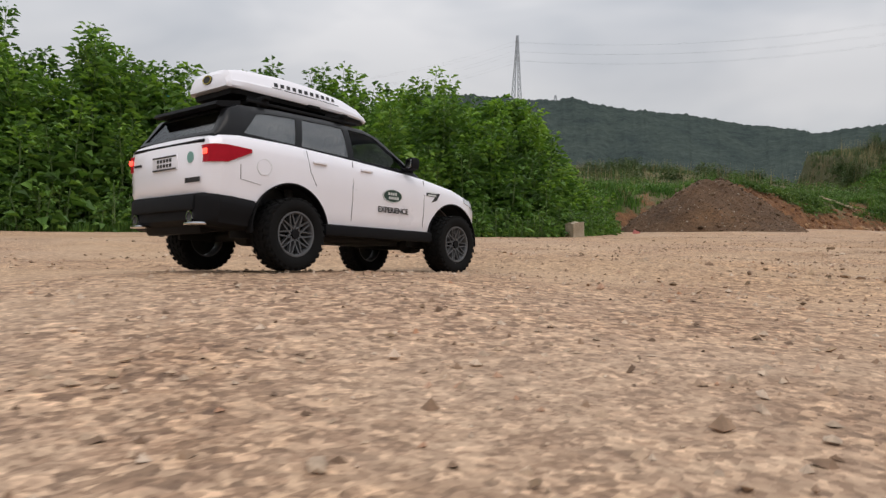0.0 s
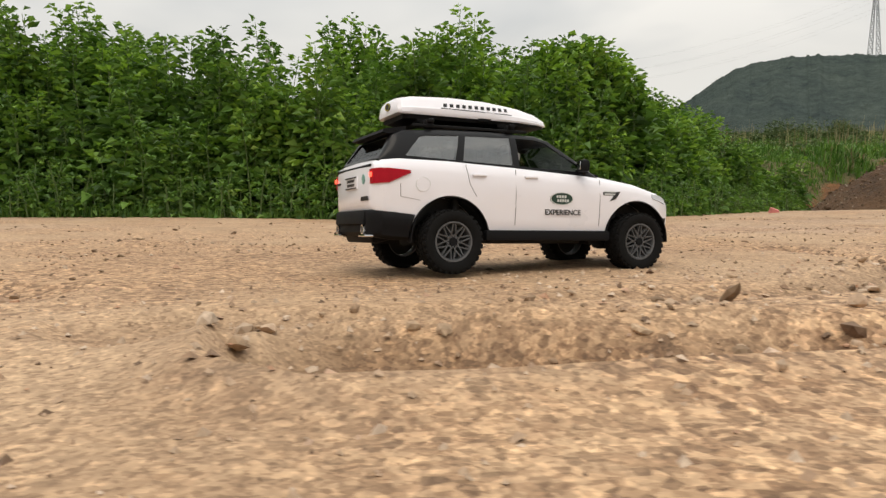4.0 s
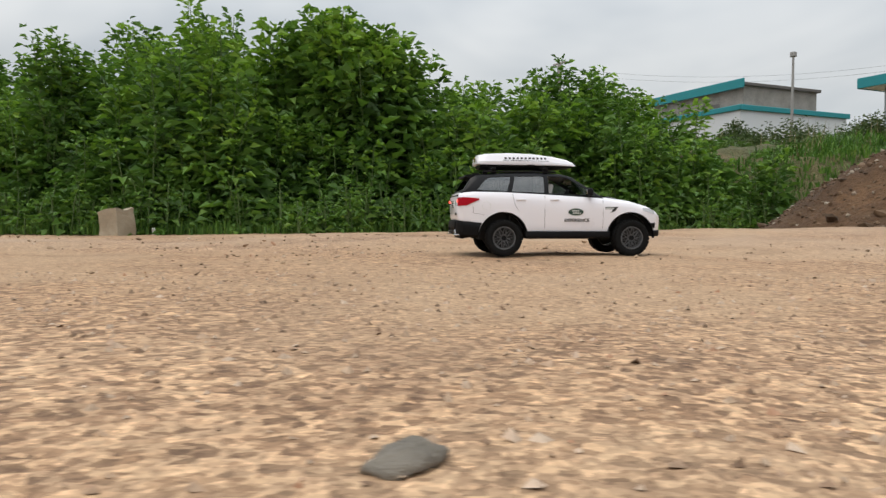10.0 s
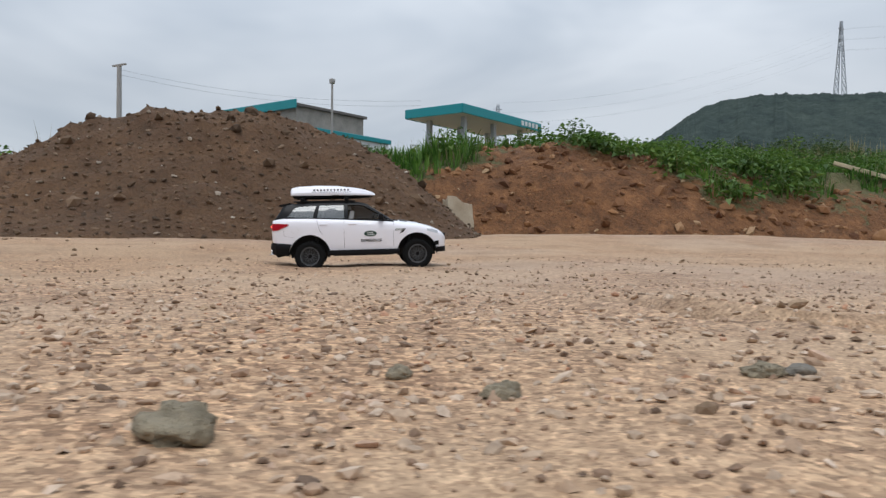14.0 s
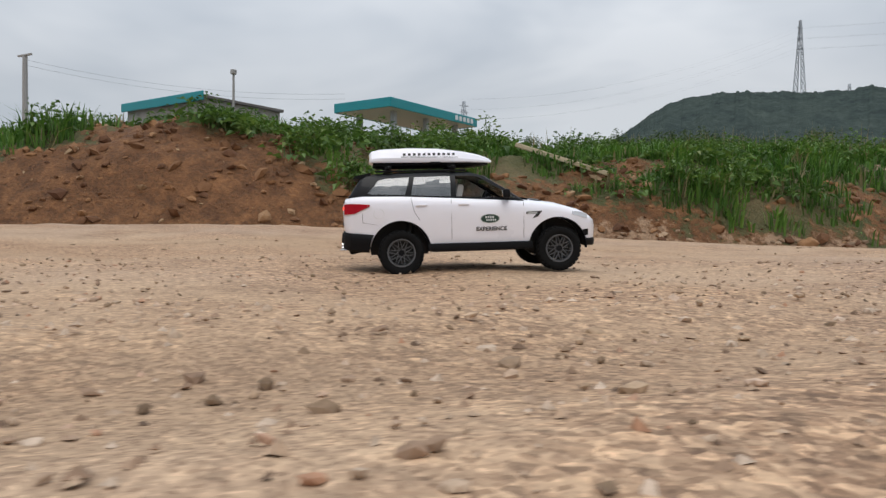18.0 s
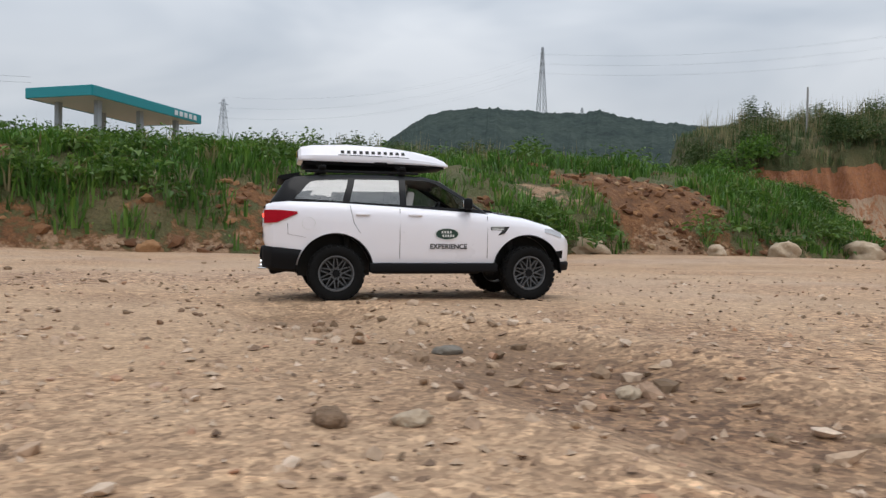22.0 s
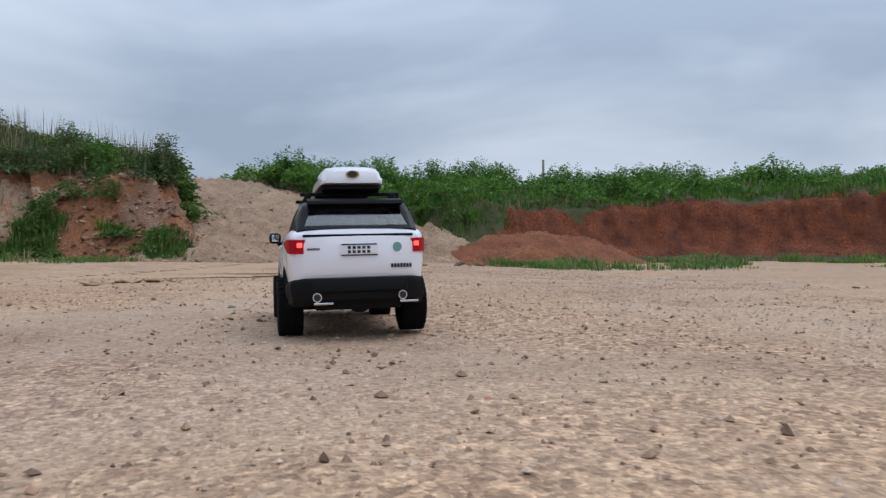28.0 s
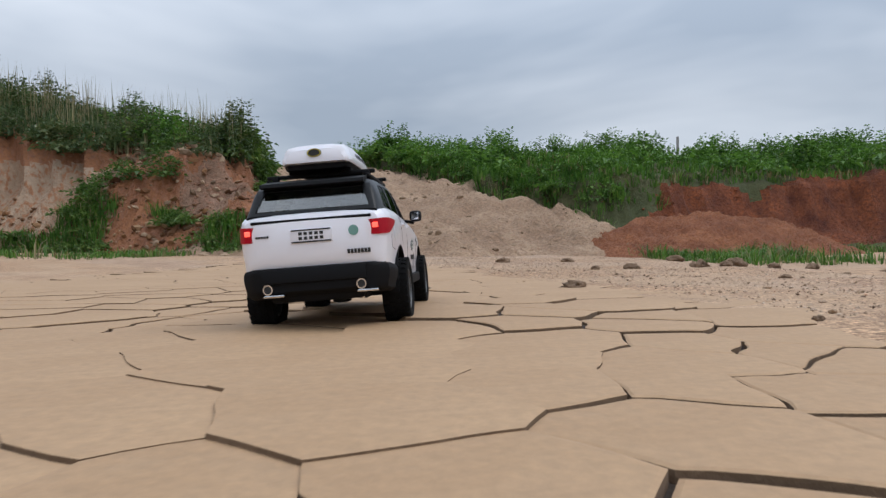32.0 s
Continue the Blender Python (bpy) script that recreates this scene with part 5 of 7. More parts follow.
M_GREENSTONE = earth("grey_green_stone", [(0.3, (0.2, 0.165, 0.11)), (0.7, (0.34, 0.285, 0.195))], 14, 160, relief=0.004)
M_TANSTONE = earth("tan_stone", [(0.3, (0.36, 0.27, 0.18)), (0.7, (0.5, 0.4, 0.29))], 14, 160, relief=0.002)
M_DAMPCLOD = earth("damp_clod", [(0.3, (0.16, 0.1, 0.06)), (0.7, (0.28, 0.18, 0.11))], 20, 200, relief=0.003)
for k, (x, y, r) in enumerate([(12.66, 14.32, 0.020), (8.95, 10.68, 0.018), (9.02, 10.86, 0.012), (9.15, 10.98, 0.012), (8.94, 10.87, 0.009), (6.0, 7.0, 0.007), (6.03, 6.95, 0.005), (12.55, 14.46, 0.010), (12.53, 14.70, 0.013), (12.44, 14.40, 0.007), (12.8, 14.69, 0.013), (12.54, 14.25, 0.012), (12.59, 14.82, 0.013)]):
    stone(x, y, r, M_GREENSTONE, "grey-green stone half sunk in the gravel", flat=0.62, seed=k, crumbly=0.22)
for k, (x, y, r) in enumerate([(4.23, 3.95, 0.016), (4.09, 4.07, 0.012), (4.33, 4.18, 0.012), (4.43, 4.31, 0.012), (8.45, 10.61, 0.014), (8.32, 10.69, 0.012), (15.98, 16.45, 0.010), (3.9, 3.75, 0.017), (3.6, 3.4, 0.02), (3.45, 3.55, 0.014), (12.79, 15.01, 0.016)]):
    stone(x, y, r, M_TANSTONE, "rough tan stone lying in the washed-out channel", flat=0.6, seed=40 + k)
for k, (x, y, r) in enumerate([(16.12, 16.56, 0.010), (17.37, 17.77, 0.022), (16.94, 17.63, 0.014), (15.81, 16.34, 0.007), (19.24, 18.59, 0.022), (18.95, 18.77, 0.02), (18.68, 17.69, 0.008), (18.7, 17.52, 0.01), (18.53, 17.55, 0.008), (18.77, 17.79, 0.01), (18.45, 17.77, 0.009), (18.56, 17.44, 0.007), (20.12, 17.95, 0.02), (19.8, 18.23, 0.018), (5.85, 7.25, 0.01), (5.79, 6.78, 0.006), (7.95, 10.48, 0.012), (6.8, 11.72, 0.03)]):
    stone(x, y, r * 0.5, M_DAMPCLOD, "brown earth clod lying on the gravel", "clod", flat=0.6, seed=80 + k, name="earth_clod")
GREY = [(6.50, 7.83, 0.013), (4.96, 5.12, 0.014), (5.20, 5.07, 0.006), (9.17, 11.00, 0.011), (10.92, 12.76, 0.005), (11.08, 12.67, 0.004), (21.41, 19.61, 0.009), (13.31, 14.79, 0.004), (16.47, 16.34, 0.005), (7.70, 9.76, 0.006), (15.26, 16.10, 0.012), (3.79, 3.20, 0.010), (3.68, 3.08, 0.009), (3.75, 3.17, 0.007), (18.83, 17.67, 0.011)]
BROWN = [(9.37, 10.95, 0.004), (10.94, 12.69, 0.005), (10.91, 12.68, 0.006), (17.49, 17.04, 0.005), (17.48, 17.12, 0.007), (17.34, 17.20, 0.008), (17.29, 17.14, 0.005), (17.33, 17.11, 0.005), (21.45, 19.76, 0.004), (21.61, 19.42, 0.006), (21.53, 19.60, 0.004), (23.63, 20.63, 0.011), (23.59, 20.60, 0.007),
         (23.57, 20.65, 0.006), (23.52, 20.55, 0.007), (23.77, 20.46, 0.006), (13.29, 14.81, 0.005), (13.32, 15.49, 0.011), (16.14, 16.54, 0.007), (16.80, 16.64, 0.007), (16.28, 16.32, 0.004), (1.58, 2.25, 0.013), (1.63, 1.54, 0.006), (15.25, 15.78, 0.009)]
TAN = [(13.53, 14.80, 0.005), (15.41, 15.95, 0.010), (15.29, 15.79, 0.009), (3.76, 3.37, 0.010), (3.69, 3.25, 0.017), (3.72, 3.12, 0.016), (3.80, 3.37, 0.006)]
for k, (x, y, r) in enumerate(GREY):
    stone(x, y, r, M_STONE, "dark grey flat stone lying on the gravel", flat=0.45, seed=300 + k)
for k, (x, y, r) in enumerate(BROWN):
    stone(x, y, r, M_DAMPCLOD, "brown earth clod lying on the gravel", "clod", flat=0.65, seed=340 + k, name="earth_clod")
for k, (x, y, r) in enumerate(TAN):
    stone(x, y, r, M_TANSTONE, "pale tan stone lying in the washed-out channel", flat=0.6, seed=380 + k)
for k, (x, y, r) in enumerate([(28.71, 20.98, 0.09), (28.9, 20.8, 0.06), (28.21, 21.11, 0.07), (28.35, 21.0, 0.05), (27.67, 21.33, 0.05), (27.5, 21.45, 0.035), (26.12, 21.14, 0.045), (28.52, 22.29, 0.06), (28.9, 22.0, 0.05), (27.21, 20.7, 0.03), (27.6, 20.5, 0.03), (28.2, 20.3, 0.05), (25.45, 20.62, 0.014), (25.37, 20.5, 0.012), (29.3, 21.4, 0.07), (29.6, 20.6, 0.08)]):
    stone(x, y, r * 0.62, M_DAMPCLOD, "lump of churned brown mud beside the dried flat", "clod", flat=0.6, seed=120 + k, name="mud_lump", stretch=1.35, crumbly=0.45)
for k, (x, y, r, m) in enumerate([(8.65, 20.1, 0.13, M_TANSTONE), (9.5, 19.75, 0.16, M_CLOD), (15.7, 24.0, 0.21, M_TANSTONE), (18.1, 24.95, 0.2, M_TANSTONE), (17.2, 24.45, 0.12, M_TANSTONE), (13.9, 22.4, 0.14, M_CLOD), (11.9, 21.2, 0.1, M_CLOD), (19.5, 26.35, 0.27, M_TANSTONE)]):
    stone(x, y, r, m, "pale boulder at the foot of the bank", "boulder", flat=0.75, seed=200 + k, name="boulder", crumbly=0.25)


def scrap(x, y, long, wide, turn):
    """A torn white scrap, crumpled into folds."""
    a, b = np.meshgrid(np.linspace(-1, 1, 22), np.linspace(-1, 1, 12), indexing="ij")
    edge = 0.55 + 0.45 * (1 - a**2) + 0.25 * vnoise(a, b, 2.7)
    px, py = long * a * (1 + 0.12 * vnoise(b * 2, a * 0, 1.9)), wide * b * edge + 0.3 * wide * vnoise(a, a * 0 + 4, 1.6)
    up = 0.004 + 0.008 * np.abs(vnoise(a * 0.7, b, 1.3)) + 0.003 * np.abs(vnoise(a, b, 4.1)) + 0.006 * np.clip(a - 0.5, 0, 1)
    V = np.concatenate([np.stack([px, py, up], -1).reshape(-1, 3), np.stack([px, py, up - 0.003], -1).reshape(-1, 3)])
    F = grid_faces(*a.shape)
    ob = mesh_ob("white_scrap", V, np.concatenate([F[:, ::-1], F + a.size]), M_LITTER)
    ob.matrix_basis = pose(x, y, float(ground_z(x, y)), 0, 0, turn)
    return tagged(ob, "flat crumpled white scrap on the sand", "litter")


scrap(4.29, 4.67, 0.04, 0.02, 55)


def curl(name, pts, radius, mat, label, category):
    """A tapering twig or root along points."""
    rings = []
    for k, p in enumerate(pts):
        d = unit(np.array(pts[min(k + 1, len(pts) - 1)]) - np.array(pts[max(k - 1, 0)]))
        s = unit(np.cross(d, [0.3, 0.2, 1.0]))
        t = np.cross(s, d)
        r = radius * (1 - 0.7 * k / (len(pts) - 1))
        rings.append([np.array(p) + (s * math.cos(a) + t * math.sin(a)) * r * (0.85 + 0.3 * ((k * 7 + j * 3) % 5) / 5) for j, a in enumerate(np.linspace(0, 2 * math.pi, 8, endpoint=False))])
    V = np.array(rings).reshape(-1, 3)
    n = len(pts)
    F = [[i * 8 + j, i * 8 + (j + 1) % 8, (i + 1) * 8 + (j + 1) % 8, (i + 1) * 8 + j] for i in range(n - 1) for j in range(8)] + [list(range(7, -1, -1)), list(range((n - 1) * 8, n * 8))]
    ob = mesh_ob(name, V, F, mat, smooth=True)
    return tagged(ob, label, category) if label else ob


M_DRYLEAF = plain("curled_green_leaf", (0.05, 0.055, 0.022), 0.6)
lz = float(ground_z(4.41, 4.11))
curl("fallen_leaf", [(4.388, 4.097, lz + 0.002), (4.4, 4.105, lz + 0.0045), (4.412, 4.111, lz + 0.005), (4.424, 4.117, lz + 0.003), (4.432, 4.12, lz + 0.001)], 0.0027, M_DRYLEAF, "curled green leaf lying on the sand", "leaf")
lz = float(ground_z(6.0, 7.05))
curl("twig", [(5.985, 7.0, lz + 0.003), (5.995, 7.015, lz + 0.003), (6.0, 7.03, lz + 0.002), (6.01, 7.05, lz + 0.002)], 0.0025, M_WOOD, "dry brown twig on the gravel", "twig")

# concrete block and slab at the edge


def block(name, x, y, size, turn, mat, label, category, seed):
    rs = np.random.RandomState(seed)
    bm = bmesh.new()
    bmesh.ops.create_cube(bm, size=1.0)
    bmesh.ops.subdivide_edges(bm, edges=bm.edges[:], cuts=5, use_grid_fill=True)
    for v in bm.verts:
        c = v.co.copy()
        chip = 0.05 * vnoise(c.x * 3 + seed, c.y * 3 + c.z * 2, 1.3) + 0.03 * vnoise(c.x * 9, c.z * 9 + seed, 1.0)
        v.co = Vector((c.x * size[0] * (1 + chip), c.y * size[1] * (1 + chip), (c.z + 0.5) * size[2] * (1 + 0.12 * vnoise(c.x * 2 + seed, c.y * 2, 1.1) * (c.z > 0))))
    me = bpy.data.meshes.new(name)
    bm.to_mesh(me)
    bm.free()
    me.materials.append(mat)
    ob = new(name, me)
    ob.matrix_basis = pose(x, y, float(ground_z(x, y, False)) - 0.03, *turn)
    return tagged(ob, label, category)


block("concrete_block", 1.02, 8.42, (0.18, 0.16, 0.21), (2, -3, 35), M_CONCRETE, "broken weathered concrete block beside the weeds", "concrete block", 3)
block("marker_stub", 1.06, 8.66, (0.02, 0.02, 0.08), (3, 0, 10), M_LITTER, "small white stub beside the block", "stub", 4)
block("concrete_slab", 6.12, 16.25, (0.26, 0.09, 0.34), (-14, 4, 60), M_CONCRETE, "grey concrete slab leaning on the soil heap", "concrete slab", 5)
block("tin_can", 2.2, 11.05, (0.09, 0.06, 0.08), (10, 20, 30), M_PLASTIC, "crushed red and white carton in the grass", "litter", 6)

# a bleached plank sliding down the bank
M_PLANK = earth("bleached_plank", [(0.3, (0.36, 0.3, 0.2)), (0.7, (0.52, 0.44, 0.3))], 6, 60, relief=0.002)
bm = bmesh.new()
bmesh.ops.create_cube(bm, size=1.0, matrix=Matrix.Diagonal((1.08, 0.09, 0.05, 1)))
bmesh.ops.bevel(bm, geom=bm.edges[:], offset=0.006, segments=1, affect="EDGES")
me = bpy.data.meshes.new("plank")
bm.to_mesh(me)
bm.free()
me.materials.append(M_PLANK)
plank = tagged(new("plank", me), "long bleached wooden plank lying down the green bank", "plank")


def drop(x, y):
    """The height of the bank under a place."""
    k = np.argmin((BANK[0] - x) ** 2 + (BANK[1] - y) ** 2)
    return float(BANK[2].ravel()[k])


pa, pb = Vector((8.99, 20.9, max(drop(8.99, 20.9) + 0.1, 0.99))), Vector((9.98, 20.95, max(drop(9.98, 20.95) + 0.08, 0.6)))
plank.matrix_basis = Matrix.Translation((pa + pb) / 2) @ (pb - pa).to_track_quat("X", "Z").to_matrix().to_4x4()

# uprooted stump on its dirt pile
_, PILE = heap("earth_mound", (21.5, 28.0), (24.3, 29.9), 1.35, 0.95, M_REDSOIL, "low pile of tipped earth with dead roots", lumps=0.14)
i = rng.randint(0, PILE[0].size, 1200)
scatter("pile_clods", np.c_[PILE[0].ravel()[i], PILE[1].ravel()[i], PILE[2].ravel()[i]], 0.012 + 0.05 * rng.rand(len(i)) ** 2, BALL1, [M_CLOD], "earth clods on the tipped pile", "clods", rng, jag=0.3)
stump = tagged(new("dead_root"), "dark dead tree root sticking out of the earth pile", "dead root")
for pts, r in (([(21.3, 24.6, 0.2), (21.1, 24.6, 0.5), (20.85, 24.55, 0.68), (20.7, 24.55, 0.92)], 0.07), ([(20.95, 24.57, 0.6), (21.1, 24.5, 0.72), (21.35, 24.5, 0.62), (21.6, 24.5, 0.4)], 0.06), ([(21.1, 24.6, 0.5), (20.9, 24.4, 0.4), (20.6, 24.3, 0.2)], 0.05),
               ([(21.5, 24.7, 0.45), (21.8, 24.7, 0.32), (22.1, 24.6, 0.12)], 0.08), ([(20.9, 24.5, 0.66), (20.75, 24.5, 0.7), (20.55, 24.5, 0.64)], 0.03)):
    curl("root", [(x * 0.75 + 7.45, y + 4.3, 0.45 + 0.72 * z) for x, y, z in pts], r * 0.95, M_WOOD, "", "").parent = stump
curl("fallen_log", [(24.9, 29.9, 0.12), (25.2, 29.95, 0.18), (25.5, 30.0, 0.14), (25.7, 30.0, 0.08)], 0.11, M_WOOD, "dead log end lying beside the pile", "log")

snag = tagged(new("dead_root"), "short dark root stub sticking out of the green bank", "dead root")
sz = drop(18.8, 28.6)
for pts, r in (([(18.4, 28.6, -0.06), (18.7, 28.6, 0.1), (19.0, 28.6, 0.12), (19.3, 28.6, 0.0)], 0.09), ([(18.8, 28.55, 0.08), (18.95, 28.4, 0.0), (19.0, 28.3, -0.15)], 0.07)):
    curl("root", [(x, y, z + sz) for x, y, z in pts], r, M_WOOD, "", "").parent = snag

# ---- dried mud flat: a dark bed and single plates ----
M_MUD = earth("dried_mud", [(0.3, (0.345, 0.21, 0.108)), (0.7, (0.43, 0.275, 0.15))], 2.5, 90, 0.75, tint=(0.38, 0.24, 0.13), speckle=0.3, relief=0.0006)
# darker brown for the plates' side walls: crack shade put into the colour
M_SHADEMUD = earth("shaded_mud", [(0.3, (0.12, 0.075, 0.042)), (0.7, (0.19, 0.12, 0.07))], 8, 90, relief=0.001)
# near-black bed colour paints the shade at the bottom of the cracks
M_CRACK = earth("crack_shade", [(0.3, (0.035, 0.023, 0.016)), (0.7, (0.06, 0.04, 0.027))], 5, 90, relief=0.001)


def cells(seeds, reach):
    """The Voronoi cell of each seed, cut out of a square."""
    out = []
    for i, s in enumerate(seeds):
        poly = [s + np.array(c) * reach for c in ((-1, -1), (1, -1), (1, 1), (-1, 1))]
        d = np.hypot(*(seeds - s).T)
        for j in np.argsort(d)[1:20]:
            m, nrm = (s + seeds[j]) / 2, seeds[j] - s
            res = []
            for a, b in zip(poly, poly[1:] + poly[:1]):
                da, db = (a - m) @ nrm, (b - m) @ nrm
                if da <= 0:
                    res.append(a)
                if (da < 0) != (db < 0) and abs(da - db) > 1e-12:
                    res.append(a + (b - a) * da / (da - db))
            poly = res
        out.append(np.array(poly))
    return out


rng = np.random.RandomState(5)
lo, hi = MUD.min(0) - 0.5, MUD.max(0) + 0.5
seeds = []
for x in np.arange(lo[0], hi[0], 0.128):
    for y in np.arange(lo[1], hi[1], 0.128):
        s = np.array([x, y]) + rng.uniform(-0.075, 0.075, 2)
        if in_mud(s[0], s[1]) > -0.4:
            seeds.append(s)
seeds = np.array(seeds)
a = np.linspace(0, 2 * np.pi, 80, endpoint=False)
mc = MUD.mean(0)
rad = np.array([in_mud(mc[0] + 0.01 * np.cos(t), mc[1] + 0.01 * np.sin(t)) for t in a]) - 0.12
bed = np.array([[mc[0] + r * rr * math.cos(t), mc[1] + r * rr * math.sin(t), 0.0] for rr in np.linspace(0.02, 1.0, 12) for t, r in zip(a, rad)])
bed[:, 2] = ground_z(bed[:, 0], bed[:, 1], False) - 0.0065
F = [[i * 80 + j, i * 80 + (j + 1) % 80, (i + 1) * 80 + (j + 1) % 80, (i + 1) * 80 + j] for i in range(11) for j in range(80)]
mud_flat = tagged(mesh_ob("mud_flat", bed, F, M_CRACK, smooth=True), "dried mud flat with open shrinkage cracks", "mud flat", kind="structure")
rest_v, rest_f, rest_m = [], [], []
for s, poly in zip(seeds, cells(seeds, 0.5)):
    if in_mud(s[0], s[1]) < -0.01:
        continue
    c = poly.mean(0)
    pts = []
    for p, q in zip(poly, np.roll(poly, -1, 0)):
        k = max(1, int(np.hypot(*(q - p)) / 0.016))
        for t in range(k):
            pts.append(p + (q - p) * t / k)
    pts = np.array(pts)
    d = pts - c
    r = np.hypot(*d.T)[:, None]
    # cracks gape in some places and close up in others
    gap = np.clip(0.0012 + 0.0026 * fbm(pts[:, 0], pts[:, 1], 3.4, 2), 0.0, 0.0032)[:, None]
    wob = np.stack([vnoise(pts[:, 0] + k, pts[:, 1], 2.3) * 0.06 + vnoise(pts[:, 0] + k, pts[:, 1], 7.5) * 0.022 + vnoise(pts[:, 0] + k, pts[:, 1], 21.0) * 0.006 for k in (0, 40)], 1)
    pts = c + d * (r - gap * 1.3) / r + wob
    ctr = pts.mean(0)
    zt = float(ground_z(c[0], c[1], False)) + 0.0005
    n = len(pts)
    inn = ctr + (pts - ctr) * 0.95
    V = np.concatenate([np.c_[pts, np.full(n, -0.012)], np.c_[pts, -0.0011 * np.minimum(gap[:, 0] / 0.0012, 1)], np.c_[inn, np.full(n, 0.0)], [[*ctr, 0.0002]]])
    V[:, :2] -= ctr
    F = [[i, (i + 1) % n, n + (i + 1) % n, n + i] for i in range(n)] + [[n + i, n + (i + 1) % n, 2 * n + (i + 1) % n, 2 * n + i] for i in range(n)] + [[2 * n + i, 2 * n + (i + 1) % n, 3 * n] for i in range(n)]
    # side walls get the darker mud that paints in the cracks' shade
    shaded_side = np.r_[np.ones(n), np.zeros(2 * n)]
    if np.hypot(c[0] - 25.0, c[1] - 21.3) < 1.22:
        ob = mesh_ob("mud_plate", V, F, [M_MUD, M_SHADEMUD], mud_flat, smooth=False, face_mats=shaded_side)
        ob.matrix_basis = pose(ctr[0], ctr[1], zt)
    else:
        k = sum(len(v) for v in rest_v)
        rest_v.append(V + [ctr[0], ctr[1], zt])
        rest_f += [[i + k for i in fc] for fc in F]
        rest_m += shaded_side.tolist()
tagged(mesh_ob("far_mud_plates", np.concatenate(rest_v), rest_f, [M_MUD, M_SHADEMUD], mud_flat, face_mats=rest_m), "dried mud plates farther out on the flat", kind="stuff")

# pale flakes that curled off the flat
rs = np.random.RandomState(77)
for k in range(16):
    t = rs.uniform(0, 1)
    x, y = 22.36 + 0.26 * t + rs.normal(0, 0.05), 20.92 - 0.2 * t + rs.normal(0, 0.06)
    a, b = np.meshgrid(np.linspace(-1, 1, 7), np.linspace(-1, 1, 5), indexing="ij")
    lx, ly = rs.uniform(0.02, 0.055), rs.uniform(0.012, 0.028)
    up = 0.003 + 0.009 * np.abs(a) ** 2 * rs.uniform(0.3, 1.2) + 0.002 * vnoise(a + k, b, 1.7)
    top = np.stack([a * lx * (1 + 0.15 * vnoise(b + k, a * 0, 1.3)), b * ly * (1 + 0.25 * vnoise(a * 1.5 + k, a * 0 + 3, 1.1)), up], -1).reshape(-1, 3)
    F = grid_faces(7, 5)
    rim = [0, 1, 2, 3, 4, 9, 14, 19, 24, 29, 34, 33, 32, 31, 30, 25, 20, 15, 10, 5]
    sides = [[i, j, j + 35, i + 35] for i, j in zip(rim, rim[1:] + rim[:1])]
    ob = mesh_ob("mud_flake", np.concatenate([top, top - [0, 0, 0.003]]), F[:, ::-1].tolist() + (F + 35).tolist() + sides, M_MUD)
    ob.matrix_basis = pose(x, y, float(ground_z(x, y)) - 0.001, 0, 0, rs.uniform(0, 360))
    tagged(ob, "pale curled flake of dried mud on the gravel", "mud flake", "mud flakes")

# ---- the filling station on the rise ----


def bar_between(bm, a, b, r):
    a, b = Vector(a), Vector(b)
    q = (b - a).to_track_quat("Z", "Y").to_matrix().to_4x4()
    bmesh.ops.create_cube(bm, size=1.0, matrix=Matrix.Translation((a + b) / 2) @ q @ Matrix.Diagonal((2 * r, 2 * r, (b - a).length, 1)))


def simple(name, bm, mat, parent=None, label="", smooth=False):
    me = bpy.data.meshes.new(name)
    bm.to_mesh(me)
    bm.free()
    me.materials.append(mat)
    ob = new(name, me)
    ob.parent = parent
    return tagged(ob, label) if label else ob


def slab_box(sx, sy, sz, at, bevel=0.03):
    bm = bmesh.new()
    bmesh.ops.create_cube(bm, size=1.0, matrix=Matrix.Translation(at) @ Matrix.Diagonal((sx, sy, sz, 1)))
    if bevel:
        bmesh.ops.bevel(bm, geom=bm.edges[:], offset=bevel, segments=1, affect="EDGES")
    return bm


station = tagged(new("station_canopy"), "filling station canopy with a teal fascia on round columns", "canopy")
station.matrix_basis = pose(-21.2, 67.7, 6.4, 0, 0, -7.5)
simple("canopy_soffit", slab_box(6.3, 14.0, 0.3, (-3.2, 7.0, 5.0)), M_OFFWHITE, station, "pale canopy underside")
for sx, sy, at in ((6.6, 0.12, (-3.2, -0.06, 5.25)), (6.6, 0.12, (-3.2, 14.1, 5.25)), (0.12, 14.1, (0.1, 7.0, 5.25)), (0.12, 14.1, (-6.5, 7.0, 5.25))):
    simple("fascia", slab_box(sx, sy, 0.85, at), M_TEAL, station, "teal fascia board")
for y in (10.2, 10.9, 11.6, 12.3, 13.0):
    simple("fascia_print", slab_box(0.03, 0.45, 0.45, (0.19, y, 5.25), 0), M_OFFWHITE, station)
for x in (-1.2, -5.2):
    for y in (2.0, 7.0, 12.0):
        simple("column", slab_box(0.45, 0.45, 5.4, (x, y, 2.2)), M_STEEL, station)
simple("pump_island", slab_box(1.2, 11, 0.3, (-3.2, 7, -0.1)), M_CONCRETE, station)
kiosk = tagged(new("station_building"), "flat-roofed station building of grey block with a teal fascia", "building")
kiosk.matrix_basis = pose(-23.5, 48.3, 3.0, 0, 0, -7.5)
simple("wall", slab_box(8.6, 6.6, 5.9, (-4.4, 3.4, 2.95)), M_BLOCK, kiosk, "grey block walls")
simple("roof", slab_box(9.0, 7.0, 0.2, (-4.4, 3.4, 5.98)), M_ROOFGREY, kiosk, "grey flat roof edge")
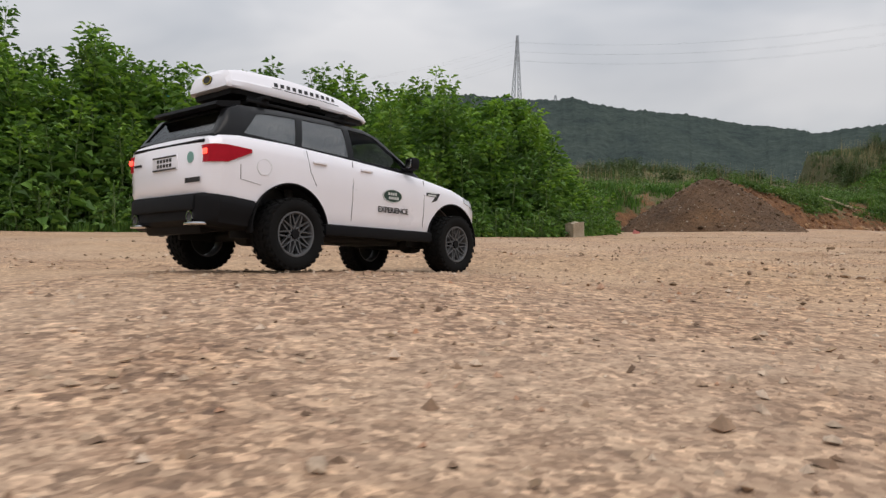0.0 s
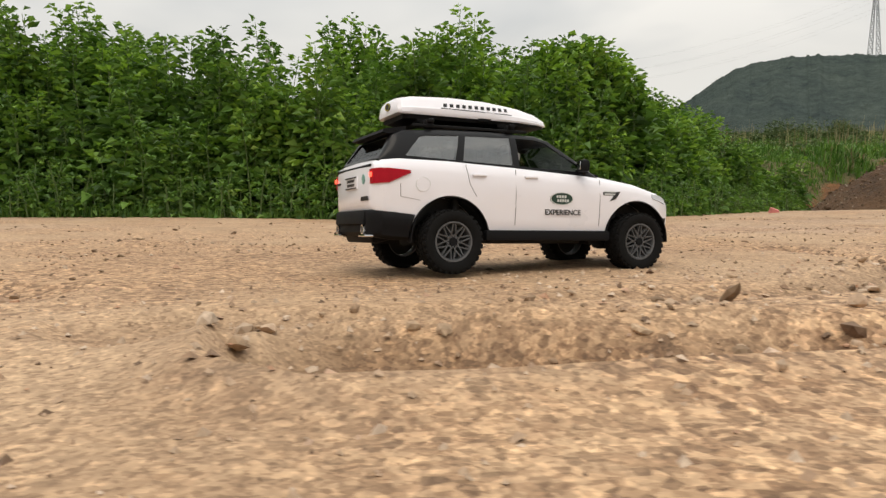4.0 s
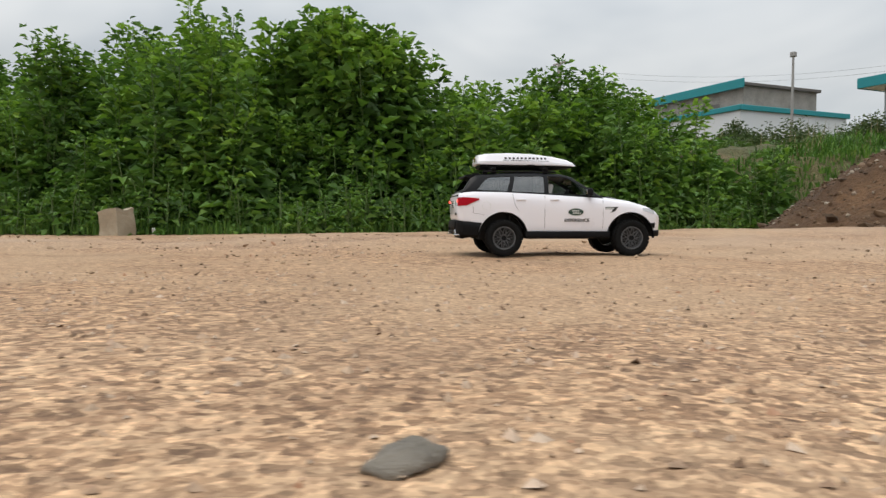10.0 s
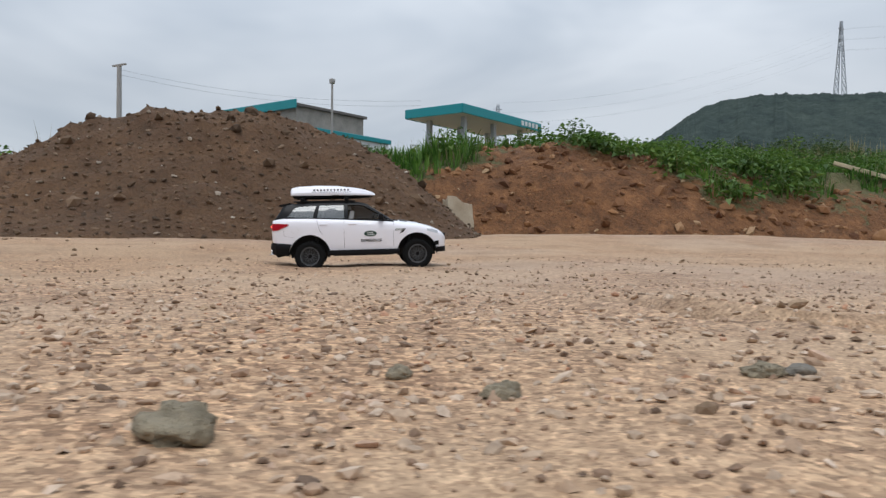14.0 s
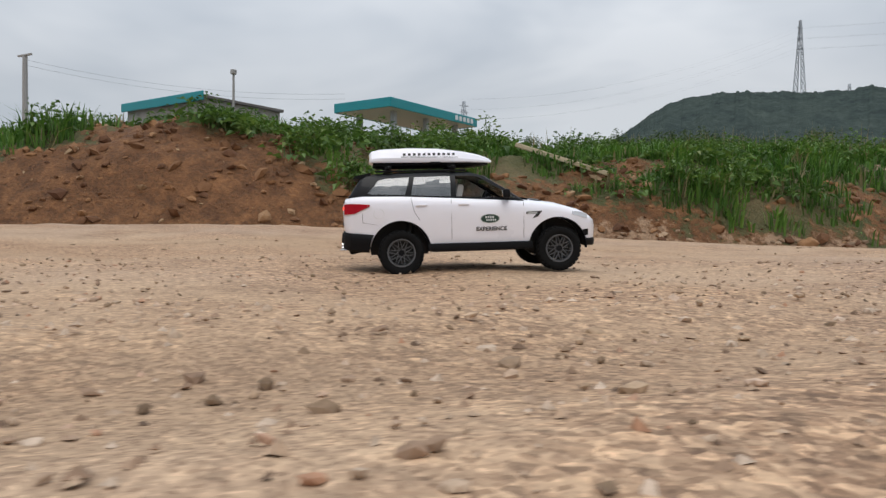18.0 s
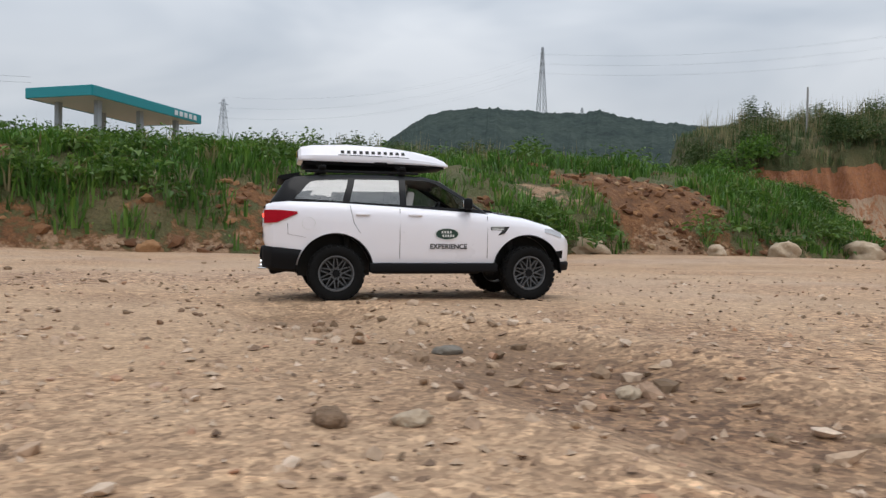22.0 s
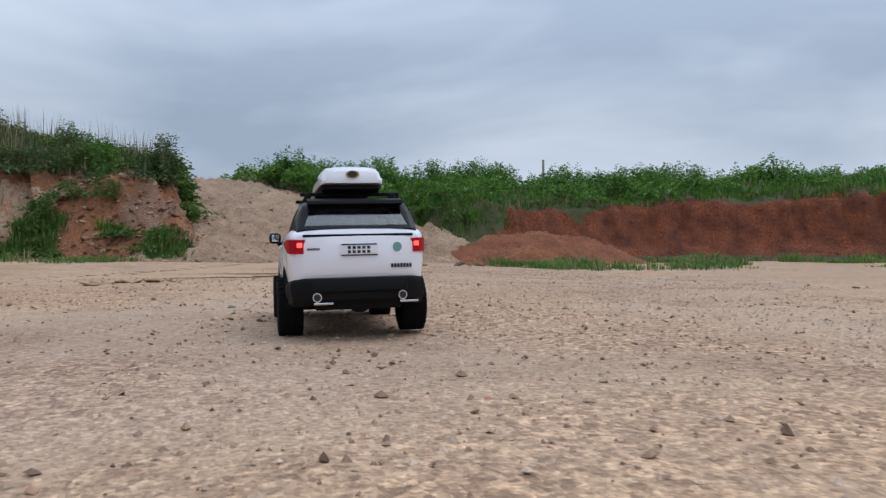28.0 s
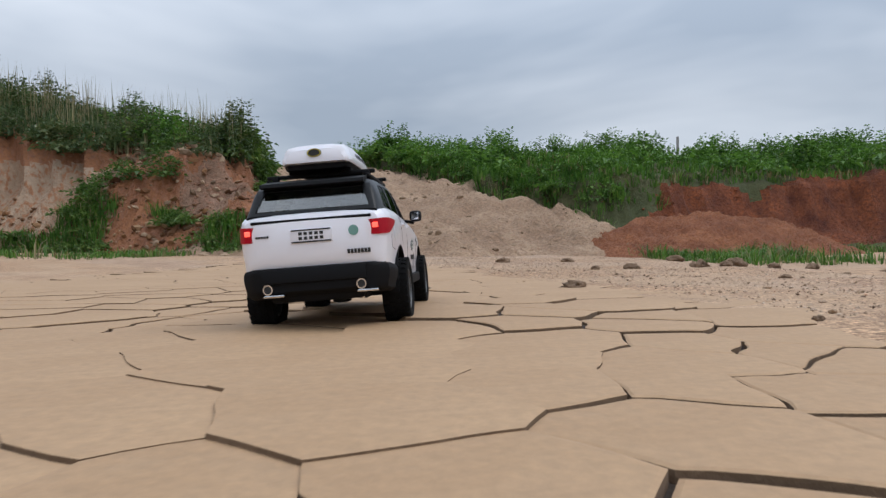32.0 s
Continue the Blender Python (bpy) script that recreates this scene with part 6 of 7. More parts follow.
simple("fascia", slab_box(9.2, 0.12, 0.6, (-4.4, -0.16, 6.0)), M_TEAL, kiosk, "teal fascia board")
for x in (-2.6, -5.4):
    simple("window", slab_box(0.9, 0.06, 0.6, (x, 0.08, 4.7), 0.01), M_ROOFGREY, kiosk, "dark small window")
simple("wing", slab_box(12.5, 9.6, 4.2, (-5.6, 3.9, 2.1)), M_OFFWHITE, kiosk, "low white side wing")
simple("wing_fascia", slab_box(12.9, 0.14, 0.34, (-5.6, -0.98, 4.32)), M_TEAL, kiosk, "teal fascia board")
simple("wing_fascia", slab_box(0.14, 9.9, 0.34, (0.74, 3.9, 4.32)), M_TEAL, kiosk, "teal fascia board")
shed = tagged(new("pump_shed"), "pair of small pale grey sheds beside the station", "shed")
shed.matrix_basis = pose(-33.4, 45.0, 3.4, 0, 0, 40)
for x, h in ((-0.75, 3.7), (0.55, 4.0)):
    body = simple("shed_body", slab_box(1.1, 1.1, h, (x, 0, h / 2)), M_POLE, shed)
    simple("shed_roof", slab_box(1.25, 1.25, 0.12, (x, 0, h + 0.06)), M_ROOFGREY, body)


def mast(name, x, y, z0, z1, r, mat, label, category, head=None):
    m = tagged(new(name), label, category)
    m.matrix_basis = pose(x, y, z0)
    bm = bmesh.new()
    bmesh.ops.create_cone(bm, cap_ends=True, segments=10, radius1=r, radius2=r * 0.7, depth=z1 - z0, matrix=Matrix.Translation((0, 0, (z1 - z0) / 2)))
    simple("pole", bm, mat, m)
    if head:
        simple(head[0], slab_box(*head[1], (0, 0, z1 - z0 + head[1][2] / 2 - 0.05)), mat, m)
    return m


mast("street_lamp", -18.2, 45.4, 4.8, 9.35, 0.09, M_POLE, "slim pale lamp mast with a round head", "street lamp", ("lamp_head", (0.28, 0.28, 0.28)))
pole = mast("utility_pole", -40.5, 47.4, 4.0, 13.2, 0.24, M_POLE, "grey concrete utility pole with cross arm", "utility pole", ("cross_arm", (1.6, 0.15, 0.15)))
mast("thin_post", 24.9, 46.0, 4.5, 6.45, 0.05, M_POLE, "thin grey post above the cut", "post")
mast("thin_post", 81.9, 29.4, 4.0, 8.3, 0.14, M_POLE, "thin dark post on the skyline", "post")


def pylon(x, y, z0, z1, base, label, turn=0):
    p = tagged(new("power_pylon"), label, "pylon")
    p.matrix_basis = pose(x, y, z0, 0, 0, turn)
    h = z1 - z0
    th = 0.0042 * h
    bm = bmesh.new()
    def half(t):
        return base * (0.33 * (1 - t) ** 1.1 + 0.07)
    lv = np.linspace(0, 1, 11)
    for a, b in zip(lv[:-1], lv[1:]):
        A, B = half(a), half(b)
        for sx, sy in ((1, 1), (-1, 1), (-1, -1), (1, -1)):
            bar_between(bm, (sx * A, sy * A, a * h), (sx * B, sy * B, b * h), th)
        for sx in (1, -1):
            bar_between(bm, (A, sx * A, a * h), (-B, sx * B, b * h), th * 0.85)
            bar_between(bm, (-A, sx * A, a * h), (B, sx * B, b * h), th * 0.85)
            bar_between(bm, (-B, sx * B, b * h), (B, sx * B, b * h), th * 0.85)
    simple("tower", bm, M_STEEL, p, "steel lattice tower")
    for t in (0.62, 0.76, 0.9):
        bm = bmesh.new()
        w = base * 0.42
        bar_between(bm, (-w, 0, t * h), (w, 0, t * h), th)
        bar_between(bm, (-w, 0, t * h), (0, 0, (t + 0.05) * h), th * 0.7)
        bar_between(bm, (w, 0, t * h), (0, 0, (t + 0.05) * h), th * 0.7)
        simple("cross_arm", bm, M_STEEL, p)
    return p


pylon(0.5, 560.0, 96.0, 146.0, 7.5, "tall lattice power pylon on the wooded hill", 60)
pylon(-208.0, 473.0, 62.0, 93.5, 9.0, "distant lattice power pylon", 60)
pylon(124.0, 191.5, 26.0, 40.4, 5.0, "lattice power pylon behind the scrub", 60)
pylon(30.0, 560.0, 78.0, 101.0, 6.0, "short lattice pylon low on the hillside", 60)


def wire(pts, r, sag, label="thin sagging power cable"):
    a, b = np.array(pts[0]), np.array(pts[1])
    t = np.linspace(0, 1, 24)
    c = a + (b - a) * t[:, None]
    c[:, 2] -= sag * 4 * t * (1 - t)
    d = unit(b - a)
    s = unit(np.cross(d, [0, 0, 1.0]))
    u = np.cross(s, d)
    V = np.array([p + (s * math.cos(k) + u * math.sin(k)) * r for p in c for k in (0, 2.1, 4.2)])
    F = [[i * 3 + j, i * 3 + (j + 1) % 3, (i + 1) * 3 + (j + 1) % 3, (i + 1) * 3 + j] for i in range(23) for j in range(3)]
    tagged(mesh_ob("power_cable", V, F, M_STEEL), label, "cable", "power cables")


for z in (127.0, 134.0, 141.0):
    for s in (-4.0, 4.0):
        wire([(0.5 + s, 560, z), (-208 + s, 473, z - 46)], 0.03, 12)
        wire([(0.5 + s, 560, z), (330 + s, 520, z + 14)], 0.03, 12)
for z in (12.9, 12.5):
    wire([(-40.5, 47.4, z), (-22.0, 62.0, z - 1.5)], 0.012, 0.8)


# ---- the model car: one tenth of full size ----
M_PAINT = plain("white_car_paint", (0.81, 0.8, 0.85), 0.28, 0.0, 0.6, 0.03, 12)
M_BLACK = plain("black_trim", (0.006, 0.006, 0.007), 0.62, 0.0, 0.0, 0.2)
M_GLOSS = plain("black_gloss_roof", (0.005, 0.005, 0.006), 0.35, 0.0, 0.15, 0.2)
M_RUBBER = plain("tyre_rubber", (0.009, 0.009, 0.009), 0.9, 0.0, 0.0, 0.35, 160)
M_RIM = plain("gunmetal_rim", (0.12, 0.123, 0.128), 0.42, 0.4, 0.0, 0.2, 200)
M_CHROME = plain("chrome", (0.75, 0.75, 0.76), 0.15, 1.0)
M_LAMP = plain("red_tail_lamp", (0.32, 0.003, 0.014), 0.35, 0.0, 0.08, 0.25, 90, ((1.0, 0.01, 0.02), 0.05))
M_GLOW = plain("lit_tail_lamp", (0.9, 0.1, 0.06), 0.3, emit=((1.0, 0.08, 0.05), 2.0))
for dull in (M_BLACK, M_RUBBER, M_GLOSS, M_LAMP):
    dull.node_tree.nodes["Principled BSDF"].inputs["Specular IOR Level"].default_value = 0.15
M_GREEN = plain("green_badge", (0.012, 0.045, 0.032), 0.35)
M_PALEBADGE = plain("pale_green_badge", (0.16, 0.33, 0.29), 0.35)
M_SILVER = plain("silver_print", (0.66, 0.68, 0.67), 0.4, 0.1)
M_INK = plain("black_print", (0.015, 0.015, 0.016), 0.5)
M_YELLOW = plain("yellow_ring", (0.5, 0.42, 0.03), 0.4)
M_SEAT = plain("pale_interior", (0.4, 0.39, 0.37), 0.7)
M_DARKIN = plain("dark_interior", (0.02, 0.02, 0.022), 0.7)
M_UNDER = plain("dark_chassis", (0.015, 0.015, 0.015), 0.7)
M_SEAM = plain("panel_gap", (0.16, 0.15, 0.16), 0.6)
M_LENS = plain("clear_headlamp", (0.55, 0.57, 0.6), 0.12, 0.2, 0.5)


def glass_material():
    m, n, l, b = shader("tinted_glass", 0.06)
    b.inputs["Base Color"].default_value = (0.02, 0.022, 0.022, 1)
    tr = n.new("ShaderNodeBsdfTransparent")
    tr.inputs["Color"].default_value = (0.5, 0.52, 0.52, 1)
    gl = n.new("ShaderNodeBsdfGlossy")
    gl.inputs["Roughness"].default_value = 0.04
    mx = n.new("ShaderNodeMixShader")
    mx.inputs[0].default_value = 0.16
    l.new(tr.outputs[0], mx.inputs[1])
    l.new(gl.outputs[0], mx.inputs[2])
    l.new(mx.outputs[0], n["Material Output"].inputs["Surface"])
    return m


M_GLASS = glass_material()


def part(name, bm, mat, parent, label="", smooth=True, at=None):
    me = bpy.data.meshes.new(name)
    bm.to_mesh(me)
    bm.free()
    me.materials.append(mat)
    if smooth:
        me.polygons.foreach_set("use_smooth", np.ones(len(me.polygons), bool))
        me.set_sharp_from_angle(angle=radians(35))
    ob = new(name, me)
    ob.parent = parent
    if at is not None:
        ob.matrix_basis = at
    return tagged(ob, label) if label else ob


def rounded_box(sx, sy, sz, bevel=0.002, at=(0, 0, 0), turn=(0, 0, 0), seg=2, taper=None):
    bm = bmesh.new()
    bmesh.ops.create_cube(bm, size=1.0)
    for v in bm.verts:
        k = taper if taper and v.co.z > 0 else (1, 1)
        v.co = Vector((v.co.x * sx * k[0], v.co.y * sy * k[1], v.co.z * sz))
    if bevel:
        bmesh.ops.bevel(bm, geom=bm.edges[:], offset=min(bevel, min(sx, sy, sz) * 0.45), segments=seg, affect="EDGES", profile=0.6)
    bmesh.ops.transform(bm, matrix=pose(*at, *turn), verts=bm.verts)
    return bm


def ring_loft(rings, caps=True, closed=True):
    """A skin over rings of equally many points."""
    bm = bmesh.new()
    vs = [[bm.verts.new(p) for p in r] for r in rings]
    n = len(rings[0])
    for a, b in zip(vs[:-1], vs[1:]):
        for k in range(n if closed else n - 1):
            bm.faces.new((a[k], a[(k + 1) % n], b[(k + 1) % n], b[k]))
    if caps:
        bm.faces.new(vs[0][::-1])
        bm.faces.new(vs[-1])
    bmesh.ops.recalc_face_normals(bm, faces=bm.faces[:])
    return bm


def prism(pts, lo, hi, axis="x"):
    """A solid with the outline pts, drawn out from lo to hi along an axis. pts are (y, z) for x and (x, z) for y."""
    put = {"x": lambda p, d: (d, p[0], p[1]), "y": lambda p, d: (p[0], d, p[1]), "z": lambda p, d: (p[0], p[1], d)}[axis]
    return ring_loft([[put(p, lo) for p in pts], [put(p, hi) for p in pts]])


def tube(radius, lo, hi, axis="x", centre=(0, 0, 0), seg=32, inner=0.0):
    rings = []
    for r, d in ([(radius, lo), (radius, hi)] if not inner else [(inner, lo), (radius, lo), (radius, hi), (inner, hi), (inner, lo)]):
        ring = []
        for k in range(seg):
            a = 2 * math.pi * k / seg
            p = {"x": (d, r * math.cos(a), r * math.sin(a)), "y": (r * math.cos(a), d, r * math.sin(a)), "z": (r * math.cos(a), r * math.sin(a), d)}[axis]
            ring.append(Vector(p) + Vector(centre))
        rings.append(ring)
    return ring_loft(rings, caps=not inner)


def cut_away(bm, cutters, solver="EXACT"):
    """The solid bm less the solids in cutters, as a new bmesh."""
    me = bpy.data.meshes.new("solid")
    bm.to_mesh(me)
    bm.free()
    ob = new("solid", me)
    made = [ob]
    for c in cutters:
        cm = bpy.data.meshes.new("cutter")
        c.to_mesh(cm)
        c.free()
        co = new("cutter", cm)
        made.append(co)
        md = ob.modifiers.new("cut", "BOOLEAN")
        md.operation, md.object, md.solver = "DIFFERENCE", co, solver
    dg = bpy.context.evaluated_depsgraph_get()
    res = bmesh.new()
    res.from_mesh(ob.evaluated_get(dg).to_mesh())
    for o in made:
        bpy.data.objects.remove(o)
    return res


def lerp_table(rows, y):
    k = [r[0] for r in rows]
    return [float(np.interp(y, k, [r[c] for r in rows])) for c in range(1, len(rows[0]))]


# y, half width, underside, shoulder height, centre height
BODY = [(-0.250, 0.070, 0.092, 0.134, 0.137), (-0.246, 0.084, 0.082, 0.142, 0.146), (-0.236, 0.092, 0.070, 0.146, 0.150), (-0.215, 0.0955, 0.058, 0.148, 0.152), (-0.150, 0.0985, 0.050, 0.147, 0.150),
        (-0.050, 0.0985, 0.048, 0.142, 0.146), (0.060, 0.0985, 0.048, 0.135, 0.142), (0.090, 0.0985, 0.048, 0.132, 0.141), (0.150, 0.0975, 0.050, 0.124, 0.132), (0.190, 0.094, 0.052, 0.114, 0.120),
        (0.212, 0.084, 0.054, 0.104, 0.110), (0.224, 0.070, 0.058, 0.096, 0.101), (0.231, 0.050, 0.064, 0.088, 0.091)]


def body_ring(y, grow=0.0, low=None, high=None):
    w, zb, zs, zc = lerp_table(BODY, y)
    w += grow
    zb = zb if low is None else low
    if high is not None:
        zs = zc = high
    h = zs - zb
    half = [(0.0, zb), (w * 0.55, zb), (w * 0.9, zb), (w * 0.962, zb + 0.12 * h), (w * 0.970, zb + 0.3 * h), (w * 0.990, zb + 0.46 * h), (w * 1.0, zb + 0.7 * h), (w * 0.995, zb + 0.84 * h),
            (w * 0.975, zb + 0.94 * h), (w * 0.93, zs), (w * 0.8, zs + (zc - zs) * 0.45), (w * 0.5, zs + (zc - zs) * 0.85), (0.0, zc)]
    return [(x, y, z) for x, z in half] + [(-x, y, z) for x, z in half[-2:0:-1]]


def body_side(y, z):
    """Half width of the body's flank at a height."""
    r = [(p[2], p[0]) for p in body_ring(y)[3:9]]
    return float(np.interp(z, [a for a, _ in r], [b for _, b in r]))


# y, half width at the belt, at the roof edge, belt height, roof height at the edge and centre
CABIN = [(-0.240, 0.081, 0.0795, 0.1475, 0.1480, 0.1490), (-0.232, 0.0835, 0.0775, 0.1475, 0.1590, 0.1600), (-0.219, 0.086, 0.0740, 0.1475, 0.1790, 0.1815), (-0.205, 0.088, 0.0725, 0.1475, 0.1855, 0.1895), (-0.150, 0.089, 0.0725, 0.146, 0.1885, 0.1935),
         (-0.080, 0.089, 0.0725, 0.143, 0.1895, 0.1955), (-0.010, 0.089, 0.0720, 0.140, 0.1875, 0.1930), (0.012, 0.089, 0.0730, 0.138, 0.1820, 0.1865), (0.050, 0.0885, 0.0790, 0.135, 0.1590, 0.1620), (0.088, 0.0875, 0.0870, 0.132, 0.1330, 0.1360)]


def cabin_ring(y, grow=0.0, down=0.0):
    wb, wr, zb, ze, zc = lerp_table(CABIN, y)
    zb -= down
    half = [(0.0, zb), (wb + grow, zb)]
    for t in (0.3, 0.6, 0.85):
        half.append((wb + (wr - wb) * t + grow + 0.002 * math.sin(math.pi * t), zb + (ze - zb) * t))
    half += [(wr * 0.985 + grow, ze + grow * 0.5), (wr * 0.93, ze + (zc - ze) * 0.35 + grow), (wr * 0.6, ze + (zc - ze) * 0.8 + grow), (0.0, zc + grow)]
    return [(x, y, z) for x, z in half] + [(-x, y, z) for x, z in half[-2:0:-1]]


def glass_x(y, z):
    wb, wr, zb, ze, zc = lerp_table(CABIN, y)
    t = (z - zb) / max(ze - zb, 1e-4)
    return wb + (wr - wb) * t + 0.002 * math.sin(math.pi * min(max(t, 0), 1))


SIDE_WINDOWS = [[(-0.206, 0.1525), (-0.137, 0.1495), (-0.1275, 0.183), (-0.173, 0.181), (-0.184, 0.178)], [(-0.1265, 0.149), (-0.052, 0.146), (-0.052, 0.184), (-0.118, 0.1835)],
                [(-0.042, 0.1455), (0.072, 0.1405), (0.004, 0.180), (-0.012, 0.1835), (-0.042, 0.184)]]
HUB_Y, HUB_Z, WHEEL_R = 0.147, 0.0445, 0.0413
LOWER = 0.003  # the shell sits this much lower on its springs


def skin_panel(outline, lift, steps=6, side=1, thick=0.0008, surf=None):
    """A thin pane that follows the cabin's or body's flank inside an outline of (y, z)."""
    surf = surf or glass_x
    c = np.mean(outline, 0)
    rings = []
    for d in (lift, lift - thick):
        pts = []
        for a, b in zip(outline, outline[1:] + outline[:1]):
            for k in range(steps):
                y, z = a[0] + (b[0] - a[0]) * k / steps, a[1] + (b[1] - a[1]) * k / steps
                pts.append((side * (surf(y, z) + d), y, z))
        rings.append(pts)
    bm = bmesh.new()
    vs = [[bm.verts.new(p) for p in r] for r in rings]
    n = len(vs[0])
    mid = [bm.verts.new((side * (surf(*c) + d), c[0], c[1])) for d in (lift, lift - thick)]
    for k in range(n):
        bm.faces.new((vs[0][k], vs[0][(k + 1) % n], mid[0]))
        bm.faces.new((vs[1][(k + 1) % n], vs[1][k], mid[1]))
        bm.faces.new((vs[0][(k + 1) % n], vs[0][k], vs[1][k], vs[1][(k + 1) % n]))
    bmesh.ops.recalc_face_normals(bm, faces=bm.faces[:])
    return bm


def oval(cy, cz, ry, rz, n=28):
    return [(cy + ry * math.cos(2 * math.pi * k / n), cz + rz * math.sin(2 * math.pi * k / n)) for k in range(n)]


def bars(y0, y1, z, h, count, lift, side, surf=None, gap=0.35):
    """A row of short upright bars, for writing that is left unlettered."""
    bm = bmesh.new()
    w = (y1 - y0) / count
    for k in range(count):
        a, b = y0 + w * k + w * gap / 2, y0 + w * (k + 1) - w * gap / 2
        p = skin_panel([(a, z - h / 2), (b, z - h / 2), (b, z + h / 2), (a, z + h / 2)], lift, 1, side, 0.0004, surf)
        me = bpy.data.meshes.new("bar")
        p.to_mesh(me)
        p.free()
        bm.from_mesh(me)
        bpy.data.meshes.remove(me)
    return bm


def make_wheel(car, x, y, name="wheel"):
    side = 1 if x > 0 else -1
    wheel = new(name)
    wheel.parent = car
    wheel.matrix_basis = pose(x, y, WHEEL_R + 0.0002)
    # tyre: a rounded band with tread blocks
    prof = [(0.0265, -0.013), (0.031, -0.0165), (0.038, -0.0175), (0.0418, -0.0162), (0.0432, -0.0125), (0.0436, 0.0), (0.0432, 0.0125), (0.0418, 0.0162), (0.038, 0.0175), (0.031, 0.0165), (0.0265, 0.013)]
    rings = []
    for k in range(48):
        a = 2 * math.pi * k / 48
        rings.append([(d, r * math.cos(a), r * math.sin(a)) for r, d in prof])
    tyre = part("tyre", ring_loft(rings + rings[:1], caps=False, closed=False), M_RUBBER, wheel, "knobbly black off-road tyre")
    tread = bmesh.new()
    for k in range(30):
        a = 2 * math.pi * k / 30
        for row, d in enumerate((-0.0125, -0.0042, 0.0042, 0.0125)):
            aa = a + (0.1 if row % 2 else 0.0)
            m = Matrix.Rotation(aa, 4, "X") @ pose(d, 0, 0.0435, 0, 0, 18 * (1 if row < 2 else -1))
            r = bmesh.ops.create_cube(tread, size=1.0, matrix=m @ Matrix.Diagonal((0.0066, 0.0062, 0.003, 1)))
    part("tread", tread, M_RUBBER, wheel, smooth=False)
    # rim: dished barrel and ten pairs of crossing spokes
    rim = ring_loft([[(side * d, r * math.cos(a), r * math.sin(a)) for r, d in ((0.0266, -0.012), (0.0245, -0.012), (0.0245, 0.0125), (0.0262, 0.0152), (0.0282, 0.0152), (0.0282, 0.012))] for a in [2 * math.pi * k / 40 for k in range(41)]], caps=False, closed=False)
    part("rim", rim, M_RIM, wheel, "dark grey multi-spoke rim")
    part("brake_disc", tube(0.0235, -0.002, 0.0, "x", (side * 0.002, 0, 0)), M_UNDER, wheel)
    for k in range(10):
        sp = bmesh.new()
        for t in (-1, 1):
            for (r0, r1, o0, o1) in ((0.0055, 0.0255, -0.0026, 0.0064),):
                m0 = Matrix.Rotation(2 * math.pi * k / 10, 4, "X")
                pts = []
                for r, o, hw in ((r0, o0 * t, 0.0009), (r1, o1 * t, 0.0007)):
                    for s in (-hw, hw):
                        for d in (0.0075, 0.0125):
                            pts.append(m0 @ Vector((side * (d + (0.0018 if r == r1 else 0)), o + s, r)))
                v = [sp.verts.new(p) for p in pts]
                for f in ((0, 1, 3, 2), (4, 6, 7, 5), (0, 4, 5, 1), (2, 3, 7, 6), (1, 5, 7, 3), (0, 2, 6, 4)):
                    sp.faces.new([v[i] for i in f])
        bmesh.ops.recalc_face_normals(sp, faces=sp.faces[:])
        part("spoke", sp, M_RIM, wheel, smooth=False)
    part("hub_cap", tube(0.0058, 0.004, 0.0142, "x", (0, 0, 0), 16) if side > 0 else tube(0.0058, -0.0142, -0.004, "x", (0, 0, 0), 16), M_BLACK, wheel)
    for ob in wheel.children:
        ob.data.transform(Matrix.Diagonal((1.0, 0.918, 0.918, 1)))
    return wheel


def merged(*bms):
    out = bmesh.new()
    for b in bms:
        me = bpy.data.meshes.new("piece")
        b.to_mesh(me)
        b.free()
        out.from_mesh(me)
        bpy.data.meshes.remove(me)
    return out


def text_mesh(word, size, parent, mat, matrix, name="lettering"):
    cu = bpy.data.curves.new("letters", "FONT")
    cu.body, cu.size, cu.align_x, cu.align_y, cu.extrude, cu.offset = word, size, "CENTER", "CENTER", 0.0002, 0.00022
    tmp = new("letters", cu)
    dg = bpy.context.evaluated_depsgraph_get()
    me = bpy.data.meshes.new_from_object(tmp.evaluated_get(dg))
    bpy.data.objects.remove(tmp)
    me.materials.clear()
    me.materials.append(mat)
    ob = new(name, me)
    ob.parent, ob.matrix_basis = parent, matrix
    return ob


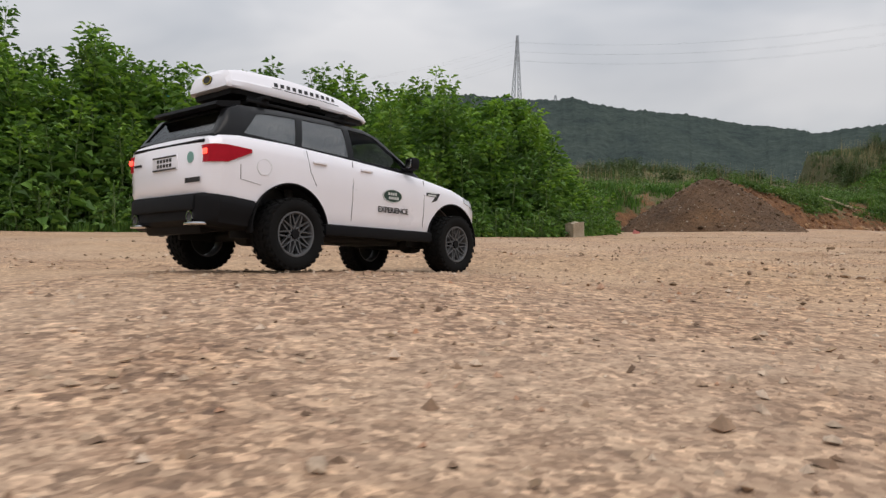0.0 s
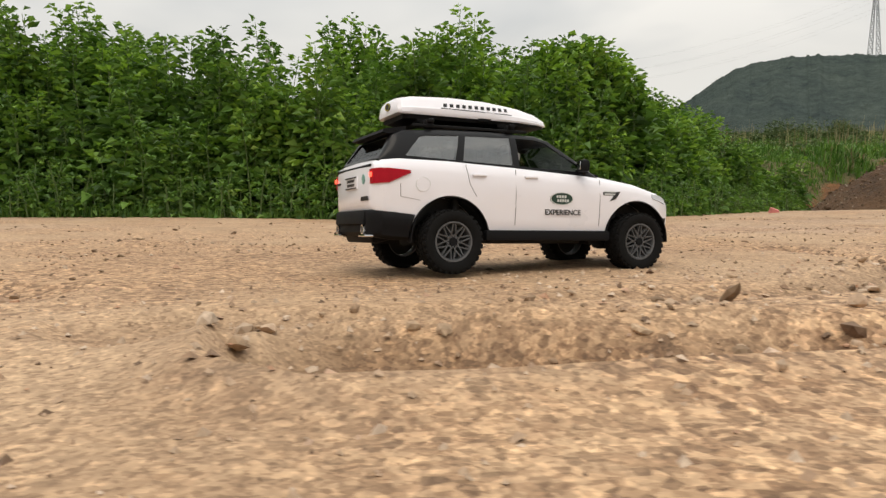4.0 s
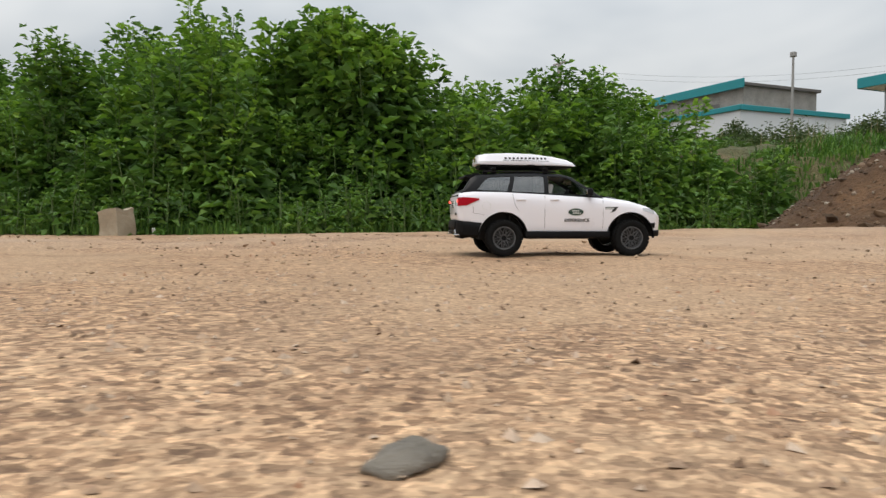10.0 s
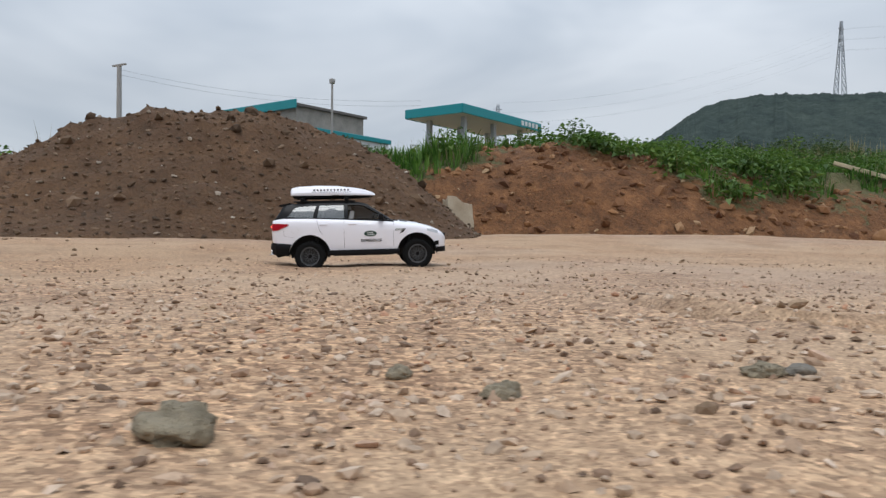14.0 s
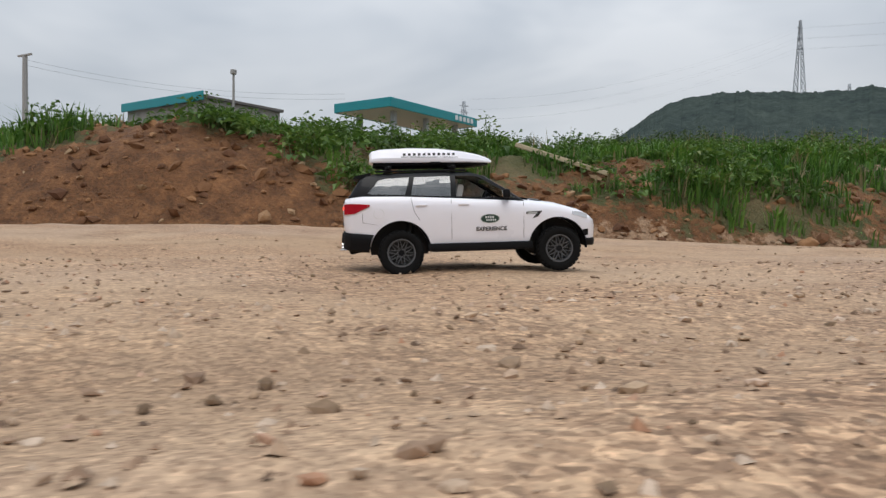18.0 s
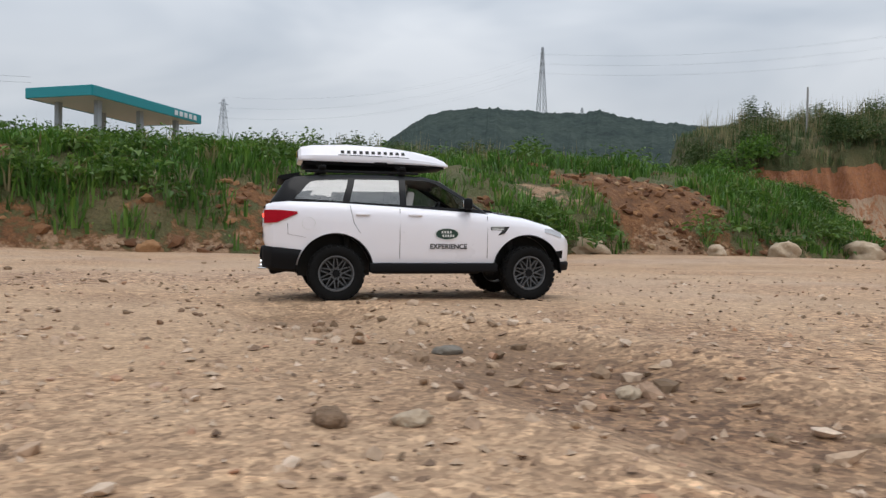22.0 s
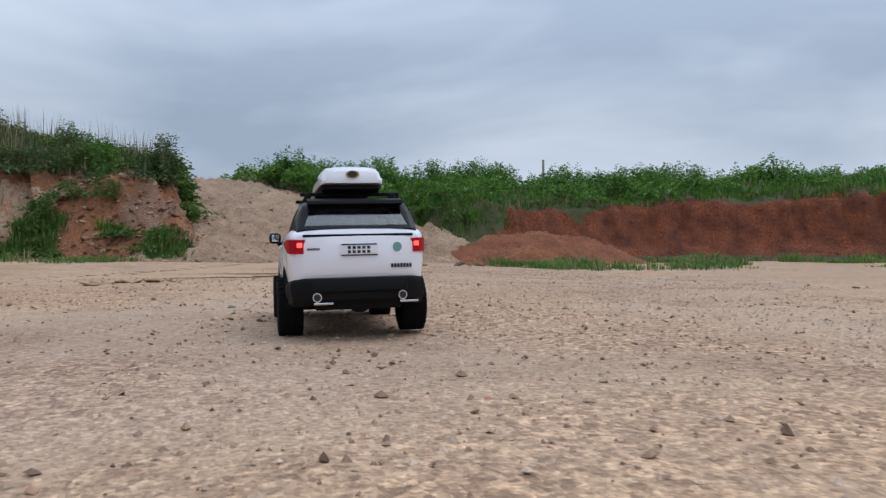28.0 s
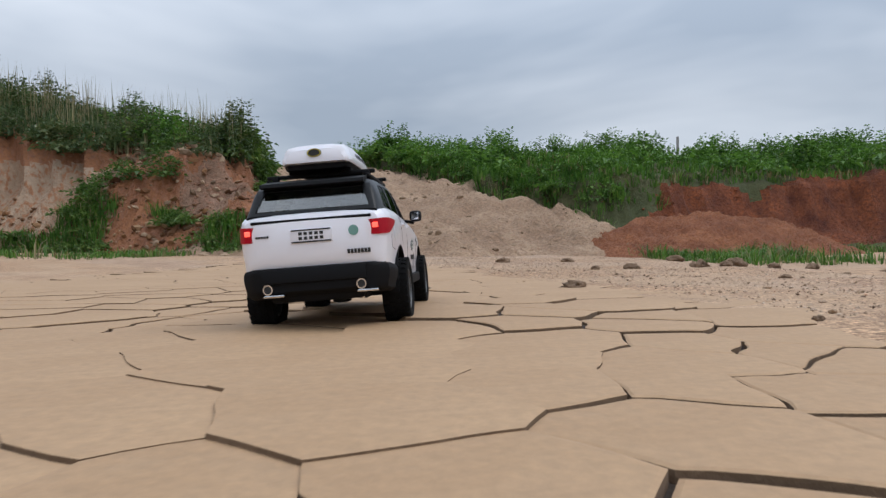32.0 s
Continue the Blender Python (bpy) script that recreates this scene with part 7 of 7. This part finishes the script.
def make_car():
    car = tagged(new("model_car"), "white one-tenth scale off-road model car with roof box", "model car")
    ys = sorted(set([r[0] for r in BODY] + list(np.linspace(-0.235, 0.215, 46))))
    arch = [tube(0.0555, -0.2, 0.2, "x", (0, s * HUB_Y, HUB_Z + 0.003), 48) for s in (-1, 1)]
    inner = prism([(-0.226, 0.0), (0.2, 0.0), (0.2, 0.090), (0.11, 0.118), (-0.2, 0.128), (-0.226, 0.09)], -0.078, 0.078)
    shell = cut_away(ring_loft([body_ring(y) for y in ys]), arch + [inner])
    part("body", shell, M_PAINT, car, "glossy white painted body shell")
    # cabin: black frame with open windows, a hollow inside
    cs = sorted(set([r[0] for r in CABIN] + list(np.linspace(-0.235, 0.085, 30))))
    cuts = [ring_loft([[(x * 0.955, y * 0.985 + 0.0005, 0.12 + (z - 0.12) * (0.95 if z > 0.15 else 1) - 0.001) for x, y, z in cabin_ring(y, 0, 0.02)] for y in cs])]
    for w in SIDE_WINDOWS:
        cuts.append(prism(w, -0.15, 0.15))
    cuts.append(prism([(-0.072, 0.1525), (0.072, 0.1525), (0.062, 0.178), (-0.062, 0.178)], -0.3, -0.19, "y"))
    cuts.append(prism([(-0.074, 0.139), (0.074, 0.139), (0.064, 0.180), (-0.064, 0.180)], 0.018, 0.2, "y"))
    part("cabin_frame", cut_away(ring_loft([cabin_ring(y, 0.0, 0.004) for y in cs]), cuts), M_GLOSS, car, "gloss black roof and window pillars")
    for side in (1, -1):
        for w in SIDE_WINDOWS:
            if side < 0 or w is not SIDE_WINDOWS[2]:
                part("side_window", skin_panel(w, -0.0012, 5, side), M_GLASS, car, "smoke-tinted side window")
    def pane(q, name, label):
        bm = bmesh.new()
        bm.faces.new([bm.verts.new(p) for p in q])
        r = bmesh.ops.extrude_face_region(bm, geom=bm.faces[:])
        bmesh.ops.translate(bm, vec=(0, 0.0006, -0.0006), verts=[v for v in r["geom"] if isinstance(v, bmesh.types.BMVert)])
        bmesh.ops.recalc_face_normals(bm, faces=bm.faces[:])
        return part(name, bm, M_GLASS, car, label, smooth=False)
    pane([(-0.075, -0.2345, 0.1535), (0.075, -0.2345, 0.1535), (0.064, -0.2175, 0.179), (-0.064, -0.2175, 0.179)], "rear_window", "tinted rear window")
    pane([(-0.080, 0.083, 0.137), (0.080, 0.083, 0.137), (0.067, 0.015, 0.1805), (-0.067, 0.015, 0.1805)], "windscreen", "clear windscreen")
    # spoiler
    part("roof_spoiler", prism([(-0.198, 0.1925), (-0.228, 0.1870), (-0.230, 0.1830), (-0.222, 0.1815), (-0.198, 0.186)], -0.066, 0.066), M_BLACK, car, "black roof spoiler", smooth=False)
    # tailgate detail
    part("tailgate_strip", rounded_box(0.150, 0.003, 0.0035, 0.001, (0, -0.2478, 0.1395)), M_BLACK, car)
    for side in (1, -1):
        for y, z in ((-0.053, 0.14), (0.082, 0.131)):
            part("door_seam", skin_panel([(y - 0.0004, 0.066), (y + 0.0004, 0.066), (y + 0.0004, z), (y - 0.0004, z)], 0.0003, 3, side, 0.0004, body_side), M_SEAM, car)
        for line in ([(-0.127, 0.143), (-0.1215, 0.118), (-0.112, 0.103)], [(-0.216, 0.1165), (-0.2155, 0.1005), (-0.19, 0.0962)]):
            part("panel_seam", merged(*[skin_panel([a, b, (b[0] + 0.0007, b[1] + 0.0003), (a[0] + 0.0007, a[1] + 0.0003)], 0.0003, 3, side, 0.0004, body_side) for a, b in zip(line[:-1], line[1:])]), M_SEAM, car)
        # lamp cluster that wraps the corner
        lamp = ring_loft([[(side * (0.0715 + 0.0 * k), -0.2490 + 0.0005 * k, z) for z in (0.1195, 0.1375)] + [(side * 0.0715, -0.243, z) for z in (0.1375, 0.1195)] for k in (0,)]
                         + [[(side * x, y, z0), (side * x, y, z1), (side * (x - 0.006), y + 0.004, z1), (side * (x - 0.006), y + 0.004, z0)] for x, y, z0, z1 in
                            ((0.0835, -0.2480, 0.1195, 0.1380), (0.0905, -0.2420, 0.1197, 0.1385), (0.0948, -0.2310, 0.1205, 0.1385), (0.0972, -0.2180, 0.1265, 0.1375), (0.0990, -0.2040, 0.1330, 0.1362))])
        lo = part("tail_lamp", lamp, M_LAMP, car, "red wrap-around tail lamp")
        part("lit_bulb", rounded_box(0.007, 0.002, 0.006, 0.0018, (side * 0.0795, -0.2497, 0.1305)), M_GLOW, lo, "glowing lamp bulb")
        part("fuel_flap" if side > 0 else "flank_flap", skin_panel(oval(-0.186, 0.1165, 0.0092, 0.0088), 0.0004, 1, side, 0.0008, body_side), M_PAINT, car)
        part("flap_seam", merged(*[skin_panel([(p[0] - 0.0003, p[1] - 0.0003), (q[0] - 0.0003, q[1]), (q[0] + 0.0003, q[1] + 0.0003), (p[0] + 0.0003, p[1])], 0.0006, 1, side, 0.0003, body_side)
                                   for p, q in zip(oval(-0.186, 0.1165, 0.0094, 0.009, 20), oval(-0.186, 0.1165, 0.0094, 0.009, 20)[1:] + oval(-0.186, 0.1165, 0.0094, 0.009, 20)[:1])]), M_SILVER, car)
        for y in (-0.108, -0.030):
            part("door_handle", rounded_box(0.004, 0.021, 0.0034, 0.0015, (side * (body_side(y, 0.130) + 0.0012), y, 0.1305)), M_PAINT, car, "white door handle")
        # mirror
        mir = part("mirror", merged(rounded_box(0.020, 0.014, 0.0175, 0.006, (side * 0.105, 0.049, 0.1485), (0, 0, side * -10)), rounded_box(0.02, 0.006, 0.005, 0.002, (side * 0.092, 0.053, 0.1405), (0, side * 14, 0))), M_BLACK, car, "black door mirror")
        part("mirror_glass", rounded_box(0.0125, 0.001, 0.011, 0.0004, (side * 0.1045, 0.0414, 0.1485), (0, 0, side * -10)), M_CHROME, mir)
        # sill, arches
        part("sill", rounded_box(0.012, 0.196, 0.014, 0.003, (side * 0.0945, 0.0, 0.0525)), M_BLACK, car, "black plastic sill")
        for s in (1, -1):
            ring = ring_loft([[(side * (0.1 + dx - 0.0012), s * HUB_Y + r * math.cos(a), HUB_Z + 0.003 + r * math.sin(a)) for r, dx in ((0.0538, -0.012), (0.0538, -0.001), (0.0554, -0.001), (0.0554, -0.012))] for a in np.linspace(radians(-4), radians(184), 40)])
            part("wheel_arch_trim", ring, M_BLACK, car)
        # fender vent
        vent = part("fender_vent", merged(skin_panel([(0.087, 0.1095), (0.106, 0.1095), (0.117, 0.1150), (0.087, 0.1140)], 0.0007, 3, side, 0.0008, body_side),
                                          skin_panel([(0.0985, 0.1015), (0.109, 0.1045), (0.117, 0.1148), (0.108, 0.1140), (0.104, 0.1075)], 0.0006, 3, side, 0.0008, body_side)), M_INK, car, "black side vent with silver bars")
        for dz in (0.0, 0.0036):
            part("vent_bar", skin_panel([(0.089, 0.1103 + dz), (0.108, 0.1103 + dz), (0.107, 0.1122 + dz), (0.089, 0.1122 + dz)], 0.0011, 2, side, 0.0005, body_side), M_SILVER, vent)
        # oval badge and the word under it
        bd = part("door_badge", skin_panel(oval(0.0185, 0.1030, 0.0185, 0.0088), 0.0006, 1, side, 0.0006, body_side), M_GREEN, car, "green oval badge with silver rim")
        part("badge_rim", merged(*[skin_panel([p, q, (0.0185 + (q[0] - 0.0185) * 0.93, 0.1030 + (q[1] - 0.1030) * 0.9), (0.0185 + (p[0] - 0.0185) * 0.93, 0.1030 + (p[1] - 0.1030) * 0.9)], 0.001, 1, side, 0.0003, body_side)
                                   for p, q in zip(oval(0.0185, 0.1030, 0.0185, 0.0088), oval(0.0185, 0.1030, 0.0185, 0.0088)[1:] + oval(0.0185, 0.1030, 0.0185, 0.0088)[:1])]), M_SILVER, bd)
        part("badge_print", merged(bars(0.009, 0.026, 0.1057, 0.0036, 4, 0.0011, side, body_side), bars(0.0105, 0.030, 0.1003, 0.0036, 5, 0.0011, side, body_side)), M_SILVER, bd)
        x = body_side(0.019, 0.0840) + 0.0009
        slope = math.degrees(math.atan2(body_side(0.019, 0.086) - body_side(0.019, 0.079), 0.007))
        text_mesh("EXPERIENCE", 0.0104, car, M_INK, Matrix.Translation((side * x, 0.021, 0.0840)) @ Matrix.Rotation(radians(90 if side > 0 else -90), 4, "Z") @ Matrix.Rotation(radians(90 - slope * 0.5), 4, "X"), "door_lettering")
        # headlamp and fog bar
        part("headlamp", skin_panel([(0.176, 0.107), (0.206, 0.099), (0.207, 0.106), (0.192, 0.1115), (0.176, 0.113)], 0.0012, 4, side, 0.002, body_side), M_LENS, car, "clear headlamp")
        part("fog_slot", skin_panel([(0.196, 0.066), (0.209, 0.067), (0.209, 0.079), (0.197, 0.078)], 0.0008, 3, side, 0.0015, body_side), M_BLACK, car)
        # exhaust
        ex = part("exhaust_tip", tube(0.0062, -0.2540, -0.236, "y", (side * 0.058, 0, 0.0595), 24, 0.0046), M_CHROME, car, "round chrome exhaust tip")
        part("exhaust_core", tube(0.0046, -0.2530, -0.240, "y", (side * 0.058, 0, 0.0595), 20), M_INK, ex)
        part("exhaust_trim", rounded_box(0.026, 0.012, 0.003, 0.001, (side * 0.058 + 0.008, -0.2515, 0.0515)), M_CHROME, ex)
    # bumpers
    rb = ring_loft([body_ring(y, 0.0016, b, h) for y, b, h in ((-0.2515, 0.056, 0.0835), (-0.2475, 0.052, 0.0845), (-0.238, 0.049, 0.0838), (-0.222, 0.047, 0.0825), (-0.205, 0.046, 0.0805), (-0.186, 0.046, 0.078))])
    part("rear_bumper", cut_away(rb, [tube(0.0575, -0.2, 0.2, "x", (0, -HUB_Y, HUB_Z + 0.003), 48)]), M_BLACK, car, "black plastic rear bumper")
    part("rear_skirt", rounded_box(0.118, 0.03, 0.024, 0.006, (0, -0.228, 0.0555), (12, 0, 0)), M_BLACK, car)
    part("bumper_step", rounded_box(0.13, 0.006, 0.018, 0.003, (0, -0.2512, 0.0745), (-8, 0, 0)), M_BLACK, car)
    fb = ring_loft([body_ring(y, 0.0012, 0.047, 0.062) for y in (0.196, 0.206, 0.215, 0.224, 0.2305)])
    part("front_bumper_lip", cut_away(fb, [tube(0.0575, -0.2, 0.2, "x", (0, HUB_Y, HUB_Z + 0.003), 48)]), M_BLACK, car, "black front bumper lip")
    part("grille", rounded_box(0.07, 0.006, 0.016, 0.002, (0, 0.2285, 0.0915), (-18, 0, 0)), M_BLACK, car, "black mesh grille")
    for s in (1, -1):
        part("bonnet_vent", rounded_box(0.028, 0.020, 0.0015, 0.0006, (s * 0.055, 0.112, lerp_table(BODY, 0.112)[3] - 0.0012), (-7, s * 7, 0)), M_INK, car)
    part("wiper_cowl", rounded_box(0.15, 0.014, 0.003, 0.001, (0, 0.0885, 0.1388), (-10, 0, 0)), M_BLACK, car)
    # plate, tail badge and prints
    plate = part("number_plate", rounded_box(0.053, 0.002, 0.0165, 0.0018, (0.0, -0.2502, 0.1235)), M_PAINT, car, "white plate with a dark border and dark bars")
    part("plate_border", tube(0.001, -0.0245, 0.0245, "x", (0, -0.2514, 0.1305), 6), M_INK, plate)
    part("plate_border", tube(0.001, -0.0245, 0.0245, "x", (0, -0.2514, 0.1165), 6), M_INK, plate)
    for k, z in ((0, 0.1263), (1, 0.1208)):
        part("plate_print", merged(*[rounded_box(0.0042, 0.0008, 0.0036, 0.0, (-0.0135 + 0.0066 * i, -0.2514, z)) for i in range(5)]), M_INK, plate)
    part("tail_badge", tube(0.0062, -0.2508, -0.2485, "y", (0.0525, 0, 0.1262), 24), M_PALEBADGE, car, "small pale green oval badge")
    part("tail_print", merged(*[rounded_box(0.0032, 0.0008, 0.0052, 0.0, (0.045 + 0.0042 * i, -0.2508, 0.1015)) for i in range(7)]), M_INK, car)
    part("tail_print", merged(*[rounded_box(0.0026, 0.0008, 0.0026, 0.0, (-0.068 + 0.0034 * i, -0.2505, 0.1252)) for i in range(5)]), M_INK, car)
    # roof rails, cross bars and the box
    for s in (1, -1):
        part("roof_rail", rounded_box(0.004, 0.17, 0.004, 0.0015, (s * 0.066, -0.105, 0.1945)), M_BLACK, car)
    for y in (-0.165, -0.045):
        part("cross_bar", rounded_box(0.146, 0.009, 0.005, 0.002, (0, y, 0.201)), M_BLACK, car)
        for s in (1, -1):
            part("bar_foot", rounded_box(0.009, 0.012, 0.011, 0.002, (s * 0.062, y, 0.1965)), M_BLACK, car)
            part("box_clamp", rounded_box(0.012, 0.016, 0.008, 0.002, (s * 0.036, y, 0.2065)), M_BLACK, car)
    box = new("roof_box")
    box.parent = car
    tagged(box, "white roof box with a black base")
    # y, half width, lower edge, upper height
    TOP = [(-0.199, 0.040, 0.2140, 0.2300), (-0.195, 0.0455, 0.2125, 0.2355), (-0.178, 0.0480, 0.2120, 0.2390), (-0.125, 0.0495, 0.2115, 0.2412), (-0.07, 0.0490, 0.2110, 0.2395), (-0.02, 0.0465, 0.2105, 0.2335), (0.012, 0.041, 0.2100, 0.2265), (0.030, 0.033, 0.2100, 0.2195), (0.037, 0.022, 0.2108, 0.2148)]
    def box_ring(w, z0, z1, y):
        h = z1 - z0
        half = [(0, z0), (w * 0.97, z0), (w, z0 + 0.1 * h), (w * 0.985, z0 + 0.32 * h), (w * 0.93, z0 + 0.42 * h), (w * 0.9, z0 + 0.66 * h), (w * 0.78, z0 + 0.9 * h), (w * 0.5, z0 + 0.975 * h), (0, z1)]
        return [(x, y, z) for x, z in half] + [(-x, y, z) for x, z in half[-2:0:-1]]
    by = sorted(set([r[0] for r in TOP] + list(np.linspace(-0.19, 0.028, 16))))
    part("box_lid", ring_loft([box_ring(*lerp_table(TOP, y), y) for y in by]), M_PAINT, box, "white moulded lid")
    base = ring_loft([[(x, y, z) for x, z in ((-w, 0.2128), (-w * 0.95, 0.2065), (-w * 0.6, 0.2030 + d), (w * 0.6, 0.2030 + d), (w * 0.95, 0.2065), (w, 0.2128))] for y, w, d in
                      ((-0.192, 0.040, 0.003), (-0.184, 0.0455, 0.0), (-0.1, 0.0475, 0.0), (-0.01, 0.0440, 0.0), (0.015, 0.038, 0.002), (0.029, 0.028, 0.004))])
    part("box_base", base, M_BLACK, box, "black plastic base")
    def box_side(y, z):
        w, z0, z1 = lerp_table(TOP, y)
        r = [(p[2], p[0]) for p in box_ring(w, z0, z1, y)[1:7]]
        return float(np.interp(z, [a for a, _ in r], [b for _, b in r]))
    for side in (1, -1):
        part("box_print", bars(-0.138, -0.035, 0.2268, 0.0046, 11, 0.0006, side, box_side, 0.45), M_INK, box)
        part("box_stripe", skin_panel([(-0.14, 0.2215), (-0.03, 0.2200), (-0.032, 0.2212), (-0.14, 0.2228)], 0.0006, 5, side, 0.0004, box_side), M_INK, box)
        part("box_lock", rounded_box(0.004, 0.02, 0.004, 0.001, (side * 0.047, -0.075, 0.2105)), M_BLACK, box)
    part("box_badge", tube(0.0092, -0.2002, -0.192, "y", (0, 0, 0), 28), M_INK, box, "black oval badge with yellow ring", at=pose(0, 0.0, 0.2255) @ Matrix.Diagonal((1.0, 1.0, 0.58, 1)))
    part("box_badge_ring", tube(0.0086, -0.2007, -0.1998, "y", (0, 0, 0), 28, 0.0074), M_YELLOW, box, at=pose(0, 0.0, 0.2255) @ Matrix.Diagonal((1.0, 1.0, 0.58, 1)))
    # inside and underneath
    part("dashboard", rounded_box(0.15, 0.03, 0.02, 0.005, (0, 0.055, 0.131)), M_DARKIN, car)
    part("steering_wheel", tube(0.0125, -0.0015, 0.0015, "y", (0, 0, 0), 24, 0.0098), M_DARKIN, car, at=pose(-0.035, 0.03, 0.147, -25))
    part("cabin_floor", rounded_box(0.15, 0.3, 0.004, 0.001, (0, -0.075, 0.1305)), M_DARKIN, car)
    for x, y in ((0.036, -0.015), (-0.036, -0.015), (0.036, -0.105), (-0.036, -0.105)):
        seat = part("seat", merged(rounded_box(0.044, 0.013, 0.042, 0.005, (x, y - 0.018, 0.148), (-12, 0, 0)), rounded_box(0.044, 0.04, 0.012, 0.005, (x, y, 0.135))), M_SEAT, car, "pale grey seat")
        part("headrest", rounded_box(0.022, 0.008, 0.012, 0.003, (x, y - 0.022, 0.1735), (-10, 0, 0)), M_SEAT, seat)
    part("parcel_shelf", rounded_box(0.15, 0.06, 0.004, 0.001, (0, -0.185, 0.146)), M_SEAT, car)
    part("rear_mirror", rounded_box(0.018, 0.004, 0.006, 0.0015, (0, 0.012, 0.1755)), M_DARKIN, car)
    part("chassis_rail", merged(rounded_box(0.012, 0.36, 0.012, 0.002, (0.028, 0, 0.056)), rounded_box(0.012, 0.36, 0.012, 0.002, (-0.028, 0, 0.056))), M_UNDER, car)
    part("skid_plate", rounded_box(0.09, 0.17, 0.008, 0.003, (0, 0, 0.045)), M_UNDER, car)
    part("gearbox", rounded_box(0.05, 0.08, 0.025, 0.005, (0, 0.01, 0.055)), M_UNDER, car)
    for s in (1, -1):
        part("axle", merged(tube(0.006, -0.082, 0.082, "x", (0, s * HUB_Y, HUB_Z), 16), rounded_box(0.026, 0.026, 0.024, 0.008, (0.012, s * HUB_Y, HUB_Z))), M_UNDER, car)
        for x in (1, -1):
            part("wheel_well", prism([(s * HUB_Y + 0.0542 * math.cos(a), HUB_Z + 0.003 + 0.0542 * math.sin(a)) for a in np.linspace(-0.15, math.pi + 0.15, 24)], x * 0.050, x * 0.053), M_UNDER, car, smooth=False)
            part("shock", tube(0.0055, 0.045, 0.10, "z", (x * 0.062, s * (HUB_Y - 0.02), 0), 12), M_UNDER, car)
            part("wheel_liner", ring_loft([[(x * d, s * HUB_Y + 0.0545 * math.cos(a), HUB_Z + 0.003 + 0.0545 * math.sin(a)) for d in (0.055, 0.092)] for a in np.linspace(0, math.pi, 20)], caps=False, closed=False), M_UNDER, car)
    # the shell is a little narrower than the track and rides low on its springs
    for ob in car.children_recursive:
        if ob.type == "MESH":
            wide = 1.0 if ob.name.startswith(("axle", "shock", "wheel_liner", "wheel_well")) else 0.93 if ob.parent == box else 0.965
            down = 0.006 if ob.name.startswith(("tail_lamp", "lit_bulb", "number_plate", "plate_", "tail_")) else LOWER
            if ob.matrix_basis == Matrix.Identity(4):
                ob.data.transform(Matrix.Translation((0, 0, -down)) @ Matrix.Diagonal((wide, 1, 1, 1)))
            else:
                ob.matrix_basis.translation.x *= wide
                ob.matrix_basis.translation.z -= down
    wheels = [make_wheel(car, x * 0.087, y * HUB_Y) for x in (1, -1) for y in (1, -1)]
    return car, wheels


model_car, car_wheels = make_car()


def motions():
    """The car drives over the lot and its wheels roll with it."""
    walk(model_car, [(t, pose(x, y, z, a, b, c)) for t, x, y, z, a, b, c in CAR_ROWS])
    ts = [r[0] for r in CAR_ROWS]
    xs, ys = [[r[k] for r in CAR_ROWS] for k in (1, 2)]
    step = 1.0 / 30
    n = int(32 / step)
    fine = np.arange(n + 1) * step
    far = np.r_[0, np.cumsum(np.hypot(np.diff(np.interp(fine, ts, xs)), np.diff(np.interp(fine, ts, ys))))]
    for w in car_wheels:
        home = w.matrix_basis.copy()
        walk(w, [(t, home @ Matrix.Rotation(-d / WHEEL_R, 4, "X")) for t, d in zip(fine, far)])


motions()
